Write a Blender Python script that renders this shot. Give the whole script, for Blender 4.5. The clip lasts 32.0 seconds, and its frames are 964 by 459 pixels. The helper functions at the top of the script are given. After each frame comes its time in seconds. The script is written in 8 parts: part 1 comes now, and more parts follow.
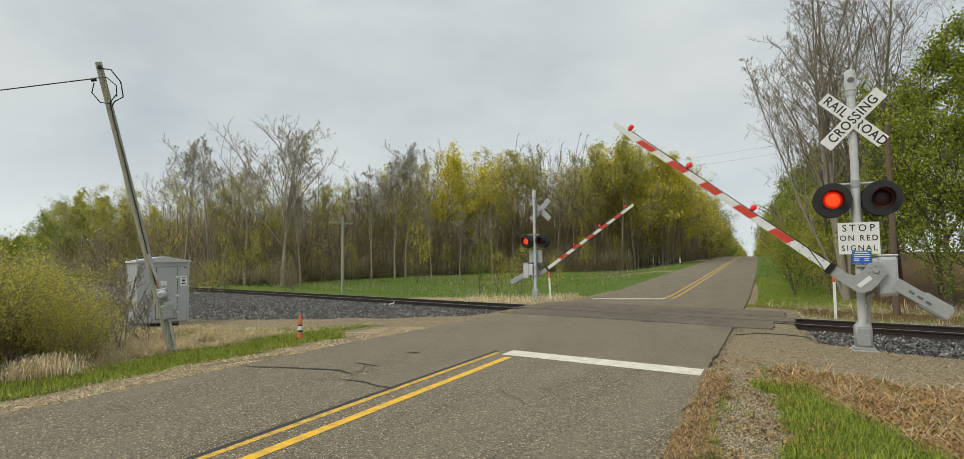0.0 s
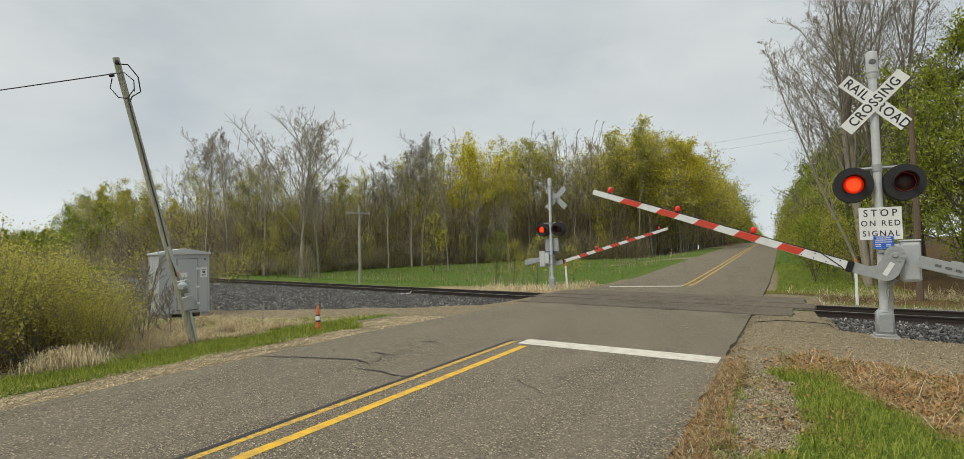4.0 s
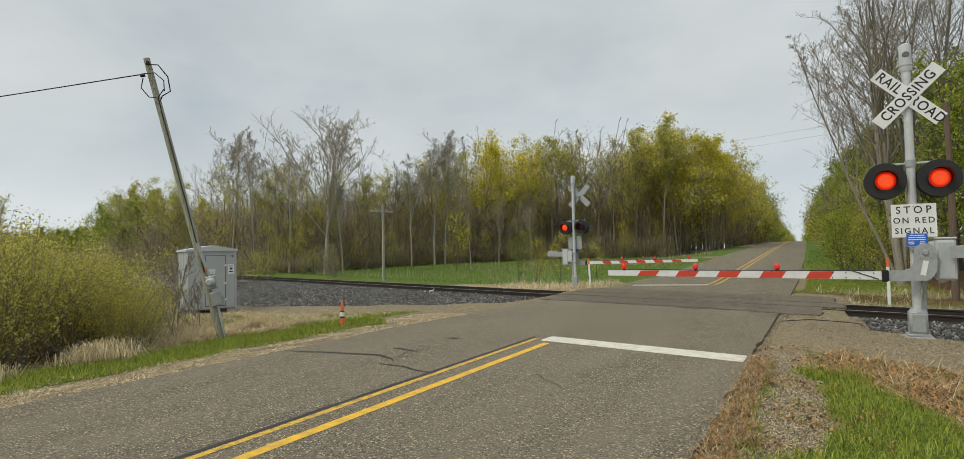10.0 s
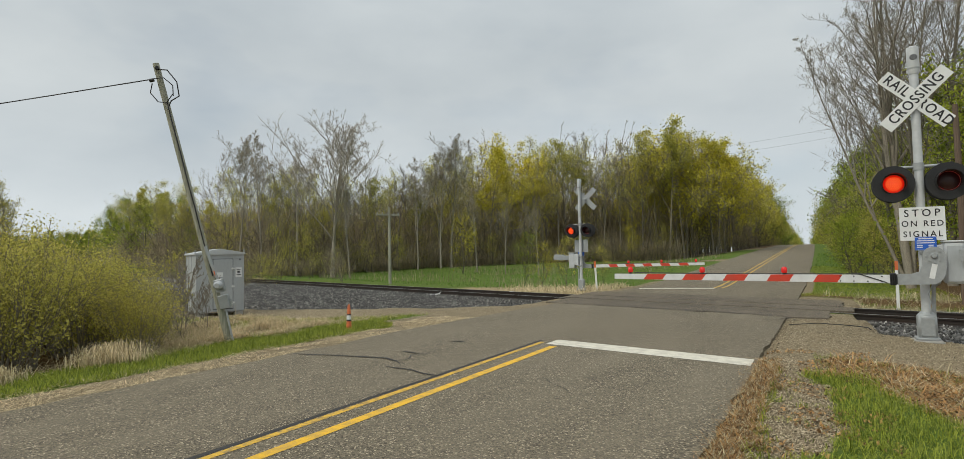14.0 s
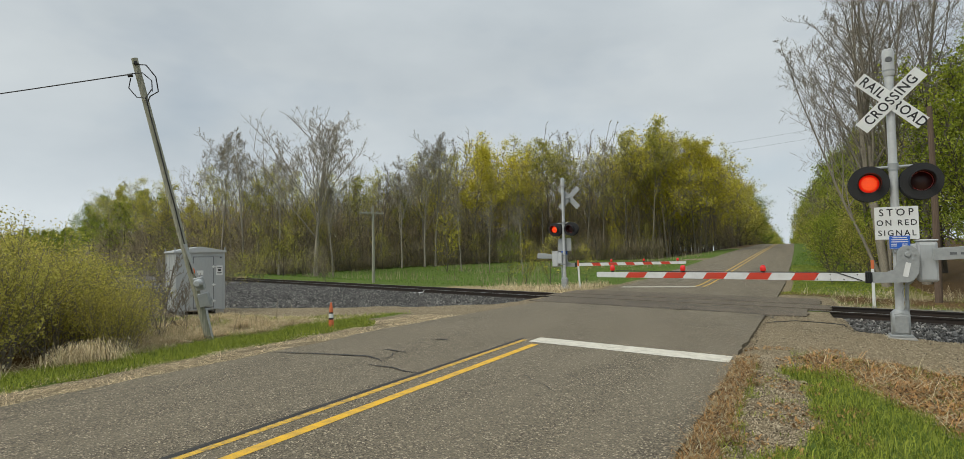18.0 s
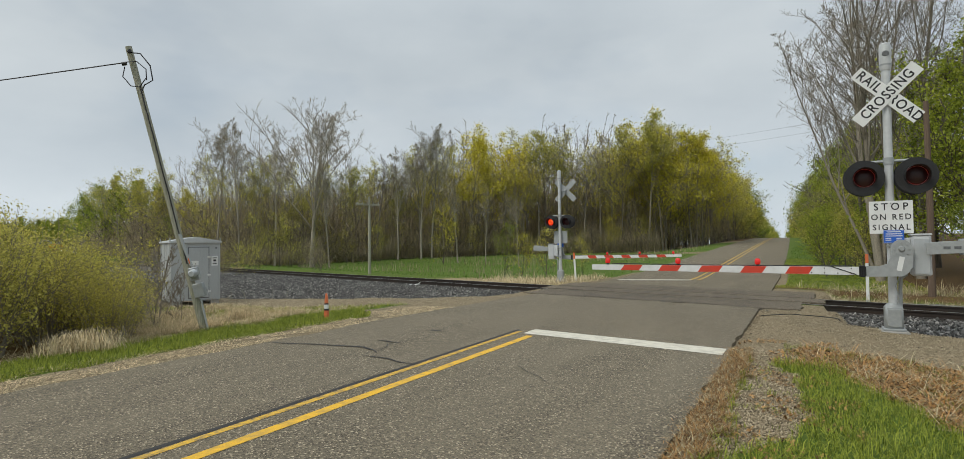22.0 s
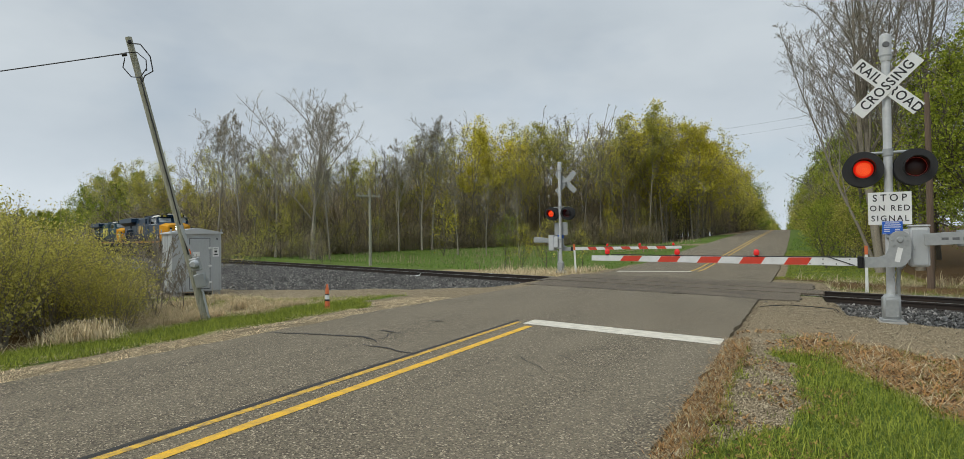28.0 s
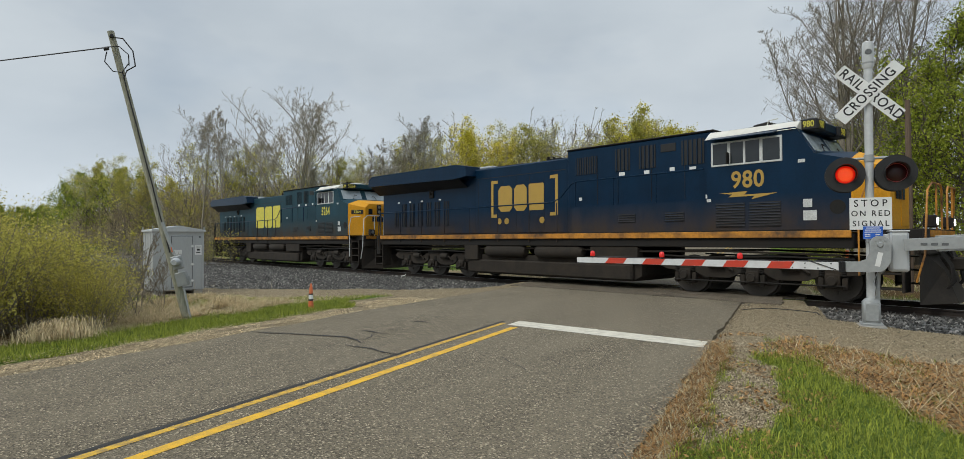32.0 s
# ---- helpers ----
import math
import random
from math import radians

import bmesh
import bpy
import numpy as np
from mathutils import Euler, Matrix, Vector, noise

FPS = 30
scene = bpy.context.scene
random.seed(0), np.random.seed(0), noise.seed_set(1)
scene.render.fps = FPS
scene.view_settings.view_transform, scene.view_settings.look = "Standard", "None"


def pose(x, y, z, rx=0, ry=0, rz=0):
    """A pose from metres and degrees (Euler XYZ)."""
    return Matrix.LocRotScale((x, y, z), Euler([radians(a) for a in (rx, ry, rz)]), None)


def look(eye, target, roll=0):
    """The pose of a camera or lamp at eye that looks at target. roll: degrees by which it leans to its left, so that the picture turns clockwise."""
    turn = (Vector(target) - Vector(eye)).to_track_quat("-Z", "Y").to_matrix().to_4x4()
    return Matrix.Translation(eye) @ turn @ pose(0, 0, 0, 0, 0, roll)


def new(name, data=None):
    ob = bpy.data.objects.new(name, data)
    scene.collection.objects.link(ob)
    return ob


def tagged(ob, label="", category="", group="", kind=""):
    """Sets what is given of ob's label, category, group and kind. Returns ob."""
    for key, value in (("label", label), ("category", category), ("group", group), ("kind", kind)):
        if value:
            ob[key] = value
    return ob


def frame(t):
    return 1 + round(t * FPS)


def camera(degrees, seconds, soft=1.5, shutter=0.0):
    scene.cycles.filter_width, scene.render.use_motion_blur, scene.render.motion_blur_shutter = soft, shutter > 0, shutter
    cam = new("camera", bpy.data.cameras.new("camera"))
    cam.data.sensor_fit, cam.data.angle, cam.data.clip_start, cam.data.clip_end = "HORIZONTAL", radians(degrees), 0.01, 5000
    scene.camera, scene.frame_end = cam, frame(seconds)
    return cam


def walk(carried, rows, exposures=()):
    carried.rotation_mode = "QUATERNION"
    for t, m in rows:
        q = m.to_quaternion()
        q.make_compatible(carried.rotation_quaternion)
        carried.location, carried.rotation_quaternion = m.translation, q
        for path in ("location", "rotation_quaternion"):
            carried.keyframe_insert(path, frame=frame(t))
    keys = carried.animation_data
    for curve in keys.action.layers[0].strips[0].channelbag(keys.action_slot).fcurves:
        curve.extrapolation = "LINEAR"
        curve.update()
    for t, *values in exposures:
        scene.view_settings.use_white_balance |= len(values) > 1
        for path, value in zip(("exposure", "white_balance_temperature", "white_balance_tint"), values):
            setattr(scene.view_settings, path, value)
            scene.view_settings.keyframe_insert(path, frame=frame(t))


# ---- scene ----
# the camera: seconds, eye, yaw to the left, pitch, lean
cam = camera(78.07, 32.0, soft=0.6)
PATH = [
    (0, 4.062, -9.768, 1.507, 25.597, 3.412, -0.765),
    (0.5, 4.080, -9.774, 1.513, 25.855, 3.281, -0.737),
    (1, 4.090, -9.771, 1.512, 26.467, 3.145, -1.014),
    (1.5, 4.094, -9.777, 1.515, 26.784, 2.997, -1.245),
    (2, 4.105, -9.773, 1.510, 26.789, 2.895, -1.300),
    (2.5, 4.114, -9.764, 1.509, 26.779, 2.786, -1.259),
    (3, 4.100, -9.762, 1.513, 26.684, 2.557, -1.311),
    (3.5, 4.094, -9.754, 1.520, 26.670, 2.413, -1.341),
    (5.5, 4.063, -9.772, 1.515, 31.369, 2.490, -0.846),
    (6, 4.064, -9.776, 1.511, 32.160, 2.602, -0.644),
    (6.5, 4.086, -9.770, 1.505, 32.258, 2.480, -0.571),
    (7, 4.096, -9.775, 1.495, 31.908, 2.325, -0.610),
    (7.5, 4.106, -9.763, 1.488, 31.383, 2.258, -0.783),
    (8, 4.109, -9.775, 1.496, 30.842, 2.279, -0.862),
    (8.5, 4.107, -9.766, 1.491, 30.318, 2.276, -0.946),
    (9, 4.095, -9.768, 1.492, 29.858, 2.240, -1.025),
    (9.5, 4.097, -9.769, 1.495, 29.535, 2.228, -1.106),
    (10, 4.093, -9.761, 1.491, 29.390, 2.251, -1.160),
    (10.5, 4.089, -9.761, 1.492, 29.390, 2.245, -1.206),
    (11, 4.093, -9.769, 1.496, 29.518, 2.241, -1.195),
    (11.5, 4.092, -9.768, 1.490, 29.545, 2.272, -1.163),
    (12, 4.104, -9.768, 1.490, 29.419, 2.304, -1.115),
    (12.5, 4.096, -9.778, 1.491, 29.199, 2.164, -1.153),
    (13, 4.103, -9.784, 1.497, 29.370, 2.236, -1.195),
    (13.5, 4.103, -9.780, 1.492, 29.820, 2.500, -1.202),
    (14, 4.105, -9.782, 1.494, 29.984, 2.572, -1.169),
    (14.5, 4.108, -9.789, 1.490, 29.959, 2.640, -1.139),
    (16.5, 4.134, -9.791, 1.486, 29.071, 2.393, -1.116),
    (17, 4.147, -9.784, 1.484, 28.891, 2.380, -1.101),
    (17.5, 4.140, -9.776, 1.485, 28.640, 2.382, -1.086),
    (18, 4.136, -9.778, 1.480, 28.489, 2.426, -1.082),
    (18.5, 4.146, -9.781, 1.477, 28.452, 2.474, -1.097),
    (19, 4.143, -9.771, 1.475, 28.376, 2.471, -1.086),
    (19.5, 4.114, -9.764, 1.467, 28.413, 2.376, -0.976),
    (20, 4.111, -9.757, 1.467, 28.395, 2.162, -0.838),
    (20.5, 4.118, -9.751, 1.462, 28.309, 1.965, -0.744),
    (21, 4.117, -9.763, 1.467, 28.209, 1.839, -0.725),
    (21.5, 4.132, -9.766, 1.462, 28.176, 1.761, -0.714),
    (22, 4.148, -9.762, 1.470, 28.181, 1.678, -0.745),
    (22.5, 4.154, -9.762, 1.463, 28.111, 1.722, -0.808),
    (23, 4.148, -9.763, 1.471, 28.055, 1.726, -0.862),
    (23.5, 4.142, -9.770, 1.469, 28.002, 1.775, -0.903),
    (24, 4.146, -9.768, 1.466, 28.016, 1.859, -0.917),
    (24.5, 4.155, -9.773, 1.469, 27.939, 1.905, -0.962),
    (25, 4.148, -9.783, 1.465, 28.003, 1.979, -1.022),
    (25.5, 4.153, -9.790, 1.460, 28.124, 2.035, -1.004),
    (27.5, 4.174, -9.801, 1.464, 28.189, 0.774, -0.785),
    (28, 4.178, -9.790, 1.451, 28.250, 0.897, -0.707),
    (28.5, 4.173, -9.781, 1.457, 28.281, 0.841, -0.588),
    (29, 4.154, -9.782, 1.452, 28.274, 0.765, -0.482),
    (29.5, 4.148, -9.778, 1.457, 28.242, 0.719, -0.385),
    (30, 4.147, -9.769, 1.449, 28.128, 0.684, -0.273),
    (30.5, 4.164, -9.751, 1.445, 28.001, 0.635, -0.184),
    (31, 4.166, -9.752, 1.449, 27.567, 0.669, -0.152),
    (31.5, 4.182, -9.762, 1.460, 27.267, 0.752, -0.158),
    (32, 4.179, -9.761, 1.450, 26.952, 0.972, -0.120),
]


def eye_pose(x, y, z, yaw, pitch, lean):
    a, b = radians(yaw), radians(pitch)
    ahead = Vector((-math.sin(a) * math.cos(b), math.cos(a) * math.cos(b), math.sin(b)))
    return look((x, y, z), Vector((x, y, z)) + ahead, lean)


walk(cam, [(t, eye_pose(*row)) for t, *row in PATH], exposures=[(0, 0.06, 6700, 5), (13, -0.04, 6550, 5), (32, -0.08, 6230, 6)])

# ---- light: a thick, bright overcast ----
world = bpy.data.worlds.new("overcast")
scene.world = world
world.use_nodes = True
wt = world.node_tree
wt.nodes.clear()
w_out = wt.nodes.new("ShaderNodeOutputWorld")
w_mix = wt.nodes.new("ShaderNodeMixShader")
w_sky_bg = wt.nodes.new("ShaderNodeBackground")
w_cloud_bg = wt.nodes.new("ShaderNodeBackground")
w_sky = wt.nodes.new("ShaderNodeTexSky")
w_sky.sky_type, w_sky.sun_disc = "NISHITA", False
w_sky.sun_elevation, w_sky.sun_rotation = radians(48), radians(200)
w_sky_bg.inputs["Strength"].default_value = 0.1
wt.links.new(w_sky.outputs[0], w_sky_bg.inputs[0])
w_co = wt.nodes.new("ShaderNodeTexCoord")
w_map = wt.nodes.new("ShaderNodeMapping")
w_map.inputs["Scale"].default_value = (1.0, 1.0, 2.2)
wt.links.new(w_co.outputs["Generated"], w_map.inputs[0])
w_n1 = wt.nodes.new("ShaderNodeTexNoise")
w_n1.inputs["Scale"].default_value, w_n1.inputs["Detail"].default_value = 2.3, 5.0
w_n1.inputs["Roughness"].default_value = 0.5
wt.links.new(w_map.outputs[0], w_n1.inputs["Vector"])
w_ramp = wt.nodes.new("ShaderNodeValToRGB")
w_ramp.color_ramp.elements[0].position, w_ramp.color_ramp.elements[0].color = 0.32, (0.51, 0.55, 0.60, 1)
w_ramp.color_ramp.elements[1].position, w_ramp.color_ramp.elements[1].color = 0.68, (0.665, 0.695, 0.73, 1)
wt.links.new(w_n1.outputs["Fac"], w_ramp.inputs[0])
# an overcast sky is brighter towards the zenith, and here also in the thinner cloud low down
w_sep = wt.nodes.new("ShaderNodeSeparateXYZ")
wt.links.new(w_co.outputs["Generated"], w_sep.inputs[0])
w_up = wt.nodes.new("ShaderNodeMapRange")
w_up.interpolation_type = "SMOOTHSTEP"
w_up.inputs["From Min"].default_value, w_up.inputs["From Max"].default_value = 0.3, 1.0
w_up.inputs["To Min"].default_value, w_up.inputs["To Max"].default_value = 1.0, 1.75
wt.links.new(w_sep.outputs["Z"], w_up.inputs["Value"])
wt.links.new(w_ramp.outputs[0], w_cloud_bg.inputs[0])
w_low = wt.nodes.new("ShaderNodeMapRange")
w_low.interpolation_type = "SMOOTHSTEP"
w_low.inputs["From Min"].default_value, w_low.inputs["From Max"].default_value = 0.02, 0.3
w_low.inputs["To Min"].default_value, w_low.inputs["To Max"].default_value = 1.16, 0.98
wt.links.new(w_sep.outputs["Z"], w_low.inputs["Value"])
w_mul = wt.nodes.new("ShaderNodeMath")
w_mul.operation = "MULTIPLY"
wt.links.new(w_up.outputs[0], w_mul.inputs[0])
wt.links.new(w_low.outputs[0], w_mul.inputs[1])
wt.links.new(w_mul.outputs[0], w_cloud_bg.inputs["Strength"])
w_n2 = wt.nodes.new("ShaderNodeTexNoise")
w_n2.inputs["Scale"].default_value, w_n2.inputs["Detail"].default_value = 3.1, 4.0
wt.links.new(w_map.outputs[0], w_n2.inputs["Vector"])
w_cover = wt.nodes.new("ShaderNodeMapRange")
w_cover.inputs["From Min"].default_value, w_cover.inputs["From Max"].default_value = 0.3, 0.5
w_cover.inputs["To Min"].default_value, w_cover.inputs["To Max"].default_value = 0.75, 1.0
wt.links.new(w_n2.outputs["Fac"], w_cover.inputs["Value"])
wt.links.new(w_cover.outputs[0], w_mix.inputs[0])
wt.links.new(w_sky_bg.outputs[0], w_mix.inputs[1])
wt.links.new(w_cloud_bg.outputs[0], w_mix.inputs[2])
wt.links.new(w_mix.outputs[0], w_out.inputs[0])

sun = new("sun", bpy.data.lights.new("sun", "SUN"))
sun.data.energy, sun.data.angle, sun.data.color = 1.85, radians(25), (1.0, 0.93, 0.82)
sun.matrix_world = look((-20, -40, 50), (0, 0, 0))

# ---- materials ----
def nodes_of(name):
    m = bpy.data.materials.new(name)
    m.use_nodes = True
    nt = m.node_tree
    return m, nt, nt.nodes["Principled BSDF"]


def noise_node(nt, scale, detail=3.0, rough=0.55, coord="Object", stretch=None):
    co = nt.nodes.new("ShaderNodeTexCoord")
    n = nt.nodes.new("ShaderNodeTexNoise")
    n.inputs["Scale"].default_value, n.inputs["Detail"].default_value = scale, detail
    n.inputs["Roughness"].default_value = rough
    if stretch:
        mp = nt.nodes.new("ShaderNodeMapping")
        mp.inputs["Scale"].default_value = stretch
        nt.links.new(co.outputs[coord], mp.inputs[0])
        nt.links.new(mp.outputs[0], n.inputs["Vector"])
    else:
        nt.links.new(co.outputs[coord], n.inputs["Vector"])
    return n


def ramp(nt, source, stops):
    r = nt.nodes.new("ShaderNodeValToRGB")
    els = r.color_ramp.elements
    while len(els) < len(stops):
        els.new(0.5)
    for e, (p, c) in zip(els, stops):
        e.position, e.color = p, (*c, 1)
    nt.links.new(source, r.inputs[0])
    return r.outputs[0]


def mixc(nt, fac, a, b, mode="MIX"):
    n = nt.nodes.new("ShaderNodeMix")
    n.data_type, n.blend_type = "RGBA", mode
    for sock, v in ((n.inputs[0], fac), (n.inputs[6], a), (n.inputs[7], b)):
        if isinstance(v, bpy.types.NodeSocket):
            nt.links.new(v, sock)
        elif isinstance(v, (int, float)):
            sock.default_value = v
        else:
            sock.default_value = (*v, 1)
    return n.outputs[2]


def bump(nt, bsdf, source, strength, distance=0.01):
    b = nt.nodes.new("ShaderNodeBump")
    b.inputs["Strength"].default_value, b.inputs["Distance"].default_value = strength, distance
    nt.links.new(source, b.inputs["Height"])
    nt.links.new(b.outputs[0], bsdf.inputs["Normal"])


def scaled(c, k):
    return tuple(v * k for v in c)


def surface(name, colour, rough=0.6, metal=0.0, grain=40.0, spread=0.25, stain=None, stain_scale=1.5, stain_amount=0.4,
            relief=0.15, stretch=None, by_object=0.0):
    """Two scales of variation on one base colour: fine grain and broad stains, with a fine relief."""
    m, nt, b = nodes_of(name)
    fine = noise_node(nt, grain, 4, 0.6, stretch=stretch)
    col = ramp(nt, fine.outputs["Fac"], [(0.3, scaled(colour, 1 - spread)), (0.7, scaled(colour, 1 + spread))])
    broad = noise_node(nt, stain_scale, 5, 0.62, stretch=stretch)
    mask = ramp(nt, broad.outputs["Fac"], [(0.42, (0, 0, 0)), (0.68, (stain_amount,) * 3)])
    col = mixc(nt, mask, col, stain or scaled(colour, 0.55))
    if by_object:
        info = nt.nodes.new("ShaderNodeObjectInfo")
        tone = ramp(nt, info.outputs["Random"], [(0, (1 - by_object,) * 3), (1, (1 + by_object,) * 3)])
        col = mixc(nt, 1.0, col, tone, "MULTIPLY")
    nt.links.new(col, b.inputs["Base Color"])
    r = nt.nodes.new("ShaderNodeMapRange")
    r.inputs["To Min"].default_value, r.inputs["To Max"].default_value = max(rough - 0.12, 0.03), min(rough + 0.15, 1)
    nt.links.new(broad.outputs["Fac"], r.inputs["Value"])
    nt.links.new(r.outputs[0], b.inputs["Roughness"])
    b.inputs["Metallic"].default_value = metal
    if relief:
        bump(nt, b, fine.outputs["Fac"], relief)
    return m


def glow(name, colour, strength, base=(0.3, 0.02, 0.01)):
    m, nt, b = nodes_of(name)
    b.inputs["Base Color"].default_value = (*base, 1)
    b.inputs["Roughness"].default_value = 0.25
    b.inputs["Emission Color"].default_value = (*colour, 1)
    b.inputs["Emission Strength"].default_value = strength
    return m


def leaf_material(name, low, high, through_light=0.35):
    m, nt, b = nodes_of(name)
    geo = nt.nodes.new("ShaderNodeNewGeometry")
    info = nt.nodes.new("ShaderNodeObjectInfo")
    col = ramp(nt, geo.outputs["Random Per Island"], [(0.0, low), (1.0, high)])
    tone = ramp(nt, info.outputs["Random"], [(0, (0.8, 0.82, 0.8)), (1, (1.18, 1.12, 1.1))])
    col = mixc(nt, 1.0, col, tone, "MULTIPLY")
    nt.links.new(col, b.inputs["Base Color"])
    b.inputs["Roughness"].default_value = 0.65
    b.inputs["Specular IOR Level"].default_value = 0.25
    tr = nt.nodes.new("ShaderNodeBsdfTranslucent")
    nt.links.new(col, tr.inputs[0])
    mx = nt.nodes.new("ShaderNodeMixShader")
    mx.inputs[0].default_value = through_light
    nt.links.new(b.outputs[0], mx.inputs[1])
    nt.links.new(tr.outputs[0], mx.inputs[2])
    nt.links.new(mx.outputs[0], nt.nodes["Material Output"].inputs[0])
    return m


def asphalt_material(name, colour, tint):
    """Worn asphalt: stone chips in a grey binder, broad tyre-polished and dusty patches, fine hair cracks."""
    m, nt, b = nodes_of(name)
    chips = nt.nodes.new("ShaderNodeTexVoronoi")
    chips.inputs["Scale"].default_value = 78.0
    co = nt.nodes.new("ShaderNodeTexCoord")
    nt.links.new(co.outputs["Object"], chips.inputs["Vector"])
    sep = nt.nodes.new("ShaderNodeSeparateColor")
    nt.links.new(chips.outputs["Color"], sep.inputs[0])
    col = ramp(nt, sep.outputs[0], [(0.0, scaled(colour, 0.18)), (0.42, scaled(colour, 0.92)), (0.8, scaled(colour, 1.2)), (0.92, scaled(tint, 1.7)), (1.0, scaled(tint, 3.3))])
    broad = noise_node(nt, 0.55, 5, 0.6, stretch=(1.8, 0.45, 1))
    col = mixc(nt, ramp(nt, broad.outputs["Fac"], [(0.35, (0, 0, 0)), (0.7, (0.55, 0.55, 0.55))]), col, scaled(tint, 1.25))
    blot = noise_node(nt, 3.5, 5, 0.7)
    col = mixc(nt, ramp(nt, blot.outputs["Fac"], [(0.55, (0, 0, 0)), (0.75, (0.4, 0.4, 0.4))]), col, scaled(colour, 0.6))
    nt.links.new(col, b.inputs["Base Color"])
    b.inputs["Roughness"].default_value = 0.85
    b.inputs["Specular IOR Level"].default_value = 0.3
    bump(nt, b, chips.outputs["Distance"], 0.8, 0.008)
    return m


def ground_material():
    """Grass, straw, gravel and bare earth, laid out by the painted kinds of ground and broken up by noise."""
    m, nt, b = nodes_of("ground_cover")
    at = nt.nodes.new("ShaderNodeAttribute")
    at.attribute_name = "cover"
    sep = nt.nodes.new("ShaderNodeSeparateColor")
    nt.links.new(at.outputs["Color"], sep.inputs[0])
    fine = noise_node(nt, 28, 5, 0.65)
    mid = noise_node(nt, 3.4, 6, 0.68)
    wide = noise_node(nt, 0.12, 4, 0.55)
    # low stops of grass, earth and gravel are darkened for shaded gaps and crevices
    grass = ramp(nt, fine.outputs["Fac"], [(0.3, (0.03, 0.045, 0.008)), (0.55, (0.10, 0.15, 0.022)), (0.75, (0.2, 0.25, 0.05))])
    grass = mixc(nt, ramp(nt, mid.outputs["Fac"], [(0.45, (0, 0, 0)), (0.7, (0.3, 0.3, 0.3))]), grass, (0.17, 0.145, 0.06))
    grass = mixc(nt, ramp(nt, wide.outputs["Fac"], [(0.4, (0, 0, 0)), (0.65, (0.35, 0.35, 0.35))]), grass, (0.09, 0.16, 0.03))
    straw = ramp(nt, fine.outputs["Fac"], [(0.28, (0.11, 0.08, 0.04)), (0.5, (0.31, 0.245, 0.135)), (0.75, (0.53, 0.44, 0.27))])
    stones = nt.nodes.new("ShaderNodeTexVoronoi")
    stones.inputs["Scale"].default_value = 75.0
    co = nt.nodes.new("ShaderNodeTexCoord")
    nt.links.new(co.outputs["Object"], stones.inputs["Vector"])
    ssep = nt.nodes.new("ShaderNodeSeparateColor")
    nt.links.new(stones.outputs["Color"], ssep.inputs[0])
    gravel = ramp(nt, ssep.outputs[0], [(0.0, (0.045, 0.033, 0.018)), (0.5, (0.21, 0.165, 0.10)), (1.0, (0.46, 0.385, 0.26))])
    gravel = mixc(nt, ramp(nt, mid.outputs["Fac"], [(0.42, (0, 0, 0)), (0.7, (0.55, 0.55, 0.55))]), gravel, (0.19, 0.142, 0.082))
    earth = ramp(nt, fine.outputs["Fac"], [(0.3, (0.03, 0.02, 0.01)), (0.5, (0.11, 0.068, 0.03)), (0.75, (0.26, 0.17, 0.08))])

    def edge(channel):
        add = nt.nodes.new("ShaderNodeMath")
        add.operation = "MULTIPLY_ADD"
        add.inputs[1].default_value = 0.7
        nt.links.new(mid.outputs["Fac"], add.inputs[0])
        nt.links.new(channel, add.inputs[2])
        return ramp(nt, add.outputs[0], [(0.72, (0, 0, 0)), (0.9, (1, 1, 1))])

    col = mixc(nt, edge(sep.outputs[1]), grass, straw)
    col = mixc(nt, edge(sep.outputs[2]), col, earth)
    col = mixc(nt, edge(sep.outputs[0]), col, gravel)
    nt.links.new(col, b.inputs["Base Color"])
    b.inputs["Roughness"].default_value = 0.95
    b.inputs["Specular IOR Level"].default_value = 0.15
    bump(nt, b, fine.outputs["Fac"], 0.7, 0.03)
    return m


ASPHALT = asphalt_material("asphalt", (0.146, 0.121, 0.083), (0.176, 0.149, 0.105))
ASPHALT_OLD = asphalt_material("old_asphalt", (0.112, 0.091, 0.065), (0.148, 0.122, 0.089))
TAR = surface("crack_sealer", (0.03, 0.027, 0.024), 0.75, grain=60, relief=0.2)
GROUND = ground_material()
YELLOW_LINE = surface("yellow_road_paint", (0.74, 0.42, 0.014), 0.7, grain=90, spread=0.18, stain=(0.2, 0.16, 0.1), stain_scale=9, stain_amount=0.5)
YELLOW_WORN = surface("worn_yellow_road_paint", (0.62, 0.37, 0.03), 0.75, grain=80, spread=0.25, stain=(0.14, 0.12, 0.09), stain_scale=14, stain_amount=0.8)
WHITE_LINE = surface("white_road_paint", (0.64, 0.60, 0.50), 0.7, grain=90, spread=0.14, stain=(0.28, 0.25, 0.2), stain_scale=6, stain_amount=0.45)
STEEL_RAIL = surface("rusty_rail", (0.022, 0.017, 0.014), 0.8, 0.1, grain=30, spread=0.3, stain=(0.05, 0.026, 0.014), stain_scale=3, stretch=(0.3, 3, 3))
RAIL_TOP = surface("polished_rail_head", (0.42, 0.42, 0.43), 0.32, 0.9, grain=20, spread=0.15, stain=(0.2, 0.15, 0.11), stain_scale=2, stretch=(0.1, 4, 4))
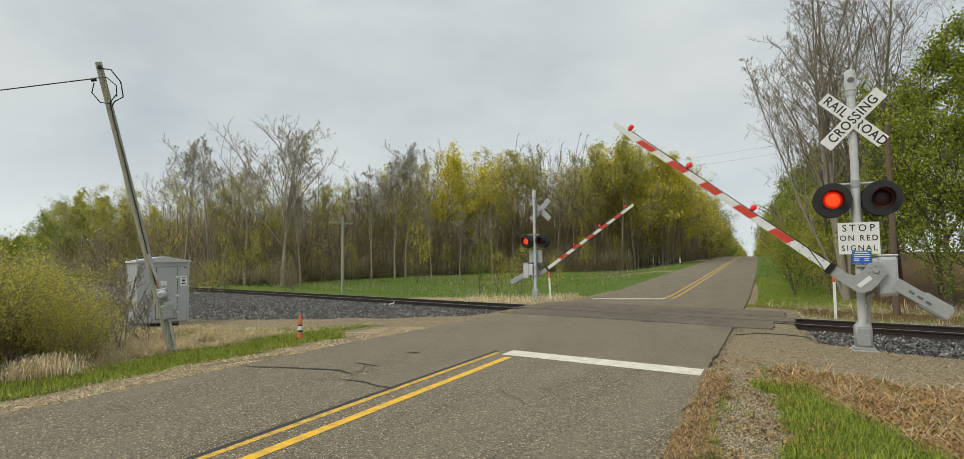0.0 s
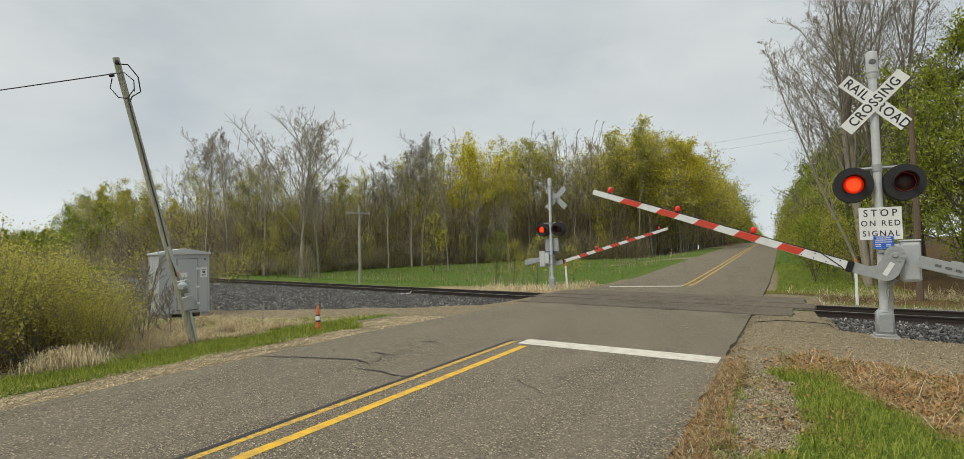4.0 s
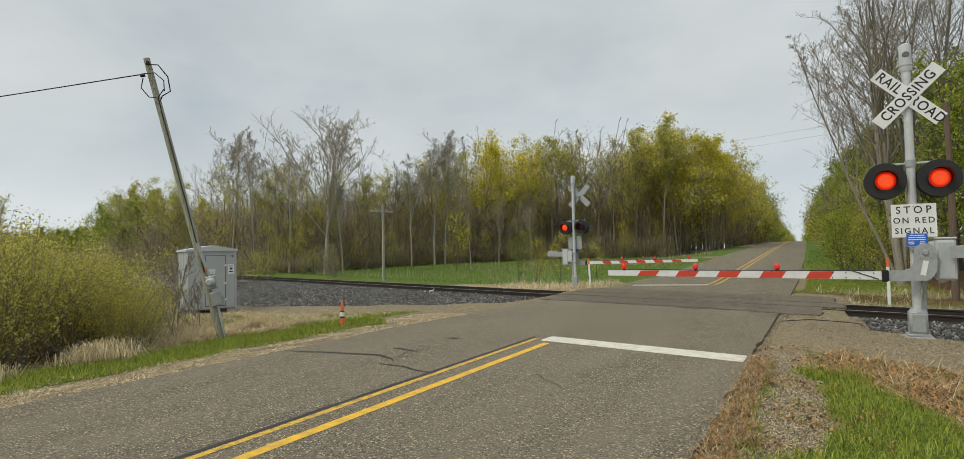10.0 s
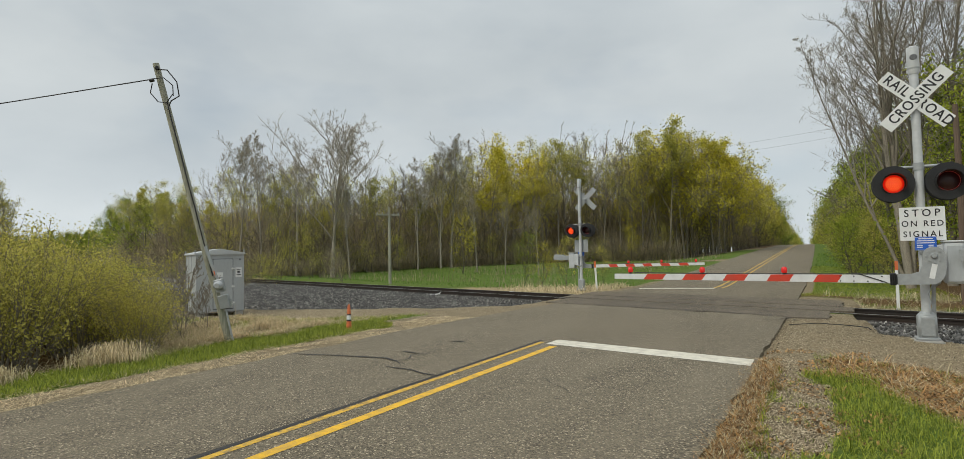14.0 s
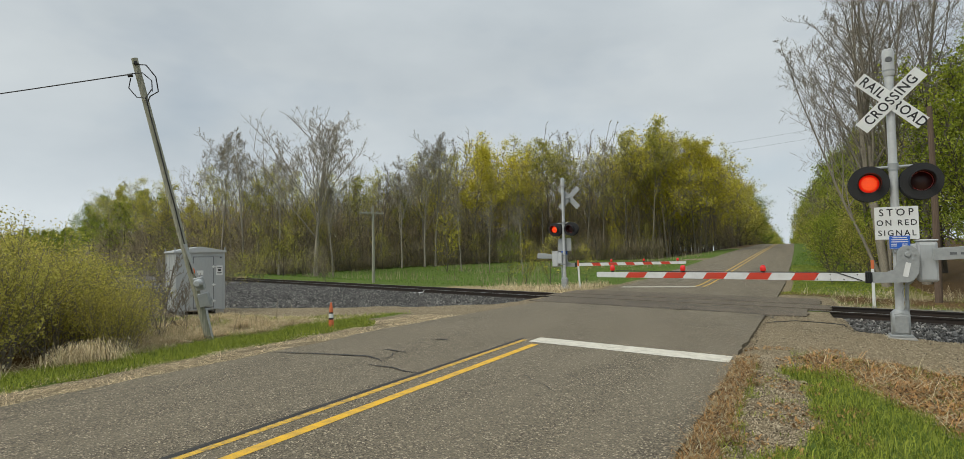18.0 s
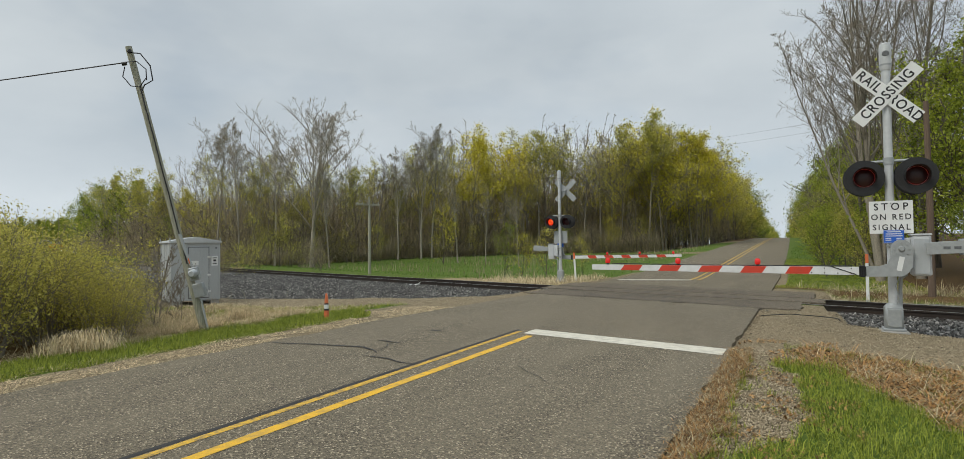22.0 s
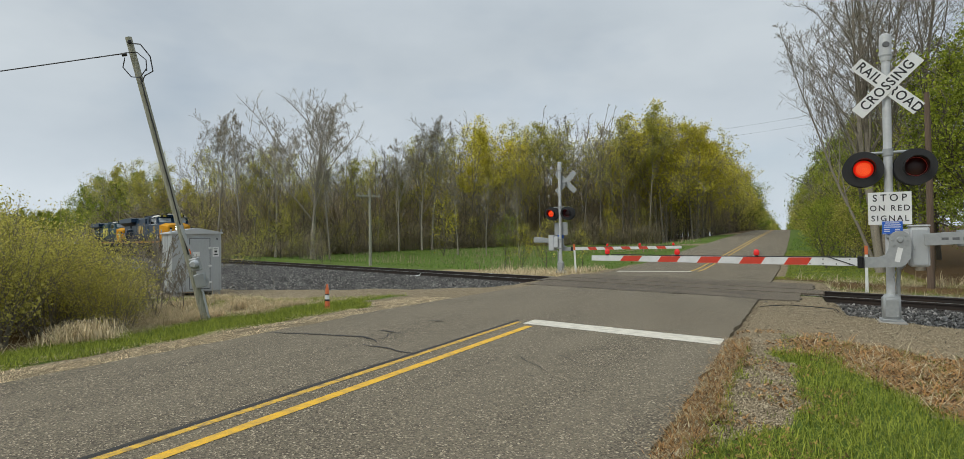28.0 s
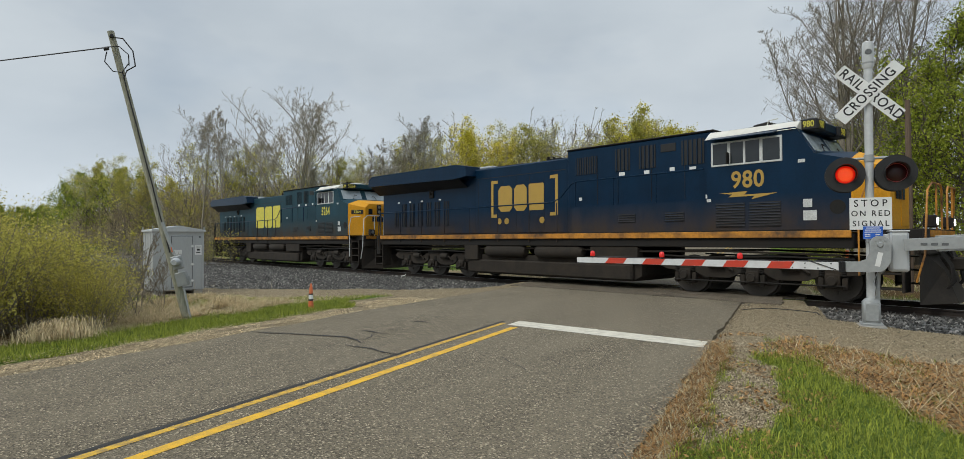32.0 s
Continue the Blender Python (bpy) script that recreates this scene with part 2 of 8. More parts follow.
TIE_WOOD = surface("creosoted_wood", (0.055, 0.044, 0.035), 0.9, grain=12, spread=0.4, stain=(0.12, 0.10, 0.08), stretch=(1, 8, 8), by_object=0.25)
GALV = surface("galvanised_steel", (0.33, 0.345, 0.345), 0.55, 0.35, grain=14, spread=0.1, stain=(0.36, 0.37, 0.37), stain_scale=3)
ALUMINIUM = surface("dull_aluminium_paint", (0.54, 0.555, 0.56), 0.5, 0.25, grain=20, spread=0.08, stain=(0.34, 0.34, 0.33), stain_scale=2.5)
GREY_PAINT = surface("grey_cabinet_paint", (0.40, 0.42, 0.43), 0.55, 0.1, grain=25, spread=0.05, stain=(0.27, 0.28, 0.28), stain_scale=1.2, stretch=(1, 1, 0.3), relief=0.05)
GREY_DARK = surface("grey_gasket", (0.12, 0.125, 0.13), 0.7)
BLACK_PAINT = surface("matt_black_paint", (0.012, 0.012, 0.013), 0.55, grain=30, stain=(0.03, 0.03, 0.03))
LENS_DARK = surface("unlit_red_lens", (0.035, 0.004, 0.004), 0.3, grain=200, spread=0.3, relief=0.3)
LENS_LIT = glow("lit_red_lens", (1.0, 0.012, 0.003), 0.5)
LENS_DOT = glow("lit_led_cluster", (1.0, 0.16, 0.025), 1.7)
RED_LAMP = glow("red_lamp_glass", (1.0, 0.02, 0.01), 0.22, (0.5, 0.02, 0.02))
SIGN_WHITE = surface("white_reflective_sheet", (0.70, 0.71, 0.70), 0.45, grain=150, spread=0.03, stain=(0.55, 0.55, 0.53), stain_scale=4, relief=0.02)
SIGN_BLACK = surface("black_sign_letters", (0.012, 0.012, 0.014), 0.5)
SIGN_BLUE = surface("blue_sign_sheet", (0.018, 0.11, 0.52), 0.45, spread=0.08, stain=(0.02, 0.09, 0.36))
ARM_RED = surface("red_reflective_tape", (0.55, 0.045, 0.02), 0.45, grain=90, spread=0.1, stain=(0.35, 0.06, 0.03), stain_scale=5)
ARM_WHITE = surface("white_reflective_tape", (0.66, 0.67, 0.67), 0.45, grain=90, spread=0.06, stain=(0.45, 0.44, 0.42), stain_scale=5)
ORANGE_PLASTIC = surface("faded_orange_plastic", (0.62, 0.14, 0.04), 0.55, spread=0.1, stain=(0.4, 0.14, 0.07), stain_scale=6)
CONCRETE = surface("concrete", (0.33, 0.32, 0.295), 0.9, grain=35, spread=0.2, stain=(0.2, 0.19, 0.17), stain_scale=3, relief=0.3)
POLE_WOOD = surface("weathered_pole_wood", (0.34, 0.33, 0.26), 0.9, grain=9, spread=0.35, stain=(0.16, 0.175, 0.115), stain_scale=2.0, stain_amount=0.7, stretch=(9, 9, 0.35), relief=0.5)
POLE_BROWN = surface("brown_pole_wood", (0.13, 0.09, 0.062), 0.9, grain=9, spread=0.35, stain=(0.07, 0.05, 0.035), stretch=(9, 9, 0.35), relief=0.5)
CABLE = surface("black_cable", (0.02, 0.02, 0.022), 0.6)
BARK_GREY = surface("grey_bark", (0.215, 0.19, 0.15), 0.95, grain=14, spread=0.35, stain=(0.10, 0.085, 0.066), stretch=(4, 4, 0.8), relief=0.5, by_object=0.3)
BARK_PALE = surface("pale_bark", (0.30, 0.27, 0.215), 0.95, grain=12, spread=0.3, stain=(0.19, 0.17, 0.14), stretch=(4, 4, 0.8), relief=0.5, by_object=0.2)
BARK_DARK = surface("dark_bark", (0.10, 0.085, 0.065), 0.95, grain=14, spread=0.35, stain=(0.05, 0.044, 0.036), stretch=(4, 4, 0.8), relief=0.5, by_object=0.3)
TWIG_BROWN = leaf_material("brown_brush_twigs", (0.155, 0.13, 0.088), (0.52, 0.44, 0.30), 0.25)
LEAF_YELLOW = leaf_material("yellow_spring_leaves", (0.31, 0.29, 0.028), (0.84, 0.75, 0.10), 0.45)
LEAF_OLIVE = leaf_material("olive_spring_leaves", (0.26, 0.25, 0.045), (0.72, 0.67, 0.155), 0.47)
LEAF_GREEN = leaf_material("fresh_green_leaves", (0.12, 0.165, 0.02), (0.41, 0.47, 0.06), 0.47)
LEAF_BUD = leaf_material("brown_spring_buds", (0.22, 0.19, 0.115), (0.42, 0.36, 0.22), 0.35)
LEAF_BUSH = leaf_material("willow_bush_leaves", (0.25, 0.24, 0.05), (0.74, 0.67, 0.17), 0.55)
BLADE_GREEN = leaf_material("grass_blades", (0.07, 0.11, 0.013), (0.42, 0.47, 0.07), 0.4)
FIELD_GREEN = leaf_material("field_grass_blades", (0.035, 0.09, 0.012), (0.17, 0.28, 0.04), 0.35)
BLADE_STRAW = leaf_material("dead_grass_blades", (0.31, 0.25, 0.14), (0.92, 0.80, 0.54), 0.35)
# the dark end of the litter's colour also carries shade between the leaves
BLADE_RUST = leaf_material("dead_leaf_litter", (0.055, 0.028, 0.012), (0.62, 0.36, 0.14), 0.2)
STONE_GREY = surface("ballast_stone", (0.24, 0.24, 0.235), 0.9, grain=20, spread=0.3, stain=(0.12, 0.115, 0.11), stain_scale=5)


def island_stone(name, stops):
    m, nt, b = nodes_of(name)
    geo = nt.nodes.new("ShaderNodeNewGeometry")
    nt.links.new(ramp(nt, geo.outputs["Random Per Island"], stops), b.inputs["Base Color"])
    b.inputs["Roughness"].default_value = 0.9
    return m


BALLAST = island_stone("crushed_ballast", [(0.0, (0.022, 0.021, 0.019)), (0.5, (0.072, 0.069, 0.064)), (0.85, (0.16, 0.153, 0.142)), (1.0, (0.38, 0.36, 0.33))])
PEBBLE = island_stone("shoulder_gravel", [(0.0, (0.05, 0.038, 0.022)), (0.5, (0.225, 0.178, 0.112)), (1.0, (0.58, 0.49, 0.34))])

# ---- mesh helpers ----
class Geo:
    """Gathers the corners and faces of one mesh."""

    def __init__(self):
        self.v, self.f = [], []

    def add(self, verts, faces):
        k = len(self.v)
        self.v.extend(tuple(p) for p in verts)
        self.f.extend(tuple(k + i for i in f) for f in faces)
        return self

    def box(self, c, s, bevel=0.0, turn=None):
        hx, hy, hz = (a / 2 for a in s)
        b = min(bevel, hx * 0.9, hy * 0.9, hz * 0.9)
        m = turn.to_3x3() if turn else None
        pts, ids = [], {}
        for sx in (-1, 1):
            for sy in (-1, 1):
                for sz in (-1, 1):
                    for ax in range(3):
                        p = [sx * (hx - b), sy * (hy - b), sz * (hz - b)]
                        p[ax] = (sx * hx, sy * hy, sz * hz)[ax]
                        ids[sx, sy, sz, ax] = len(pts)
                        pts.append(p)
        if b <= 0:
            pts, ids = [], {}
            for sx in (-1, 1):
                for sy in (-1, 1):
                    for sz in (-1, 1):
                        for ax in range(3):
                            ids[sx, sy, sz, ax] = len(pts)
                        pts.append([sx * hx, sy * hy, sz * hz])
        faces = []
        for ax in range(3):
            u, w = (ax + 1) % 3, (ax + 2) % 3
            for sg in (-1, 1):
                ring = []
                for a, c2 in ((-1, -1), (1, -1), (1, 1), (-1, 1)):
                    q = [0, 0, 0]
                    q[ax], q[u], q[w] = sg, a, c2
                    ring.append(ids[(*q, ax)])
                faces.append(ring if sg > 0 else ring[::-1])
        if b > 0:
            for ax in range(3):
                u, w = (ax + 1) % 3, (ax + 2) % 3
                for a in (-1, 1):
                    for c2 in (-1, 1):
                        p, q = [0, 0, 0], [0, 0, 0]
                        p[ax], p[u], p[w] = -1, a, c2
                        q[ax], q[u], q[w] = 1, a, c2
                        ring = [ids[(*p, u)], ids[(*q, u)], ids[(*q, w)], ids[(*p, w)]]
                        faces.append(ring if a * c2 < 0 else ring[::-1])
            for sx in (-1, 1):
                for sy in (-1, 1):
                    for sz in (-1, 1):
                        ring = [ids[sx, sy, sz, k] for k in range(3)]
                        faces.append(ring if sx * sy * sz > 0 else ring[::-1])
        out = []
        for p in pts:
            p = Vector(p)
            if m:
                p = m @ p
            out.append(p + Vector(c))
        return self.add(out, faces)

    def tube(self, points, radii, n=8, caps=True, squash=None):
        """A round bar along points; radii one or one for each point."""
        points = [Vector(p) for p in points]
        if isinstance(radii, (int, float)):
            radii = [radii] * len(points)
        rings, side = [], None
        for i, p in enumerate(points):
            t = (points[min(i + 1, len(points) - 1)] - points[max(i - 1, 0)]).normalized()
            if side is None:
                side = t.cross(Vector((0.31, 0.17, 0.93))) if abs(t.z) < 0.9 else t.cross(Vector((0, 1, 0)))
            side = (side - t * side.dot(t)).normalized()
            up = t.cross(side)
            rings.append([p + (side * math.cos(2 * math.pi * k / n) + up * math.sin(2 * math.pi * k / n)) * radii[i] for k in range(n)])
        verts = [p for r in rings for p in r]
        faces = [(i * n + k, i * n + (k + 1) % n, (i + 1) * n + (k + 1) % n, (i + 1) * n + k) for i in range(len(points) - 1) for k in range(n)]
        if caps:
            faces += [tuple(range(n))[::-1], tuple((len(points) - 1) * n + k for k in range(n))]
        return self.add(verts, faces)

    def prism(self, outline, a, b):
        """A flat outline of (x, z) drawn out along y from a to b."""
        n = len(outline)
        verts = [(x, a, z) for x, z in outline] + [(x, b, z) for x, z in outline]
        faces = [(i, (i + 1) % n, n + (i + 1) % n, n + i) for i in range(n)]
        faces += [tuple(range(n))[::-1], tuple(range(n, 2 * n))]
        return self.add(verts, faces)

    def moved(self, m):
        self.v = [tuple(m @ Vector(p)) for p in self.v]
        return self

    def mesh(self, name, material, smooth=None, fix=True):
        me = bpy.data.meshes.new(name)
        me.from_pydata(self.v, [], self.f)
        me.materials.append(material)
        if fix:
            bm = bmesh.new()
            bm.from_mesh(me)
            bmesh.ops.recalc_face_normals(bm, faces=bm.faces)
            bm.to_mesh(me)
            bm.free()
        if smooth is not None:
            me.shade_smooth()
            me.set_sharp_from_angle(angle=radians(smooth))
        return me


def part(name, geo, material, parent=None, label="", smooth=None, at=None, fix=True):
    """One mesh object, under a thing or under a part of one."""
    ob = new(name, geo.mesh(name, material, smooth, fix))
    if parent:
        ob.parent = parent
    if at is not None:
        ob.matrix_basis = at
    if label:
        tagged(ob, label)
    return ob


def thing(name, m, label, category, group=""):
    ob = new(name)
    ob.matrix_basis = m
    return tagged(ob, label, category, group)


def lettering(name, text, size, depth, material, parent, m, spacing=1.0, squeeze=1.0, bold=0.0):
    """A word in the built-in font, centred, each letter a thin mesh of its own."""
    cu = bpy.data.curves.new(name, "FONT")
    cu.body, cu.size, cu.extrude, cu.align_x, cu.align_y = text, size, depth, "CENTER", "CENTER"
    cu.space_character, cu.offset, cu.resolution_u = spacing, bold, 3
    tmp = bpy.data.objects.new(name, cu)
    whole = bpy.data.meshes.new_from_object(tmp)
    bpy.data.objects.remove(tmp)
    bpy.data.curves.remove(cu)
    root = list(range(len(whole.vertices)))

    def find(k):
        while root[k] != k:
            root[k] = root[root[k]]
            k = root[k]
        return k

    for p in whole.polygons:
        for v in p.vertices:
            root[find(v)] = find(p.vertices[0])
    groups = {}
    for p in whole.polygons:
        groups.setdefault(find(p.vertices[0]), []).append(p)
    for polys in groups.values():
        ids = {v: k for k, v in enumerate(sorted({v for p in polys for v in p.vertices}))}
        me = bpy.data.meshes.new("letter")
        me.from_pydata([(whole.vertices[v].co.x * squeeze, whole.vertices[v].co.y, whole.vertices[v].co.z) for v in ids], [], [tuple(ids[v] for v in p.vertices) for p in polys])
        me.materials.append(material)
        ob = new("letter", me)
        ob.parent, ob.matrix_basis = parent, m
    bpy.data.meshes.remove(whole)


# ---- the lie of the land ----
ROAD_L, ROAD_R = -3.5, 3.26
RAIL_Z = -0.10
TRACK_TURN = radians(-20.5)
TRACK_D = Vector((math.cos(TRACK_TURN), math.sin(TRACK_TURN), 0))
TRACK_N = Vector((-TRACK_D.y, TRACK_D.x, 0))
NEAR_RAIL_Y = 9.22
TRACK_O = Vector((0, NEAR_RAIL_Y, 0)) + TRACK_N * 0.752
PROFILE_Y = [-4000, -60, -20, 0, 5, 9, 16, 20, 25, 40, 62, 100, 135, 150, 190, 260, 600, 4000]
PROFILE_Z = [-0.6, -0.6, -0.15, 0.0, -0.03, -0.08, -0.10, -0.09, 0.06, 0.50, 1.13, 2.02, 2.62, 2.74, 2.5, 0.8, -2.0, -4.0]


def road_z(y):
    return float(np.interp(y, PROFILE_Y, PROFILE_Z))


def road_x(y):
    """How far the far road swings to the left of the near road's line."""
    return -1.5 * min(max((y - 25) / 125, 0), 1) ** 1.5 - 0.018 * max(y - 150, 0)


def rail_y(x):
    return NEAR_RAIL_Y + math.tan(TRACK_TURN) * x


def track_off(x, y):
    """Metres from the track's middle, positive beyond it."""
    return (x - TRACK_O.x) * TRACK_N.x + (y - TRACK_O.y) * TRACK_N.y


def smooth01(a, b, v):
    k = min(max((v - a) / (b - a), 0.0), 1.0)
    return k * k * (3 - 2 * k)


def toe_off(x):
    """How far the foot of the near ballast slope lies from the track's middle."""
    return 3.6 + 0.74 * min(max(-x - 5.3, 0), 9)


def ground_z(x, y):
    z = road_z(y)
    x -= road_x(y)
    if x < ROAD_L:
        out = ROAD_L - x
        side = -0.02 - 0.13 * smooth01(0.5, 4.0, out)
        far = track_off(x, y)
        field = -0.45 + 0.45 * smooth01(10, 70, far) + 0.5 * max(z, 0)
        k = smooth01(2, 9, far) * smooth01(2.0, 9.0, out)
        z = (z + side) * (1 - k) + field * k
    elif x > ROAD_R:
        out = x - ROAD_R
        z = z - 0.02 - 0.1 * smooth01(0.3, 5, out) + 0.4 * smooth01(6, 20, out) * smooth01(12, 30, y)
    else:
        z -= 0.07
    rough = 0.035 * noise.noise((x * 0.9, y * 0.9, 0)) + 0.02 * noise.noise((x * 3.1, y * 3.1, 5))
    edge = min(abs(x - ROAD_L), abs(x - ROAD_R))
    k = smooth01(0.1, 1.2, edge) if not ROAD_L < x < ROAD_R else 0
    bed = smooth01(1.3, 2.6, abs(track_off(x, y)))
    z = (z + rough * k) * bed + (RAIL_Z - 0.32) * (1 - bed) if not (ROAD_L - 1.3 < x < ROAD_R + 1.5) else z + rough * k
    if x < ROAD_L - 1.0:
        off = track_off(x, y)
        if off < 0:
            k = smooth01(-toe_off(x) - 0.9, -toe_off(x), off)
            z = z * (1 - k) + min(z, RAIL_Z - 0.33) * k
    if x > ROAD_R + 1.5:
        k = smooth01(-4.9, -4.1, track_off(x, y)) * smooth01(4.9, 4.1, track_off(x, y)) * smooth01(ROAD_R + 1.5, ROAD_R + 1.9, x)
        z = z * (1 - k) + min(z, RAIL_Z - 0.33) * k
    if abs(track_off(x, y)) < 0.95 and ROAD_L - 1.3 < x < ROAD_R + 1.5:
        z = min(z, RAIL_Z - 0.1)
    return z


def spread_axis(dense_a, dense_b, step, far_a, far_b):
    mid = list(np.arange(dense_a, dense_b + step / 2, step))
    lo, hi, s = [dense_a], [dense_b], step
    while lo[-1] > far_a:
        s *= 1.13
        lo.append(lo[-1] - s)
    s = step
    while hi[-1] < far_b:
        s *= 1.13
        hi.append(hi[-1] + s)
    return lo[:0:-1] + mid + hi[1:]


def cover_at(x, y):
    """The kind of ground: gravel, straw, earth (the rest is grass)."""
    g = s = e = 0.0
    off = track_off(x, y)
    x -= road_x(y)
    if x > ROAD_R - 0.3 and off < 6:
        if y < 7 and off < -1:
            wob = 0.17 * noise.noise((x * 1.7, y * 1.7, 4)) + 0.11 * noise.noise((x * 5.5, y * 5.5, 4))
            top = float(np.interp(x, [3.3, 4.3, 5.5, 9], [-0.9, -0.15, -0.8, -2.2])) + 2 * wob
            g = smooth01(-0.15, 0.2, y - top) if x < 9 else 0.6
            left = float(np.interp(y, [-9, -5.6, -4.9, -4.5, -3.9, -2.4, -1.5, -1.1], [3.55, 3.5, 3.7, 4.05, 4.2, 4.14, 3.9, 4.1])) + wob
            right = float(np.interp(y, [-9, -5, -3.5, -2.7, -1.5, -1.1], [7.5, 5.9, 5.1, 4.8, 4.5, 4.1])) + wob
            strip_w = 3.26 + float(np.interp(y, [-9, -4.8, -3, -1, 0.2], [0.2, 0.26, 0.27, 0.3, 0.05])) + wob
            if g < 0.9:
                e = smooth01(strip_w + 0.07, strip_w - 0.05, x) * smooth01(0.3, -0.2, y)
                g = max(g, 0.85 * smooth01(left + 0.08, left - 0.1, x) * smooth01(-6.2, -5.0, y) * (1 - e))
                s = smooth01(right - 0.1, right + 0.15, x)
                s = max(s, 0.9 * smooth01(-1.75, -1.3, y + wob))
        if off > 0 and x < 9:
            g = smooth01(5.2, 3.4, off) * smooth01(11, 8, x)
            s, e = 0.45 * (1 - g), 0.75 * (1 - g)
    elif x < ROAD_L + 0.3 and off < 2:
        out = ROAD_L - x
        g = smooth01(1.05, 0.6, out)
        drive = -toe_off(x)
        g = max(g, smooth01(drive - 4.3, drive - 3.4, off) * smooth01(-19, -15, x))
        g = max(g, smooth01(0.3, 1.6, y + 0.5 * (x + 4.5)) * smooth01(-6.0, -5.0, x))
        s = 0.82 * smooth01(2.1, 3.2, out) * smooth01(-9, -5, y)
        e = 0.75 * smooth01(2.6, 3.6, out) * smooth01(-2.6, -4, y)
    elif x < ROAD_L + 0.3:
        out = ROAD_L - x
        s = 0.9 * smooth01(9, 5.5, off) * smooth01(14, 6, out)
        s = max(s, 0.75 * smooth01(62, 74, off))
        g = 0.8 * smooth01(1.0, 0.2, out) * smooth01(26, 20, y)
        g = max(g, smooth01(0.9, 0.4, abs(y - 47 - 0.1 * out)) * smooth01(30, 24, out))
        e = 0.7 * smooth01(70, 80, off)
    elif x > ROAD_R - 0.3:
        out = x - ROAD_R
        g = smooth01(0.55, 0.1, out) * smooth01(40, 18, y)
        s = smooth01(2.6, 3.8, out) * 0.5
        e = smooth01(3.5, 5, out) * 0.9
    if abs(x) > 120 or y < -60 or y > 200:
        s = e = 0.2
    return g, s, e


xs, ys = spread_axis(-15, 9.6, 0.2, -2600, 2600), spread_axis(-11, 20, 0.2, -2600, 2600)
gv = [(x, y, ground_z(x, y)) for y in ys for x in xs]
nx = len(xs)
gf = [(j * nx + i, j * nx + i + 1, (j + 1) * nx + i + 1, (j + 1) * nx + i) for j in range(len(ys) - 1) for i in range(nx - 1)]
me = bpy.data.meshes.new("ground")
me.from_pydata(gv, [], gf)
me.materials.append(GROUND)
paint = me.color_attributes.new("cover", "FLOAT_COLOR", "POINT")
flat = np.ones((len(gv), 4), dtype=np.float32)
flat[:, :3] = [cover_at(x, y) for x, y, _ in gv]
paint.data.foreach_set("color", flat.ravel())
me.shade_smooth()
tagged(new("ground", me), "spring grass, straw, gravel and bare earth beside the road", "ground", kind="structure")


# ---- the road ----
def strip(geo, x0, x1, y_list, lift, ragged=0.0, low=None, high=None, nx_=10):
    """A road sheet that follows the profile; its ends may run along slanting lines low(x), high(x)."""
    cols = np.linspace(x0, x1, nx_ + 1)
    verts, n = [], len(y_list)
    for k, y in enumerate(y_list):
        for i, x in enumerate(cols):
            xx, yy = x, y
            if ragged and i in (0, nx_):
                xx += ragged * (noise.noise((y * 1.7, x, 3)) + 0.6 * noise.noise((y * 6.1, x, 7)))
            if low:
                a, b = low(x), high(x)
                yy = a + (b - a) * k / (n - 1)
            verts.append((xx + road_x(yy), yy, road_z(yy) + lift))
    m = nx_ + 1
    geo.add(verts, [(k * m + i, k * m + i + 1, (k + 1) * m + i + 1, (k + 1) * m + i) for k in range(n - 1) for i in range(nx_)])
    # turned-down edges give the slab its thickness
    for i in (0, nx_):
        rim = [verts[k * m + i] for k in range(n)]
        geo.add(rim + [(x, y, z - 0.09) for x, y, z in rim], [(k, k + 1, n + k + 1, n + k) for k in range(n - 1)])
    for k in (0, n - 1):
        rim = [verts[k * m + i] for i in range(m)]
        geo.add(rim + [(x, y, z - 0.09) for x, y, z in rim], [(i, i + 1, m + i + 1, m + i) for i in range(m - 1)])
    return geo


SEAM = 2.35
road = thing("road", pose(0, 0, 0), "worn two-lane grey asphalt road with a double yellow line", "road")
tagged(road, kind="structure")
near_ys = list(np.arange(-70, -12, 4.0)) + list(np.arange(-12, 3, 0.25)) + [3.0]
tp = math.tan(TRACK_TURN)
part("asphalt_lane", strip(Geo(), ROAD_L, ROAD_R, near_ys, 0.0, 0.07), ASPHALT, road, fix=False)
part("asphalt_apron", strip(Geo(), ROAD_L, ROAD_R, range(9), 0.0, 0.0, lambda x: 3.0, lambda x: rail_y(x) - SEAM - 0.3 * noise.noise((x * 1.3, 2, 0))), ASPHALT, road, fix=False)
far_ys = [20 + 2 * k for k in range(70)] + [170, 190, 220, 260, 330, 420, 600]
part("asphalt_far_apron", strip(Geo(), ROAD_L, ROAD_R, range(8), 0.0, 0.0, lambda x: rail_y(x) + 1.6 + SEAM, lambda x: 20.0), ASPHALT, road, fix=False)
part("asphalt_far_lane", strip(Geo(), ROAD_L, ROAD_R, far_ys, 0.0, 0.05), ASPHALT, road, fix=False)

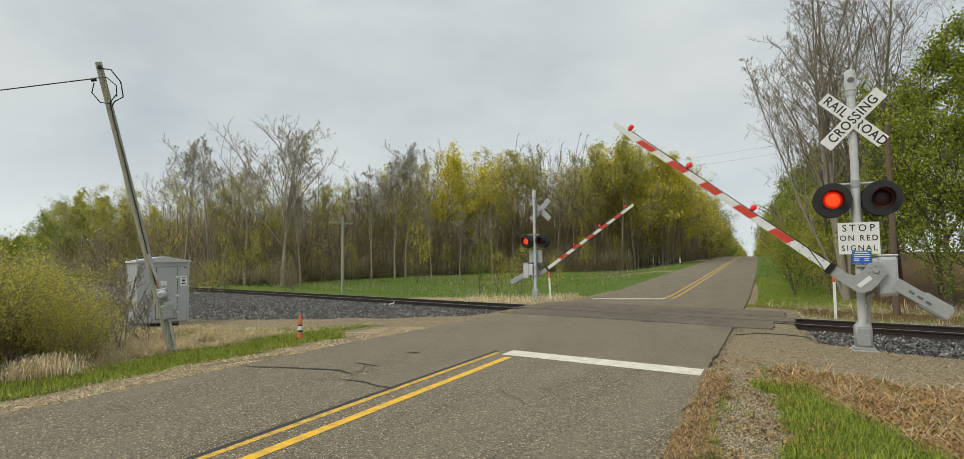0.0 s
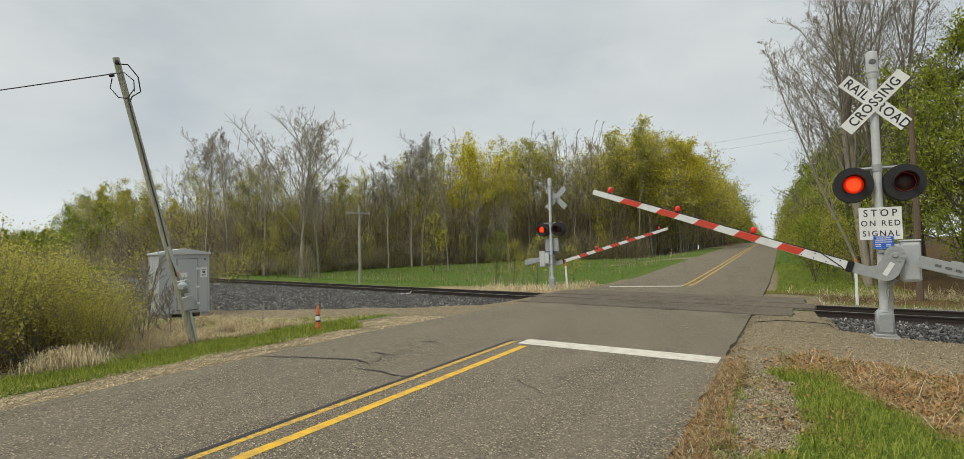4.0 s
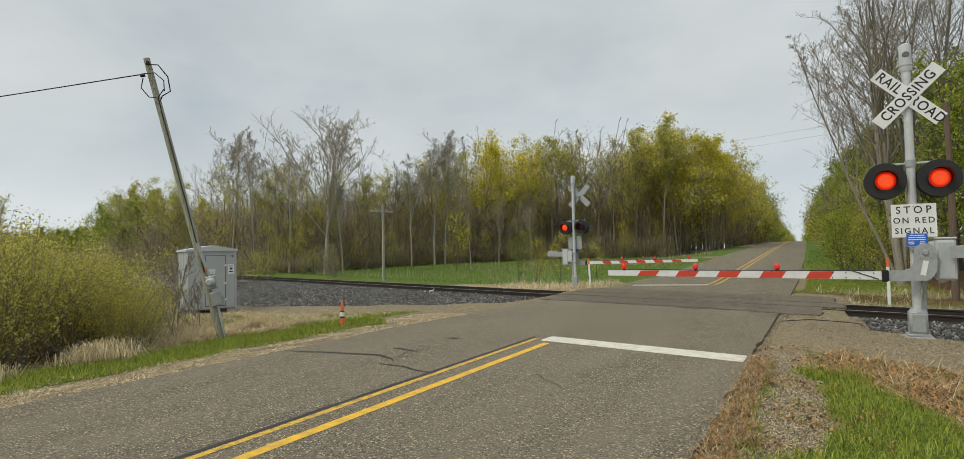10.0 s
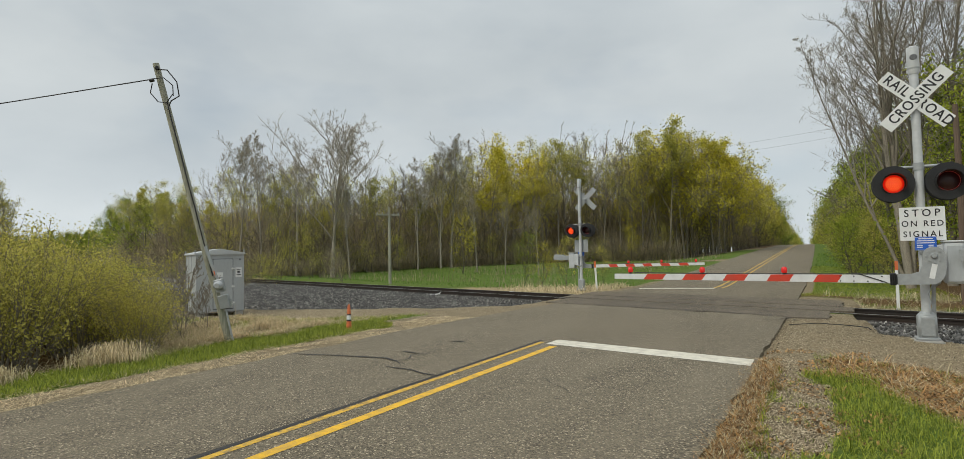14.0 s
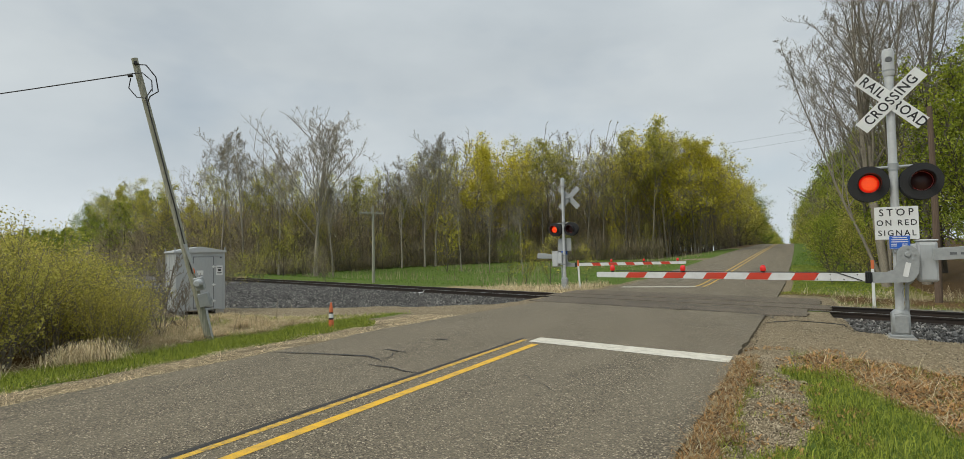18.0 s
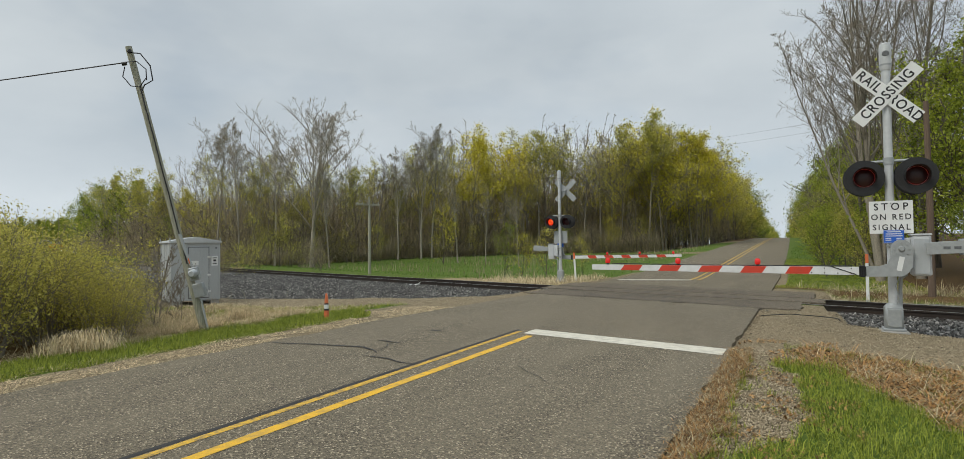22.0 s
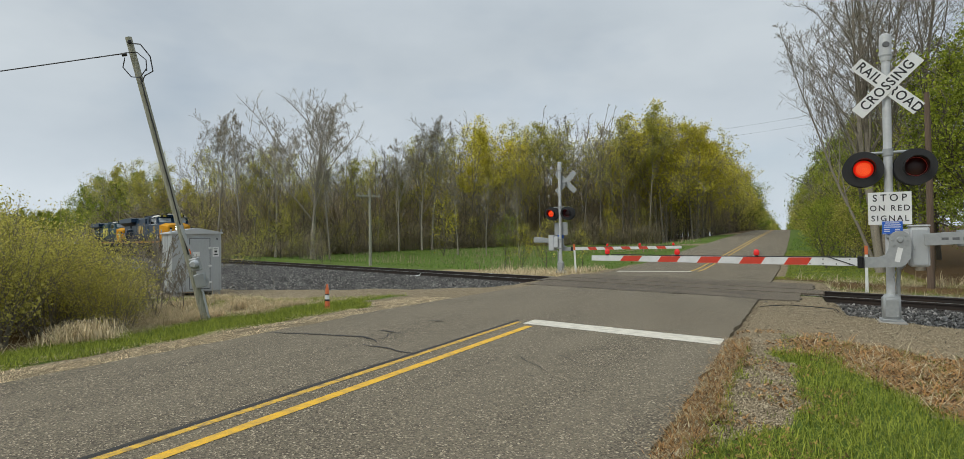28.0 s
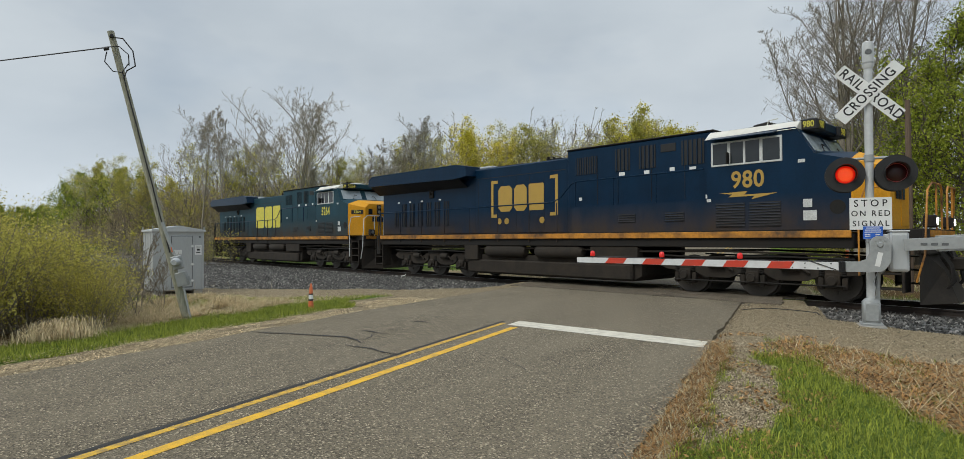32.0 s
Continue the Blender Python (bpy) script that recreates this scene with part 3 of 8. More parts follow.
crossing = thing("crossing_surface", pose(0, 0, 0), "patched dark asphalt crossing laid between the rails", "road crossing")
tagged(crossing, kind="structure")
GAP = 0.075
gauge = 1.505 / math.cos(TRACK_TURN)
part("near_panel", strip(Geo(), ROAD_L - 0.55, ROAD_R + 0.85, range(7), 0.004, 0.12, lambda x: rail_y(x) - SEAM + 0.01 - 0.3 * noise.noise((x * 1.3, 2, 0)), lambda x: rail_y(x) - 0.05), ASPHALT_OLD, crossing, fix=False)
part("middle_panel", strip(Geo(), ROAD_L - 1.0, ROAD_R + 1.4, range(7), 0.006, 0.1, lambda x: rail_y(x) + GAP + 0.04, lambda x: rail_y(x) + gauge - GAP - 0.04), ASPHALT_OLD, crossing, fix=False)
part("far_panel", strip(Geo(), ROAD_L - 0.9, ROAD_R + 1.2, range(7), 0.004, 0.12, lambda x: rail_y(x) + gauge + 0.05, lambda x: rail_y(x) + 1.6 + SEAM - 0.01), ASPHALT_OLD, crossing, fix=False)


def painted(name, x0, x1, y0, y1, material, label, step=0.5, low=0.004, skew=0.0):
    g, n = Geo(), max(2, int(abs(y1 - y0) / step) + 1)
    rows = []
    for k in range(n):
        y = y0 + (y1 - y0) * k / (n - 1)
        for x in (x0, x1):
            xx = x + 0.012 * noise.noise((y * 5, x * 9, 1))
            yy = y + skew * (x - x0) + 0.01 * noise.noise((x * 7, y, 4))
            rows.append((xx + road_x(yy), yy, road_z(yy) + low))
    g.add(rows, [(2 * k, 2 * k + 1, 2 * k + 3, 2 * k + 2) for k in range(n - 1)])
    return part(name, g, material, road, label, fix=False)


painted("yellow_line", 0.115, 0.245, -70, -0.72, YELLOW_LINE, "bright yellow painted line")
painted("yellow_line", -0.225, -0.135, -70, -0.35, YELLOW_WORN, "worn yellow painted line")
painted("tar_joint", -0.315, -0.25, -40, -0.15, TAR, "black tar along the centre joint", 0.25, 0.003)
painted("yellow_line", 0.11, 0.22, 17.6, 150, YELLOW_WORN, "worn yellow painted line", 2)
painted("yellow_line", -0.22, -0.11, 17.6, 150, YELLOW_WORN, "worn yellow painted line", 2)


def cross_bar(name, x0, x1, y0, skew, width, label):
    g = Geo()
    rows = []
    n = 14
    for k in range(n + 1):
        x = x0 + (x1 - x0) * k / n
        for w in (-width / 2, width / 2):
            y = y0 + skew * (x - x0) + w + 0.012 * noise.noise((x * 6, w * 20, 2))
            rows.append((x + 0.02 * noise.noise((w * 30, k, 1)) * (k in (0, n)), y, road_z(y) + 0.005))
    g.add(rows, [(2 * k, 2 * k + 1, 2 * k + 3, 2 * k + 2) for k in range(n)])
    part(name, g, WHITE_LINE, road, label, fix=False)


cross_bar("stop_line", -0.03, 3.19, -0.27, -0.235, 0.5, "white painted stop line")
cross_bar("stop_line", -3.2, -0.12, 16.9, 0.2, 0.55, "white painted stop line")


def crack(points, width):
    g = Geo()
    pts = []
    for (xa, ya), (xb, yb) in zip(points, points[1:]):
        n = max(2, int(math.hypot(xb - xa, yb - ya) / 0.12))
        pts += [(xa + (xb - xa) * k / n, ya + (yb - ya) * k / n) for k in range(n)]
    pts.append(points[-1])
    rows = []
    for k, (x, y) in enumerate(pts):
        xa, ya = pts[max(k - 1, 0)]
        xb, yb = pts[min(k + 1, len(pts) - 1)]
        d = Vector((xb - xa, yb - ya, 0)).normalized()
        w = width * (0.55 + 0.45 * abs(noise.noise((x * 4, y * 4, 9))) * 2) * min(1, 0.35 + 3 * min(k, len(pts) - 1 - k) / len(pts))
        x, y = x + 0.05 * noise.noise((x * 3, y * 3, 1)), y + 0.05 * noise.noise((x * 3, y * 3, 6))
        for s in (-1, 1):
            px_, py_ = x - d.y * w * s, y + d.x * w * s
            rows.append((px_, py_, road_z(py_) + 0.009))
    g.add(rows, [(2 * k, 2 * k + 1, 2 * k + 3, 2 * k + 2) for k in range(len(pts) - 1)])
    part("sealed_crack", g, TAR, road, "black tar-sealed crack", fix=False)


crack([(-3.45, -2.93), (-2.4, -2.75), (-1.7, -2.68), (-1.42, -2.78), (-1.22, -2.96)], 0.035)
crack([(-1.34, -3.18), (-0.85, -3.28), (-0.25, -3.43)], 0.025)
crack([(-1.3, -2.75), (-1.5, -2.3), (-1.35, -2.1)], 0.012)
crack([(-1.9, -2.1), (-1.4, -2.13)], 0.03)
crack([(-1.75, -0.86), (-1.45, -0.84)], 0.05)
crack([(1.0, -3.0), (1.7, -3.7)], 0.006)
crack([(1.35, -2.7), (2.1, -3.3)], 0.005)
for x in np.arange(ROAD_L + 0.3, ROAD_R, 0.95):
    y = rail_y(x) - SEAM - 0.05
    crack([(x, y), (x + 0.45, rail_y(x + 0.45) - SEAM - 0.05 + 0.1 * math.sin(x * 9)), (x + 0.8, rail_y(x + 0.8) - SEAM)], 0.03)
for k in range(11):
    x, o = -3.2 + 0.62 * k, 0.35 + 1.5 * ((k * 7) % 5) / 5
    crack([(x, rail_y(x) - o), (x + 0.5, rail_y(x + 0.5) - o + 0.12 * math.sin(k * 3.3)), (x + 0.9, rail_y(x + 0.9) - o - 0.05)], 0.016)
crack([(2.7, 4.9), (3.0, 4.62), (3.45, 4.7), (3.5, 5.0), (3.15, 5.1), (3.3, 5.3), (3.9, 5.0), (4.2, 4.85)], 0.03)

# ---- the railway track ----
TRACK = Matrix.Translation((TRACK_O.x, TRACK_O.y, RAIL_Z)) @ Matrix.Rotation(TRACK_TURN, 4, "Z")
track = thing("railway_track", TRACK, "single railway track of dark rusty rails on creosoted ties", "railway track")
tagged(track, kind="structure")
RAIL_OUT = [(-0.07, -0.17), (0.07, -0.17), (0.07, -0.158), (0.012, -0.135), (0.01, -0.045), (0.036, -0.034), (0.036, -0.006), (0.03, 0), (-0.03, 0), (-0.036, -0.006), (-0.036, -0.034), (-0.01, -0.045), (-0.012, -0.135), (-0.07, -0.158)]


def long_bar(outline, y, x0, x1, step=12.0):
    g, n = Geo(), len(outline)
    cuts = np.arange(x0, x1 + step / 2, step)
    g.add([(x, y + a, b) for x in cuts for a, b in outline], [(k * n + i, k * n + (i + 1) % n, (k + 1) * n + (i + 1) % n, (k + 1) * n + i) for k in range(len(cuts) - 1) for i in range(n)])
    return g


for side, nm in ((-1, "near"), (1, "far")):
    rail = part("rail", long_bar(RAIL_OUT, side * 0.7525, -480, 240), STEEL_RAIL, track, "dark rusty steel rail")
    part("rail_head", long_bar([(-0.028, 0.0005), (0.028, 0.0005), (0.028, 0.003), (-0.028, 0.003)], side * 0.7525, -480, 240), RAIL_TOP, rail, "polished running surface")
tie_me = Geo().box((0, 0, 0), (0.23, 2.6, 0.18), 0.015).mesh("tie", TIE_WOOD)
tie_rng = random.Random(5)
far_ties = Geo()
for k in range(-240, 60):
    x = k * 0.53
    if -5.4 < x < 5.2:
        continue
    if -75 < x < 28:
        ob = new("tie", tie_me)
        ob.parent = track
        ob.matrix_basis = pose(x + tie_rng.uniform(-0.03, 0.03), tie_rng.uniform(-0.05, 0.05), -0.262, 0, 0, tie_rng.uniform(-1.5, 1.5))
    else:
        far_ties.box((x, 0, -0.262), (0.23, 2.6, 0.18))
tagged(part("far_ties", far_ties, TIE_WOOD, track), "creosoted ties", kind="stuff")
plate_me = Geo().box((0, 0, 0), (0.2, 0.34, 0.02), 0.004).box((0.03, 0.12, 0.02), (0.03, 0.05, 0.04)).box((-0.03, -0.12, 0.02), (0.03, 0.05, 0.04)).mesh("tie_plate", STEEL_RAIL)
for k in range(-60, 40):
    x = k * 0.53
    if -5.4 < x < 5.2:
        continue
    ob = new("tie_plate", plate_me)
    ob.parent, ob.matrix_basis = track, pose(x, -0.7525, -0.172)
# rail joint bonds and the white wire that shows against the ballast
bond = Geo().tube([(-12.35, -0.86, -0.04), (-12.4, -0.9, -0.12), (-12.7, -1.0, -0.17), (-12.95, -1.05, -0.17)], 0.022, 6)
part("bond_wire", bond, SIGN_WHITE, track, "white-wrapped bond wire at the rail")
part("rail_marker", Geo().box((-9.2, 0.7525, 0.0), (0.2, 0.09, 0.02), 0.004), SIGN_WHITE, track, "white paint mark on the rail")

# worn seams and cracks along the rails
for n, (off, xa, xb, w) in enumerate(((-2.15, -3.4, 3.0, 0.022), (-1.55, -3.2, 0.6, 0.014), (-1.1, -0.8, 3.6, 0.02), (-0.62, -3.6, 3.4, 0.016), (-0.3, -3.7, 1.2, 0.012), (0.35, -3.6, 3.7, 0.014), (0.8, -2.6, 3.4, 0.018), (1.2, -3.6, 1.0, 0.012), (2.0, -3.4, 3.4, 0.016), (2.7, -2.4, 3.1, 0.02), (3.6, -3.3, 0.8, 0.014))):
    crack([(x, rail_y(x) + off + 0.12 * noise.noise((x * 1.1, n * 3.7, 5))) for x in np.linspace(xa, xb, 9)], w * 1.7)
for n in range(14):
    x, y = -3.2 + 0.47 * n, 6.2 + 1.4 * math.sin(n * 2.3)
    crack([(x, y), (x + 0.25 * math.cos(n * 1.9), y + 0.14), (x + 0.5 * math.cos(n * 1.9), y + 0.35 * math.sin(n * 1.3))], 0.010)
loop = [(3.4, 3.75), (3.6, 3.95), (3.9, 4.25), (4.3, 4.3), (4.6, 4.05), (4.75, 3.85), (5.05, 3.9)]
part("loop_cable", Geo().tube([(x, y, ground_z(x, y) + 0.03) for x, y in loop], 0.009, 6), CABLE, thing("loop_cable_coil", Matrix.Identity(4), "black detector cable lying in a loop on the gravel", "cable"), smooth=60)

# ---- the crossing signals ----
def ring_plate(g, r0, r1, y, thick, n=28):
    """An upright round plate with a round hole, facing along y."""
    v, f = [], []
    for k in range(n):
        a = 2 * math.pi * k / n
        for r, yy in ((r0, y), (r1, y), (r1, y + thick), (r0, y + thick)):
            v.append((r * math.cos(a), yy, r * math.sin(a)))
    for k in range(n):
        j = (k + 1) % n
        for i in range(4):
            f.append((4 * k + i, 4 * k + (i + 1) % 4, 4 * j + (i + 1) % 4, 4 * j + i))
    return g.add(v, f)


def visor(g, r, length, n=20):
    """A hood over the lens, cut back towards its lower edge."""
    v, f = [], []
    for k in range(n + 1):
        a = math.pi * (-0.28 + 1.56 * k / n)
        reach = length * (0.35 + 0.65 * max(math.sin(a) * 0.5 + 0.5, 0))
        for rr in (r, r + 0.006):
            v += [(rr * math.cos(a), 0, rr * math.sin(a)), (rr * math.cos(a), -reach, rr * math.sin(a))]
    for k in range(n):
        a, b = 4 * k, 4 * (k + 1)
        f += [(a, b, b + 1, a + 1), (a + 2, a + 3, b + 3, b + 2), (a + 1, b + 1, b + 3, a + 3)]
    return g.add(v, f)


def lens_dome(g, r, bulge, y, n=24, rings=4):
    v, f = [(0, y - bulge, 0)], []
    for q in range(1, rings + 1):
        rr = r * q / rings
        for k in range(n):
            a = 2 * math.pi * k / n
            v.append((rr * math.cos(a), y - bulge * (1 - (q / rings) ** 2), rr * math.sin(a)))
    f += [(0, 1 + (k + 1) % n, 1 + k) for k in range(n)]
    for q in range(rings - 1):
        for k in range(n):
            a, b = 1 + q * n + k, 1 + q * n + (k + 1) % n
            f.append((a, b, b + n, a + n))
    return g.add(v, f)


def flasher(parent, x, z, facing, tilt):
    """One flashing light: its plate, can, hood and the lamp disc, which turns its lit or its dark face outwards."""
    m = pose(x, 0, z, 0, 0, 0 if facing < 0 else 180) @ pose(0, -0.13, 0, tilt, 0, 0)
    plate = part("flasher_plate", ring_plate(Geo(), 0.158, 0.305, -0.012, 0.012), BLACK_PAINT, parent, "round black background plate", 40, m)
    can = Geo()
    ring_plate(can, 0.158, 0.168, 0.0, 0.2)
    can.tube([(0, 0.2, 0), (0, 0.235, 0)], [0.166, 0.1], 24)
    part("lamp_housing", can, ALUMINIUM, plate, "grey lamp housing", 40)
    part("visor", visor(Geo(), 0.172, 0.27), BLACK_PAINT, plate, "black lens hood", 40)
    disc = part("lamp_disc", lens_dome(Geo(), 0.152, 0.03, -0.004).moved(Matrix.Rotation(math.pi, 4, "Z")), LENS_DARK, parent, "round red lens", 60, m)
    face = part("led_face", lens_dome(Geo(), 0.152, 0.03, -0.004), LENS_LIT, disc, "glowing red lens", 60)
    dots = Geo()
    for r, n in ((0.02, 5), (0.05, 11), (0.078, 17), (0.104, 22)):
        for k in range(n):
            a = 2 * math.pi * (k + 0.5 * (n % 2)) / n
            y = -0.004 - 0.03 * (1 - (r / 0.152) ** 2) - 0.008
            c = Vector((r * math.cos(a), y, r * math.sin(a)))
            dots.add([c + Vector((0.009 * math.cos(q * 1.257), 0, 0.009 * math.sin(q * 1.257))) for q in range(5)], [(0, 1, 2, 3, 4)])
    part("led_cluster", dots, LENS_DOT, disc, "bright cluster of lamps", fix=False)
    return disc, m


def blade(w, l):
    return Geo().box((0, 0, 0), (l, 0.006, w), 0.002)


def crossing_signal(m, label, buck_x=0.0):
    sig = thing("crossing_signal", m, label, "crossing signal", "crossing signals")
    base = Geo().box((0, 0, 0.0), (0.42, 0.42, 0.08), 0.02)
    part("foundation", base, CONCRETE, sig, "concrete foundation")
    jb = Geo().box((0, 0, 0.26), (0.26, 0.26, 0.40), 0.03).box((0, -0.135, 0.26), (0.2, 0.02, 0.31), 0.012)
    jb.box((0, 0, 0.06), (0.33, 0.32, 0.04), 0.008).tube([(0, 0, 0.45), (0, 0, 0.5)], [0.13, 0.085], 16)
    for sx in (-0.08, 0.08):
        for sz in (0.14, 0.38):
            jb.tube([(sx, -0.14, sz), (sx, -0.16, sz)], 0.018, 6)
    part("junction_base", jb, GALV, sig, "galvanised cast junction base", 40)
    mast = Geo().tube([(0, 0, 0.38), (0, 0, 4.55)], 0.066, 20)
    part("mast", mast, ALUMINIUM, sig, "tall grey tubular mast", 40)
    top = Geo().tube([(0, 0, 4.5), (0, 0, 4.56), (0, 0, 4.9), (0, 0, 4.96), (0, 0, 4.98)], [0.075, 0.09, 0.09, 0.082, 0.04], 20)
    cap = part("mast_cap", top, ALUMINIUM, sig, "capped top of the mast with a bell", 40)
    part("bell", Geo().tube([(0, -0.078, 4.78), (0, -0.102, 4.78)], [0.055, 0.045], 14), GREY_DARK, cap, "small round bell")
    part("cap_band", Geo().tube([(0, 0, 4.58), (0, 0, 4.61)], 0.095, 20), GALV, cap, smooth=40)
    # crossbuck
    buck = part("crossbuck_clamp", Geo().box((0, -0.075, 4.06), (0.12, 0.03, 0.12), 0.01).tube([(0, 0, 3.93), (0, 0, 3.98)], 0.077, 16), GALV, sig, smooth=40, at=pose(buck_x, 0, 0))
    if buck_x:
        part("crossbuck_arm", Geo().box((-buck_x / 2, -0.05, 4.06), (abs(buck_x) + 0.1, 0.03, 0.05), 0.005), GALV, buck)
    for turn, words, y in ((45, (("RAIL", -0.36), ("ROAD", 0.36)), -0.10), (-45, (("CROSSING", 0),), -0.112)):
        bm_ = pose(buck_x, y, 4.06, 0, turn, 0)
        bl = part("blade", blade(0.235, 1.25), SIGN_WHITE, sig, "white crossbuck blade", at=bm_)
        part("blade_back", Geo().box((0, 0.0045, 0), (1.24, 0.002, 0.23)), GALV, bl, "bare metal back")
        for w, dx in words:
            lettering("word", w, 0.225, 0.0015, SIGN_BLACK, bl, pose(dx, -0.0048, 0, 90, 0, 0), 1.12, 0.88 if w != "CROSSING" else 0.86, 0.003)
    # lights on their arm
    bar = Geo().tube([(-0.42, 0, 2.93), (0.42, 0, 2.93)], 0.024, 10).tube([(0, 0, 2.87), (0, 0, 2.99)], 0.08, 14)
    for s in (-1, 1):
        bar.tube([(s * 0.38, 0, 2.95), (s * 0.38, 0, 2.68)], 0.03, 10)
    part("light_bar", bar, GALV, sig, "horizontal pipe that carries the lights", 40)
    discs = {}
    for facing in (-1, 1):
        for s in (-1, 1):
            discs[facing, s] = flasher(sig, s * 0.37, 2.65, facing, 2)
    # signs
    sg = part("stop_sign_plate", Geo().box((0, -0.088, 1.965), (0.62, 0.005, 0.555), 0.002), SIGN_WHITE, sig, "white plate lettered STOP ON RED SIGNAL")
    part("sign_back", Geo().box((0, -0.084, 1.965), (0.61, 0.002, 0.545)), GALV, sg, "bare metal back")
    for w, z, s, sp in (("STOP", 0.175, 0.17, 1.5), ("ON RED", 0.0, 0.138, 1.32), ("SIGNAL", -0.175, 0.138, 1.34)):
        lettering("word", w, s, 0.001, SIGN_BLACK, sg, pose(0, -0.0925, 1.965 + z, 90, 0, 0), sp, 0.92, 0.0015)
    for z in (2.2, 1.73):
        part("bolt", Geo().tube([(0, -0.09, z), (0, -0.1, z)], 0.012, 8), GALV, sg)
    blue = part("notice_plate", Geo().box((0.03, -0.108, 1.635), (0.29, 0.005, 0.225), 0.002), SIGN_BLUE, sig, "small blue notice plate with white lines")
    bars = Geo()
    for k, (w, z) in enumerate(((0.2, 0.08), (0.23, 0.045), (0.24, 0.01), (0.08, -0.03), (0.08, -0.06))):
        bars.box((0.03 if k < 3 else -0.05, -0.1115, 1.635 + z), (w, 0.002, 0.014))
    for z in (-0.03, -0.06):
        bars.box((0.1, -0.1115, 1.635 + z), (0.07, 0.002, 0.014))
    bars.box((0.03, -0.1115, 1.74), (0.28, 0.002, 0.004)).box((0.03, -0.1115, 1.53), (0.28, 0.002, 0.004))
    part("writing_bar", bars, SIGN_WHITE, blue)
    # gate machine
    mach = Geo().box((0.40, -0.02, 1.31), (0.27, 0.32, 0.68), 0.03).box((0.40, -0.02, 1.66), (0.29, 0.34, 0.03), 0.01).box((0.18, 0.03, 1.36), (0.2, 0.2, 0.5), 0.02)
    machine = part("gate_machine", mach, ALUMINIUM, sig, "grey gate machine box", 30)
    part("machine_door", Geo().box((0.40, -0.184, 1.3), (0.21, 0.012, 0.58), 0.004).box((0.32, -0.194, 1.3), (0.02, 0.015, 0.07), 0.003), GREY_PAINT, machine)
    for z in (1.48, 1.08):
        part("clamp", Geo().box((0.05, 0, z), (0.22, 0.2, 0.05), 0.01), GALV, sig)
    cond = Geo().tube([(0.11, 0.03, 0.43), (0.11, 0.02, 0.7), (0.12, 0.0, 0.92), (0.2, -0.02, 1.0)], 0.03, 10)
    cond.tube([(0.03, -0.085, 0.42), (0.075, -0.11, 0.6), (0.03, -0.12, 0.8), (0.1, -0.1, 0.98)], 0.007, 6)
    part("conduit", cond, GALV, sig, "grey conduit down to the base", 40)
    pivot = gate_arm(sig)
    return sig, discs, pivot


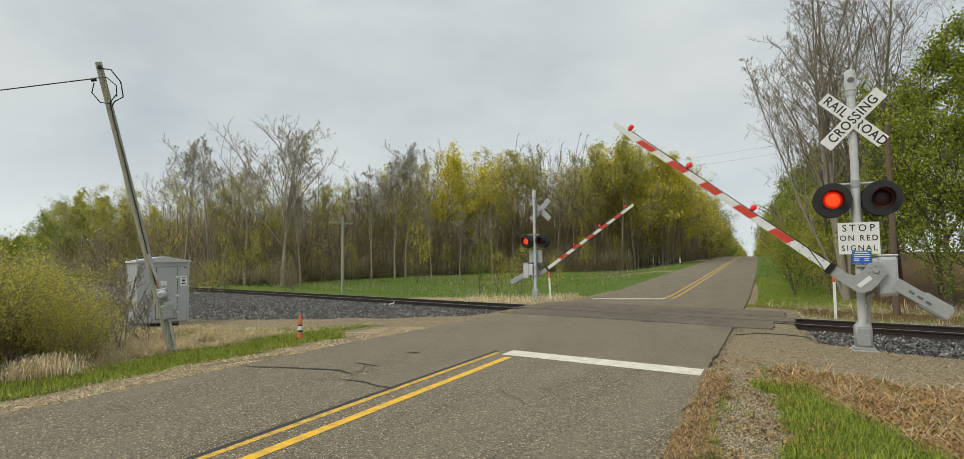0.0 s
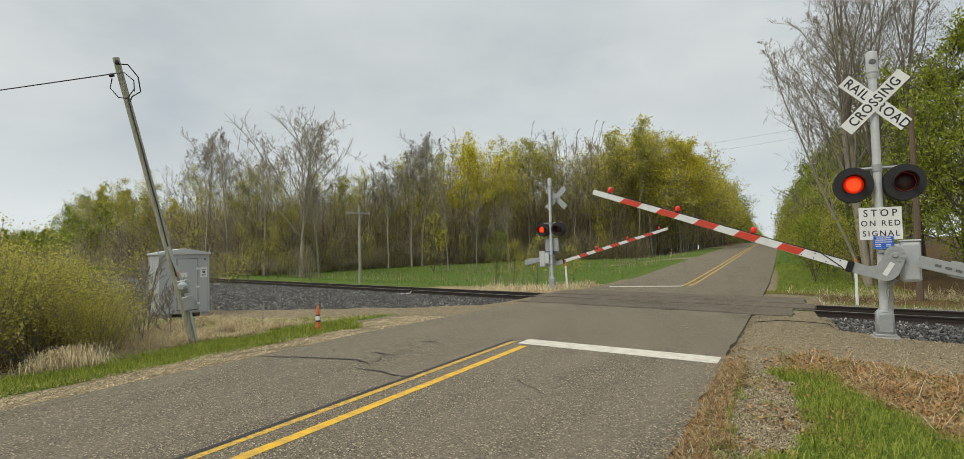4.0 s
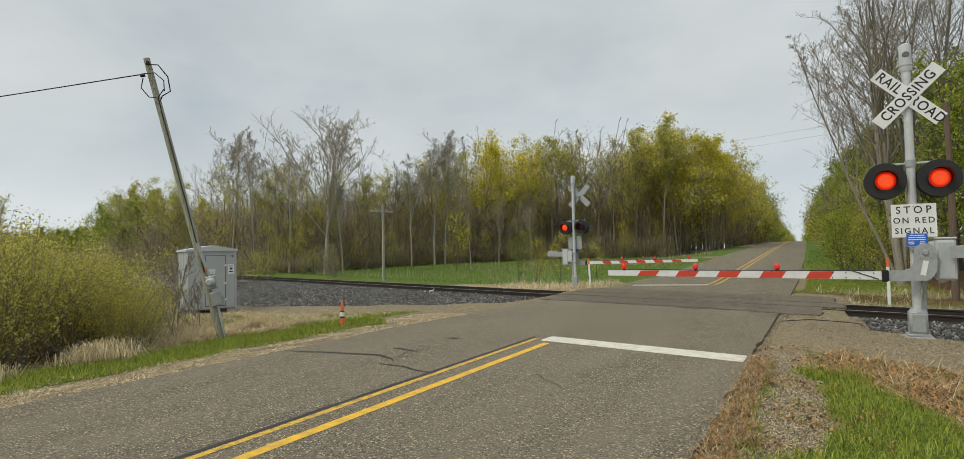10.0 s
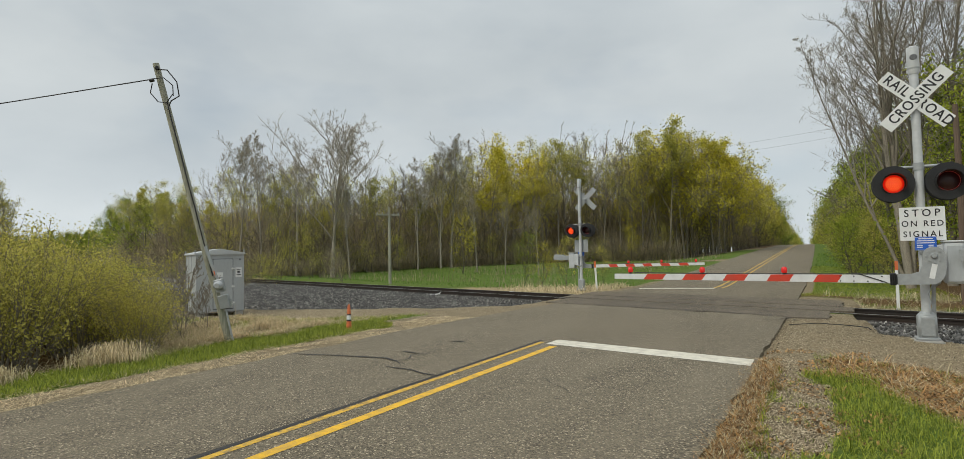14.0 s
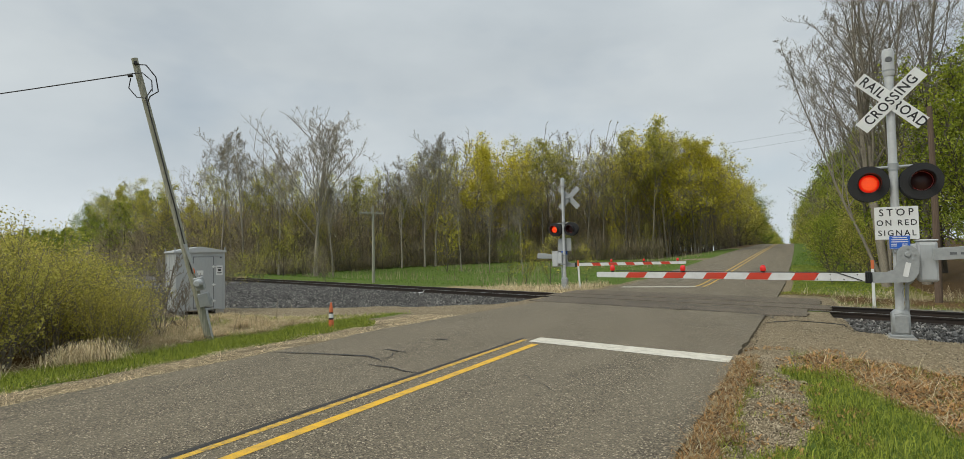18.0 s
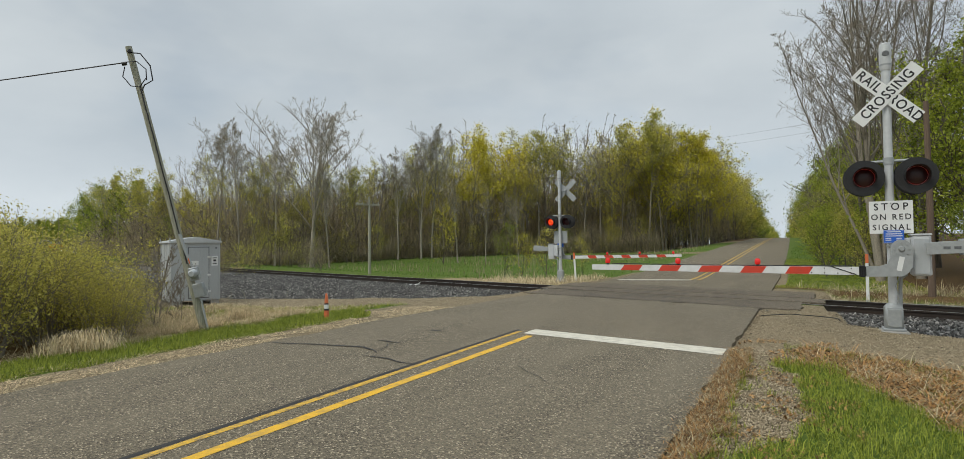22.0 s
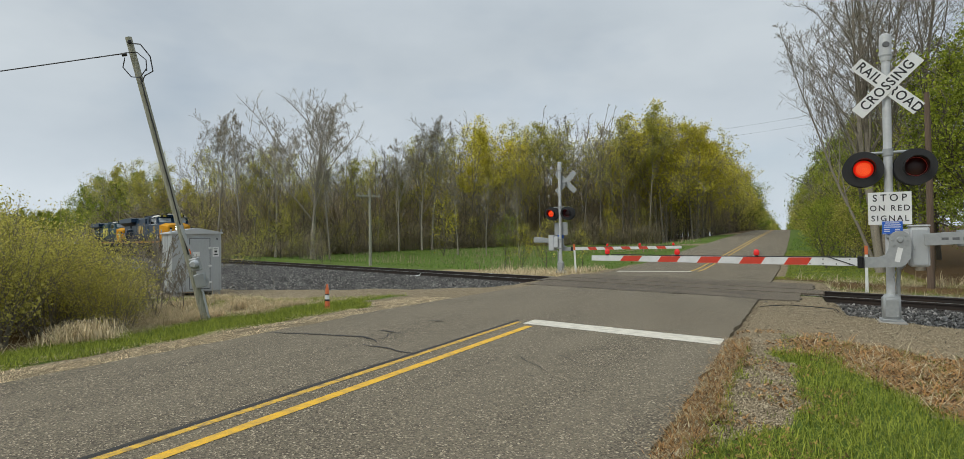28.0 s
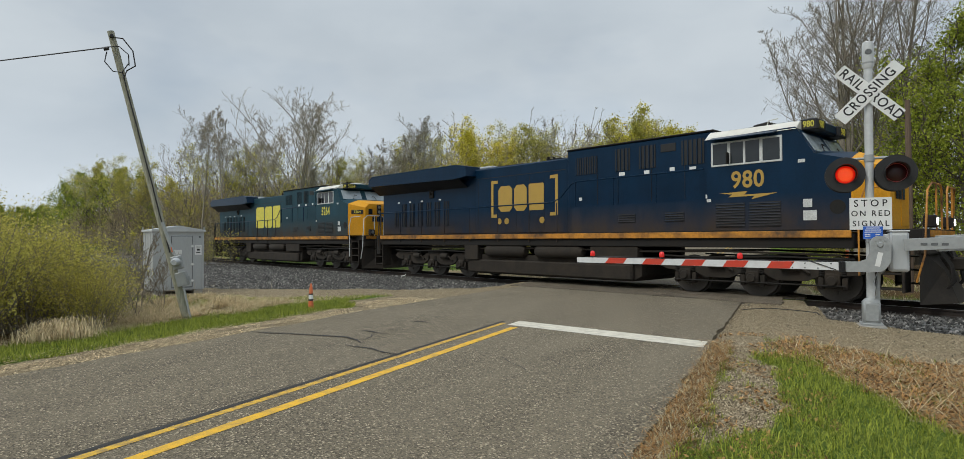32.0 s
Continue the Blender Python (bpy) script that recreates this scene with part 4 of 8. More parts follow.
def gate_arm(sig):
    """All that swings: bracket, arm and counterweights, about the pivot."""
    up = 0.15
    hub = Geo().tube([(0, -0.025, up), (0, 0.05, up)], 0.15, 28).tube([(0, -0.06, up), (0, -0.025, up)], [0.034, 0.05], 18)
    for k in range(8):
        a = math.pi * k / 4
        hub.tube([(0.105 * math.cos(a), -0.042, up + 0.105 * math.sin(a)), (0.105 * math.cos(a), -0.02, up + 0.105 * math.sin(a))], 0.016, 6)
    pivot = part("gate_arm_hub", hub, GALV, sig, "bolted hub of the gate arm", 40, pose(0.11, -0.27, 1.28))
    br = Geo().prism([(-0.15, 0.15), (0.15, 0.15), (0.155, 0.0), (0.14, -0.16), (0.08, -0.26), (0.0, -0.31), (-0.5, -0.32), (-0.52, -0.14), (-0.3, -0.14), (-0.2, -0.1), (-0.155, 0.0)], -0.022, 0.03)
    part("arm_bracket", br, GALV, pivot, "cast arm bracket")
    part("label_plate", Geo().box((-0.02, -0.026, -0.1), (0.075, 0.004, 0.24), 0.001, pose(0, 0, 0, 0, 12, 0)), SIGN_WHITE, pivot, "white maker's label")
    wt = Geo()
    for y in (-0.02, 0.2):
        wt.box((0.78, y, 0.17), (0.9, 0.02, 0.2), 0.004, pose(0, 0, 0, 0, -3, 0))
    wt.box((1.0, 0.09, 0.18), (0.42, 0.2, 0.26), 0.008, pose(0, 0, 0, 0, -3, 0))
    part("counterweight", wt, GALV, pivot, "galvanised counterweight plates")
    for k in range(3):
        part("slot", Geo().box((0.6 + 0.14 * k, -0.034, 0.16), (0.09, 0.006, 0.04)), GREY_DARK, pivot)
    joint = Geo().box((-0.56, 0.015, -0.23), (0.09, 0.09, 0.2), 0.01)
    for k in range(4):
        joint.tube([(-0.6 + 0.028 * k, -0.04, -0.31), (-0.6 + 0.028 * k, -0.04, -0.15)], 0.009, 6)
    part("breakaway_joint", joint, BLACK_PAINT, pivot, "black breakaway joint")
    # the tapering arm, tip to the left
    x0, x1, zr, zt = -0.6, -5.31, -0.225, -0.175

    def at(d):
        k = (d - 0.0) / (x1 - x0)
        return zr + (zt - zr) * (d / (x1 - x0)), 0.07 - 0.017 * (d / (x1 - x0))

    v, f = [], []
    cuts = [0, -0.5, -1.6, -2.8, -4.0, x1 - x0]
    for d in cuts:
        zc, h = at(d)
        for yy in (-0.022, 0.022):
            for s in (-1, 1):
                v.append((x0 + d, yy, zc + s * h))
    for k in range(len(cuts) - 1):
        a, b = 4 * k, 4 * k + 4
        f += [(a, b, b + 1, a + 1), (a + 2, a + 3, b + 3, b + 2), (a + 1, b + 1, b + 3, a + 3), (a, a + 2, b + 2, b)]
    f += [(0, 1, 3, 2), (len(v) - 4, len(v) - 2, len(v) - 1, len(v) - 3)]
    part("arm", Geo().add(v, f), ARM_WHITE, pivot, "long white gate arm")
    for k in range(5):
        d = (x1 - x0) + 0.82 + 0.745 * k
        ga = Geo()
        zc, h = at(d)
        for yy, sg in ((-0.024, -1), (0.024, 1)):
            a, b = yy, yy + 0.001 * sg
            ga.prism([(x0 + d - 0.225, zc - h * 0.96), (x0 + d + 0.145, zc - h * 0.96), (x0 + d + 0.225, zc + h * 0.96), (x0 + d - 0.145, zc + h * 0.96)], a, b)
        ga.box((x0 + d, 0, zc + h + 0.001), (0.36, 0.04, 0.001))
        part("red_stripe", ga, ARM_RED, pivot, "red reflective stripe")
    wire = Geo().tube([(x0 - 0.1, 0, zr + 0.085), (-2.0, 0, zr + 0.09), (-3.4, 0, zr + 0.098), (-4.9, 0, zt + 0.075)], 0.009, 6)
    part("lamp_cable", wire, CABLE, pivot)
    for xx in (-4.98, -3.59, -2.18):
        zc, h = at(xx - x0)
        lamp = Geo().tube([(xx, 0, zc + h), (xx, 0, zc + h + 0.03)], 0.03, 12)
        part("arm_lamp", lamp, BLACK_PAINT, pivot, "small lamp on the arm")
        part("lamp_glass", Geo().tube([(xx, 0, zc + h + 0.03), (xx, 0, zc + h + 0.05), (xx, 0, zc + h + 0.1), (xx, 0, zc + h + 0.13), (xx, 0, zc + h + 0.14)], [0.04, 0.05, 0.05, 0.035, 0.01], 14), RED_LAMP, pivot, "red lamp glass", 60)
    # brackets at the root
    root = Geo()
    for d in (-0.12, -0.32, -0.52, -0.72):
        zc, h = at(d)
        for s in (-0.6, 0.6):
            part("arm_bolt", Geo().tube([(x0 + d, -0.027, zc + s * h), (x0 + d, -0.02, zc + s * h)], 0.012, 6), BLACK_PAINT, pivot)
    root.tube([(x0 - 0.05, -0.03, zr - 0.06), (x0 - 0.45, -0.03, zr + 0.09)], 0.008, 6)
    part("brace_wire", root, BLACK_PAINT, pivot)
    return pivot


near_signal, near_discs, near_gate = crossing_signal(pose(5.51, 2.52, -0.08), "grey railroad crossing signal with crossbuck, flashing lights and striped gate")
far_signal, far_discs, far_gate = crossing_signal(pose(-5.40, 15.5, -0.10, 0, 0, 180), "grey crossing signal and gate across the tracks, seen from behind", -0.25)


def marker_post(x, y, h, lean, label):
    p = thing("marker_post", pose(x, y, ground_z(x, y) - 0.05, 0, lean, 0), label, "marker post", "marker posts by the gates")
    part("post", Geo().box((0, 0, h / 2), (0.085, 0.03, h), 0.008), SIGN_WHITE, p, "white flexible post")
    part("tip", Geo().box((0, -0.003, h - 0.14), (0.088, 0.034, 0.28), 0.008), ORANGE_PLASTIC, p, "orange reflective tip")
    part("foot", Geo().box((0, 0, 0.06), (0.12, 0.08, 0.12), 0.01), GALV, p)


marker_post(5.95, 12.3, 1.55, 0, "white marker post with orange tip beyond the track")
marker_post(-4.78, 15.75, 1.35, -3, "white marker post with orange tip beside the far signal")

# ---- the equipment cabinet ----
cab = thing("signal_cabinet", pose(-12.1, 2.09, -0.13, 0, 0, 66.9), "grey steel signal cabinet with a gabled roof on concrete feet", "cabinet")
W, D, HH = 1.38, 1.45, 1.81
wall = Geo()
for c, s in (((0, 0.02, 0.08 + HH / 2), (W, 0.04, HH)), ((0, D - 0.02, 0.08 + HH / 2), (W, 0.04, HH)), ((-W / 2 + 0.02, D / 2, 0.08 + HH / 2), (0.04, D - 0.08, HH)), ((W / 2 - 0.02, D / 2, 0.08 + HH / 2), (0.04, D - 0.08, HH)), ((0, D / 2, 0.1), (W - 0.08, D - 0.08, 0.04))):
    wall.box(c, s, 0.006)
body = part("body", wall, GREY_PAINT, cab)
for sx in (-1, 1):
    for yy in (-0.004, D + 0.004):
        part("corner_trim", Geo().box((sx * (W / 2 - 0.02), yy, 0.08 + HH / 2), (0.06, 0.02, HH), 0.004), GREY_PAINT, body)
roof = Geo()
e, z0, pk = 0.05, 0.08 + HH, 0.13
roof.add([(-W / 2 - e, -e, z0), (0, -e, z0 + pk), (W / 2 + e, -e, z0), (-W / 2 - e, D + e, z0), (0, D + e, z0 + pk), (W / 2 + e, D + e, z0), (-W / 2 - e, -e, z0 - 0.05), (W / 2 + e, -e, z0 - 0.05), (-W / 2 - e, D + e, z0 - 0.05), (W / 2 + e, D + e, z0 - 0.05)],
         [(0, 1, 4, 3), (1, 2, 5, 4), (6, 0, 3, 8), (2, 7, 9, 5), (6, 7, 2, 1, 0), (3, 4, 5, 9, 8), (6, 8, 9, 7)])
part("roof", roof, surface("pale_roof_paint", (0.5, 0.52, 0.53), 0.5, 0.1, spread=0.06), cab, "pale gabled roof")
for sx in (-1, 1):
    for yy in (0.02, D - 0.02):
        part("lifting_lug", Geo().box((sx * (W / 2 + 0.02), yy, z0 + 0.05), (0.03, 0.05, 0.1), 0.006), GALV, cab)
door = part("door", Geo().box((0.08, -0.012, 0.1 + HH * 0.46), (0.56, 0.025, HH * 0.84), 0.006), GREY_PAINT, cab, "grey steel door")
part("door_edge", Geo().box((0.08, -0.004, 0.1 + HH * 0.46), (0.6, 0.012, HH * 0.87), 0.003), GREY_DARK, door)
for z in (0.35, 0.85, 1.4):
    part("hinge", Geo().box((0.37, -0.03, z), (0.1, 0.02, 0.035), 0.004).tube([(0.36, -0.035, z - 0.04), (0.36, -0.035, z + 0.04)], 0.013, 8), SIGN_WHITE, door, "pale hinge")
part("handle", Geo().box((-0.14, -0.03, 0.9), (0.03, 0.03, 0.16), 0.005), GALV, door)
notice = part("notice", Geo().box((0.54, -0.006, 1.28), (0.19, 0.004, 0.3), 0.001), SIGN_WHITE, cab, "white printed notice")
part("writing_bar", Geo().box((0.54, -0.009, 1.37), (0.12, 0.002, 0.02)).box((0.54, -0.009, 1.29), (0.08, 0.002, 0.06)).box((0.54, -0.009, 1.2), (0.12, 0.002, 0.03)), SIGN_BLACK, notice)
notice = part("notice", Geo().box((-0.05, -0.028, 1.22), (0.24, 0.004, 0.14), 0.001), SIGN_WHITE, door, "white door sign")
part("vent_label", Geo().box((0.02, -0.006, 1.7), (0.09, 0.004, 0.05)).box((0.58, -0.006, 1.68), (0.05, 0.004, 0.05)), GREY_DARK, body)
for z, h in ((1.72, 0.02), (0.12, 0.03)):
    part("rib", Geo().box((0, -0.006, z), (W - 0.02, 0.01, h), 0.003), GREY_PAINT, body)
for k in range(6):
    part("rib", Geo().box((-W / 2 - 0.004, 0.15 + 0.24 * k, 0.08 + HH / 2), (0.012, 0.02, HH - 0.06), 0.003), GREY_PAINT, body)
for sx in (-1, 1):
    for yy in (0.12, D - 0.12):
        part("foot", Geo().box((sx * (W / 2 - 0.14), yy, -0.02), (0.24, 0.24, 0.2), 0.015), CONCRETE, cab, "concrete foot")

# ---- the leaning service pole ----
P0, P1 = Vector((-6.27, -1.94, -0.25)), Vector((-7.02, -3.05, 5.36))
axis = (P1 - P0).normalized()
right = Vector((0.82, 0.57, 0)).normalized()
right = (right - axis * right.dot(axis)).normalized()
front = right.cross(axis)


def on_pole(h, r, o=0.0):
    return P0 + axis * h + right * r + front * o


pole = thing("service_pole", Matrix.Identity(4), "weathered leaning wooden service pole with an electricity meter", "utility pole")
part("shaft", Geo().tube([P0 + axis * (k * (P1 - P0).length / 10) for k in range(11)], [0.07 - 0.0012 * k for k in range(11)], 14), POLE_WOOD, pole, "grey weathered round pole", 50)
groove = Geo()
groove.tube([on_pole(1.5 + 0.35 * k, 0.045 + 0.004 * math.sin(k * 2.0), 0.078 - 0.001 * k) for k in range(11)], 0.011, 6)
part("riser_cable", groove, CABLE, pole, "black cable stapled up the pole", 50)
turn3 = Matrix((right, -front, axis)).transposed().to_4x4()
meter = part("meter_box", Geo().box(on_pole(1.28, 0.12, 0.05), (0.18, 0.11, 0.26), 0.015, turn3), GALV, pole, "grey meter socket")
mg = Geo().tube([on_pole(1.3, 0.13, 0.12), on_pole(1.3, 0.13, 0.2), on_pole(1.3, 0.13, 0.24)], [0.085, 0.08, 0.05], 18)
part("meter_glass", mg, surface("clouded_glass", (0.45, 0.47, 0.48), 0.2, spread=0.1), meter, "round glass meter", 50)
part("switch_box", Geo().box(on_pole(0.95, 0.13, 0.04), (0.2, 0.13, 0.27), 0.012, turn3).box(on_pole(0.93, 0.27, 0.06), (0.02, 0.05, 0.1), 0.004, turn3), GALV, pole, "grey switch box")
part("conduit", Geo().tube([on_pole(0.78, 0.12, 0.05), on_pole(0.3, 0.1, 0.05), on_pole(0.1, 0.1, 0.05)], 0.02, 10), GREY_PAINT, pole, "grey conduit", 50)
part("conduit", Geo().tube([on_pole(1.45, 0.11, 0.06), on_pole(1.75, 0.08, 0.09), on_pole(2.1, 0.06, 0.1)], 0.028, 8), GREY_PAINT, pole, "grey conduit", 50)
part("orange_tag", Geo().box(on_pole(1.55, 0.1, 0.1), (0.018, 0.015, 0.1), 0.003, turn3), ORANGE_PLASTIC, pole)
loops = Geo()
hk = (P1 - P0).length
loops.tube([on_pole(hk - 0.15, 0.06, 0.1), on_pole(hk - 0.2, 0.22, 0.12), on_pole(hk - 0.45, 0.33, 0.1), on_pole(hk - 0.72, 0.3, 0.08), on_pole(hk - 0.78, 0.14, 0.1), on_pole(hk - 0.9, 0.05, 0.1)], 0.012, 6)
loops.tube([on_pole(hk - 0.38, -0.12, 0.1), on_pole(hk - 0.55, -0.2, 0.1), on_pole(hk - 0.75, -0.1, 0.1), on_pole(hk - 0.8, 0.05, 0.11), on_pole(hk - 0.66, 0.2, 0.1)], 0.01, 6)
loops.tube([on_pole(hk - 0.3, -0.08, 0.1), on_pole(hk - 0.33, 0.12, 0.12), on_pole(hk - 0.5, 0.24, 0.1), on_pole(hk - 0.7, 0.2, 0.1)], 0.01, 6)
part("drip_loop", loops, CABLE, pole, "looped black wires", 50)
part("weatherhead", Geo().tube([on_pole(hk - 0.12, 0.03, 0.09), on_pole(hk - 0.12, 0.06, 0.15)], [0.04, 0.03], 10).tube([on_pole(hk - 0.32, -0.08, 0.08), on_pole(hk - 0.32, -0.16, 0.09)], 0.035, 10), BLACK_PAINT, pole, smooth=50)
line_a, line_b = on_pole(hk - 0.3, -0.16, 0.09), Vector((-62.0, -19.0, 4.6))
wire = Geo()
pts = []
for k in range(25):
    q = k / 24
    p = line_a.lerp(line_b, q)
    p.z -= 4 * 0.55 * q * (1 - q)
    pts.append(p)
wire.tube(pts, 0.011, 6)
part("service_drop", wire, CABLE, pole, "black service cable to the next pole", 50)

# ---- small things by the road ----
cone = thing("traffic_cone", pose(-5.05, 0.14, ground_z(-5.05, 0.14) - 0.02), "slim faded orange traffic cone with a white band", "traffic cone")
part("cone", Geo().tube([(0, 0, 0.02), (0, 0, 0.06), (0, 0, 0.44), (0, 0, 0.56), (0, 0, 0.575)], [0.07, 0.058, 0.037, 0.022, 0.012], 16), ORANGE_PLASTIC, cone, smooth=40)
part("band", Geo().tube([(0, 0, 0.24), (0, 0, 0.33)], [0.0510, 0.0465], 16), SIGN_WHITE, cone, "white reflective band", 40)
part("band_edge", Geo().tube([(0, 0, 0.33), (0, 0, 0.36)], [0.0465, 0.0450], 16).tube([(0, 0, 0.2), (0, 0, 0.24)], [0.0530, 0.0510], 16), BLACK_PAINT, cone, smooth=40)
part("cone_base", Geo().box((0, 0, 0.01), (0.15, 0.15, 0.03), 0.008), ORANGE_PLASTIC, cone)


def telegraph_pole(x, y, base, top, arm, r, label, turn=-20.5, wood=None):
    p = thing("telegraph_pole", pose(x, y, base, 0, 0, turn), label, "utility pole", "old pole line by the track")
    h = top - base
    part("shaft", Geo().tube([(0, 0, -0.3), (0.02, 0, h * 0.5), (0, 0, h)], [r * 1.15, r, r * 0.8], 12), wood or POLE_WOOD, p, smooth=50)
    if arm:
        ca = part("crossarm", Geo().box((0, -r, h - 0.5), (0.12, 0.1, 0.1), 0.01).box((0, -r - 0.03, h - 0.5), (0.09, arm, 0.11), 0.01), wood or POLE_WOOD, p, "wooden crossarm")
        ins = Geo()
        for k in range(5):
            yy = -r - arm / 2 + 0.1 + (arm - 0.2) * k / 4
            ins.tube([(0, yy, h - 0.45), (0, yy, h - 0.33)], [0.03, 0.022], 8)
        part("insulator", ins, GALV, ca, smooth=50)
        part("brace", Geo().tube([(0.05, -r - 0.4, h - 0.53), (0.05, -r, h - 0.95)], 0.012, 6).tube([(0.05, -r + 0.4, h - 0.53), (0.05, -r, h - 0.95)], 0.012, 6), GALV, ca)
    return p


telegraph_pole(-20.97, 21.35, -0.4, 4.86, 1.8, 0.09, "weathered wooden telegraph pole with one crossarm in the field")
telegraph_pole(-58.8, 39.6, -0.6, 4.26, 2.6, 0.13, "old wooden telegraph pole with a crossarm")
telegraph_pole(-97.2, 54.5, -0.8, 3.53, 3.0, 0.14, "old wooden telegraph pole with a crossarm")
telegraph_pole(7.62, 12.6, ground_z(7.62, 12.6), 5.75, 0, 0.09, "brown wooden pole without arms among the trees", wood=POLE_BROWN)

wires = thing("overhead_wires", Matrix.Identity(4), "two thin dark wires strung high across the far road", "cable")
for drop in (0.0, 0.9):
    line = []
    for k in range(17):
        q = k / 16
        line.append((-17 + 33 * q, 62 - 4 * q, 13.0 - drop + 1.6 * q - 2.0 * q * (1 - q)))
    part("wire", Geo().tube(line, 0.008, 5), GREY_DARK, wires)

# ---- ballast, gravel, grass ----
def mesh_np(name, verts, faces, material, smooth=False):
    verts, faces = np.asarray(verts, np.float32), np.asarray(faces, np.int32)
    me = bpy.data.meshes.new(name)
    me.vertices.add(len(verts))
    me.vertices.foreach_set("co", verts.ravel())
    k = faces.shape[1]
    me.loops.add(faces.size)
    me.loops.foreach_set("vertex_index", faces.ravel())
    me.polygons.add(len(faces))
    me.polygons.foreach_set("loop_start", np.arange(len(faces), dtype=np.int32) * k)
    me.polygons.foreach_set("loop_total", np.full(len(faces), k, np.int32))
    if smooth:
        me.polygons.foreach_set("use_smooth", np.ones(len(faces), bool))
    me.materials.append(material)
    me.update(calc_edges=True)
    return me


def stuff(name, me, label, parent=None):
    ob = new(name, me)
    if parent:
        ob.parent = parent
    return tagged(ob, label, kind="stuff")


rs = np.random.RandomState(11)
Z_OF = np.vectorize(ground_z)


def stones(centres, low, high):
    n = len(centres)
    base = np.array([(1, 0, 0), (-1, 0, 0), (0, 1, 0), (0, -1, 0), (0, 0, 1), (0, 0, -1)], float)
    s = rs.uniform(low, high, (n, 1, 1)) * rs.uniform(0.6, 1.3, (n, 1, 3))
    v = base[None] * s * rs.uniform(0.7, 1.2, (n, 6, 1)) + rs.normal(0, 1, (n, 6, 3)) * s * 0.22
    a = rs.uniform(0, 6.3, n)
    c, q = np.cos(a)[:, None], np.sin(a)[:, None]
    v = np.stack([v[..., 0] * c - v[..., 1] * q, v[..., 0] * q + v[..., 1] * c, v[..., 2]], -1) + centres[:, None]
    f = np.array([(0, 2, 4), (2, 1, 4), (1, 3, 4), (3, 0, 4), (2, 0, 5), (1, 2, 5), (3, 1, 5), (0, 3, 5)])
    return v.reshape(-1, 3), (f[None] + 6 * np.arange(n)[:, None, None]).reshape(-1, 3)


def bed_z(x, off):
    """The top of the ballast, in the track's own space."""
    w = TRACK @ Vector((x, off, 0))
    toe = toe_off(w.x) if w.x < 0 else 4.4
    if off > 0:
        toe = 3.6
    k = smooth01(1.45, toe, abs(off))
    return -0.185 * (1 - k) - 0.27 * k


def bed_sheet(x0, x1, step):
    offs = [-10.6, -9.4, -8.2, -7.2, -6, -5.2, -4.6, -4, -3.5, -3, -2.6, -2.2, -1.8, -1.45, 0, 1.45, 1.8, 2.3, 2.9, 3.6, 4.2]
    cuts = np.arange(x0, x1 + 0.01, step)
    v = []
    for x in cuts:
        for o in offs:
            w = TRACK @ Vector((x, o, 0))
            toe = toe_off(w.x) if w.x < 0 else 4.4
            oo = max(o, -toe - 0.05) if o < 0 else o
            v.append((x, oo, bed_z(x, oo) + (0.02 * noise.noise((x * 2, o * 3, 0)) if abs(o) > 1.3 else 0) ))
    n = len(offs)
    return v, [(k * n + i, (k + 1) * n + i, (k + 1) * n + i + 1, k * n + i + 1) for k in range(len(cuts) - 1) for i in range(n - 1)]


BED = surface("ballast_bed", (0.135, 0.133, 0.128), 0.95, grain=26, spread=0.55, stain=(0.08, 0.075, 0.07), stain_scale=1.5, relief=1.0)
bed = thing("ballast_bed", TRACK, "grey crushed-stone ballast under and beside the track", "ballast")
tagged(bed, kind="structure")
for x0, x1, st in ((-44, -5.3, 0.5), (-480, -44, 12.0), (5.3, 40, 0.5), (40, 240, 12.0)):
    v, f = bed_sheet(x0, x1, st)
    part("ballast_slope", Geo().add(v, f), BED, bed, fix=False)


def bed_stones(n, x0, x1, power):
    x = x0 + (x1 - x0) * rs.uniform(0, 1, n) ** power
    o = -rs.uniform(0.82, 10.4, n)
    keep = []
    for a, b in zip(x, o):
        w = TRACK @ Vector((a, b, 0))
        if b > -(toe_off(w.x) if w.x < 0 else 4.5) and (a, b) and not (ROAD_L - 0.7 < w.x < ROAD_R + 1.2):
            keep.append((a, b, bed_z(a, b) + rs.uniform(0.0, 0.025)))
    return np.array(keep)


c = np.concatenate([bed_stones(50000, -3.0, -34, 1.2), bed_stones(16000, 4.0, 12, 1.1)])
v, f = stones(c, 0.02, 0.05)
ob = stuff("ballast_stones", mesh_np("ballast_stones", v, f, BALLAST), "loose crushed grey ballast stones")
ob.matrix_basis = TRACK


def scatter(n, x0, x1, y0, y1, test):
    x, y = rs.uniform(x0, x1, n), rs.uniform(y0, y1, n)
    keep = np.array([test(a, b) for a, b in zip(x, y)])
    x, y = x[keep], y[keep]
    return np.stack([x, y, Z_OF(x, y)], 1)


def gravelly(a, b):
    return cover_at(a, b)[0] > 0.35 + 0.5 * noise.noise((a * 1.5, b * 1.5, 0)) and not ROAD_L - 0.02 < a < ROAD_R + 0.02


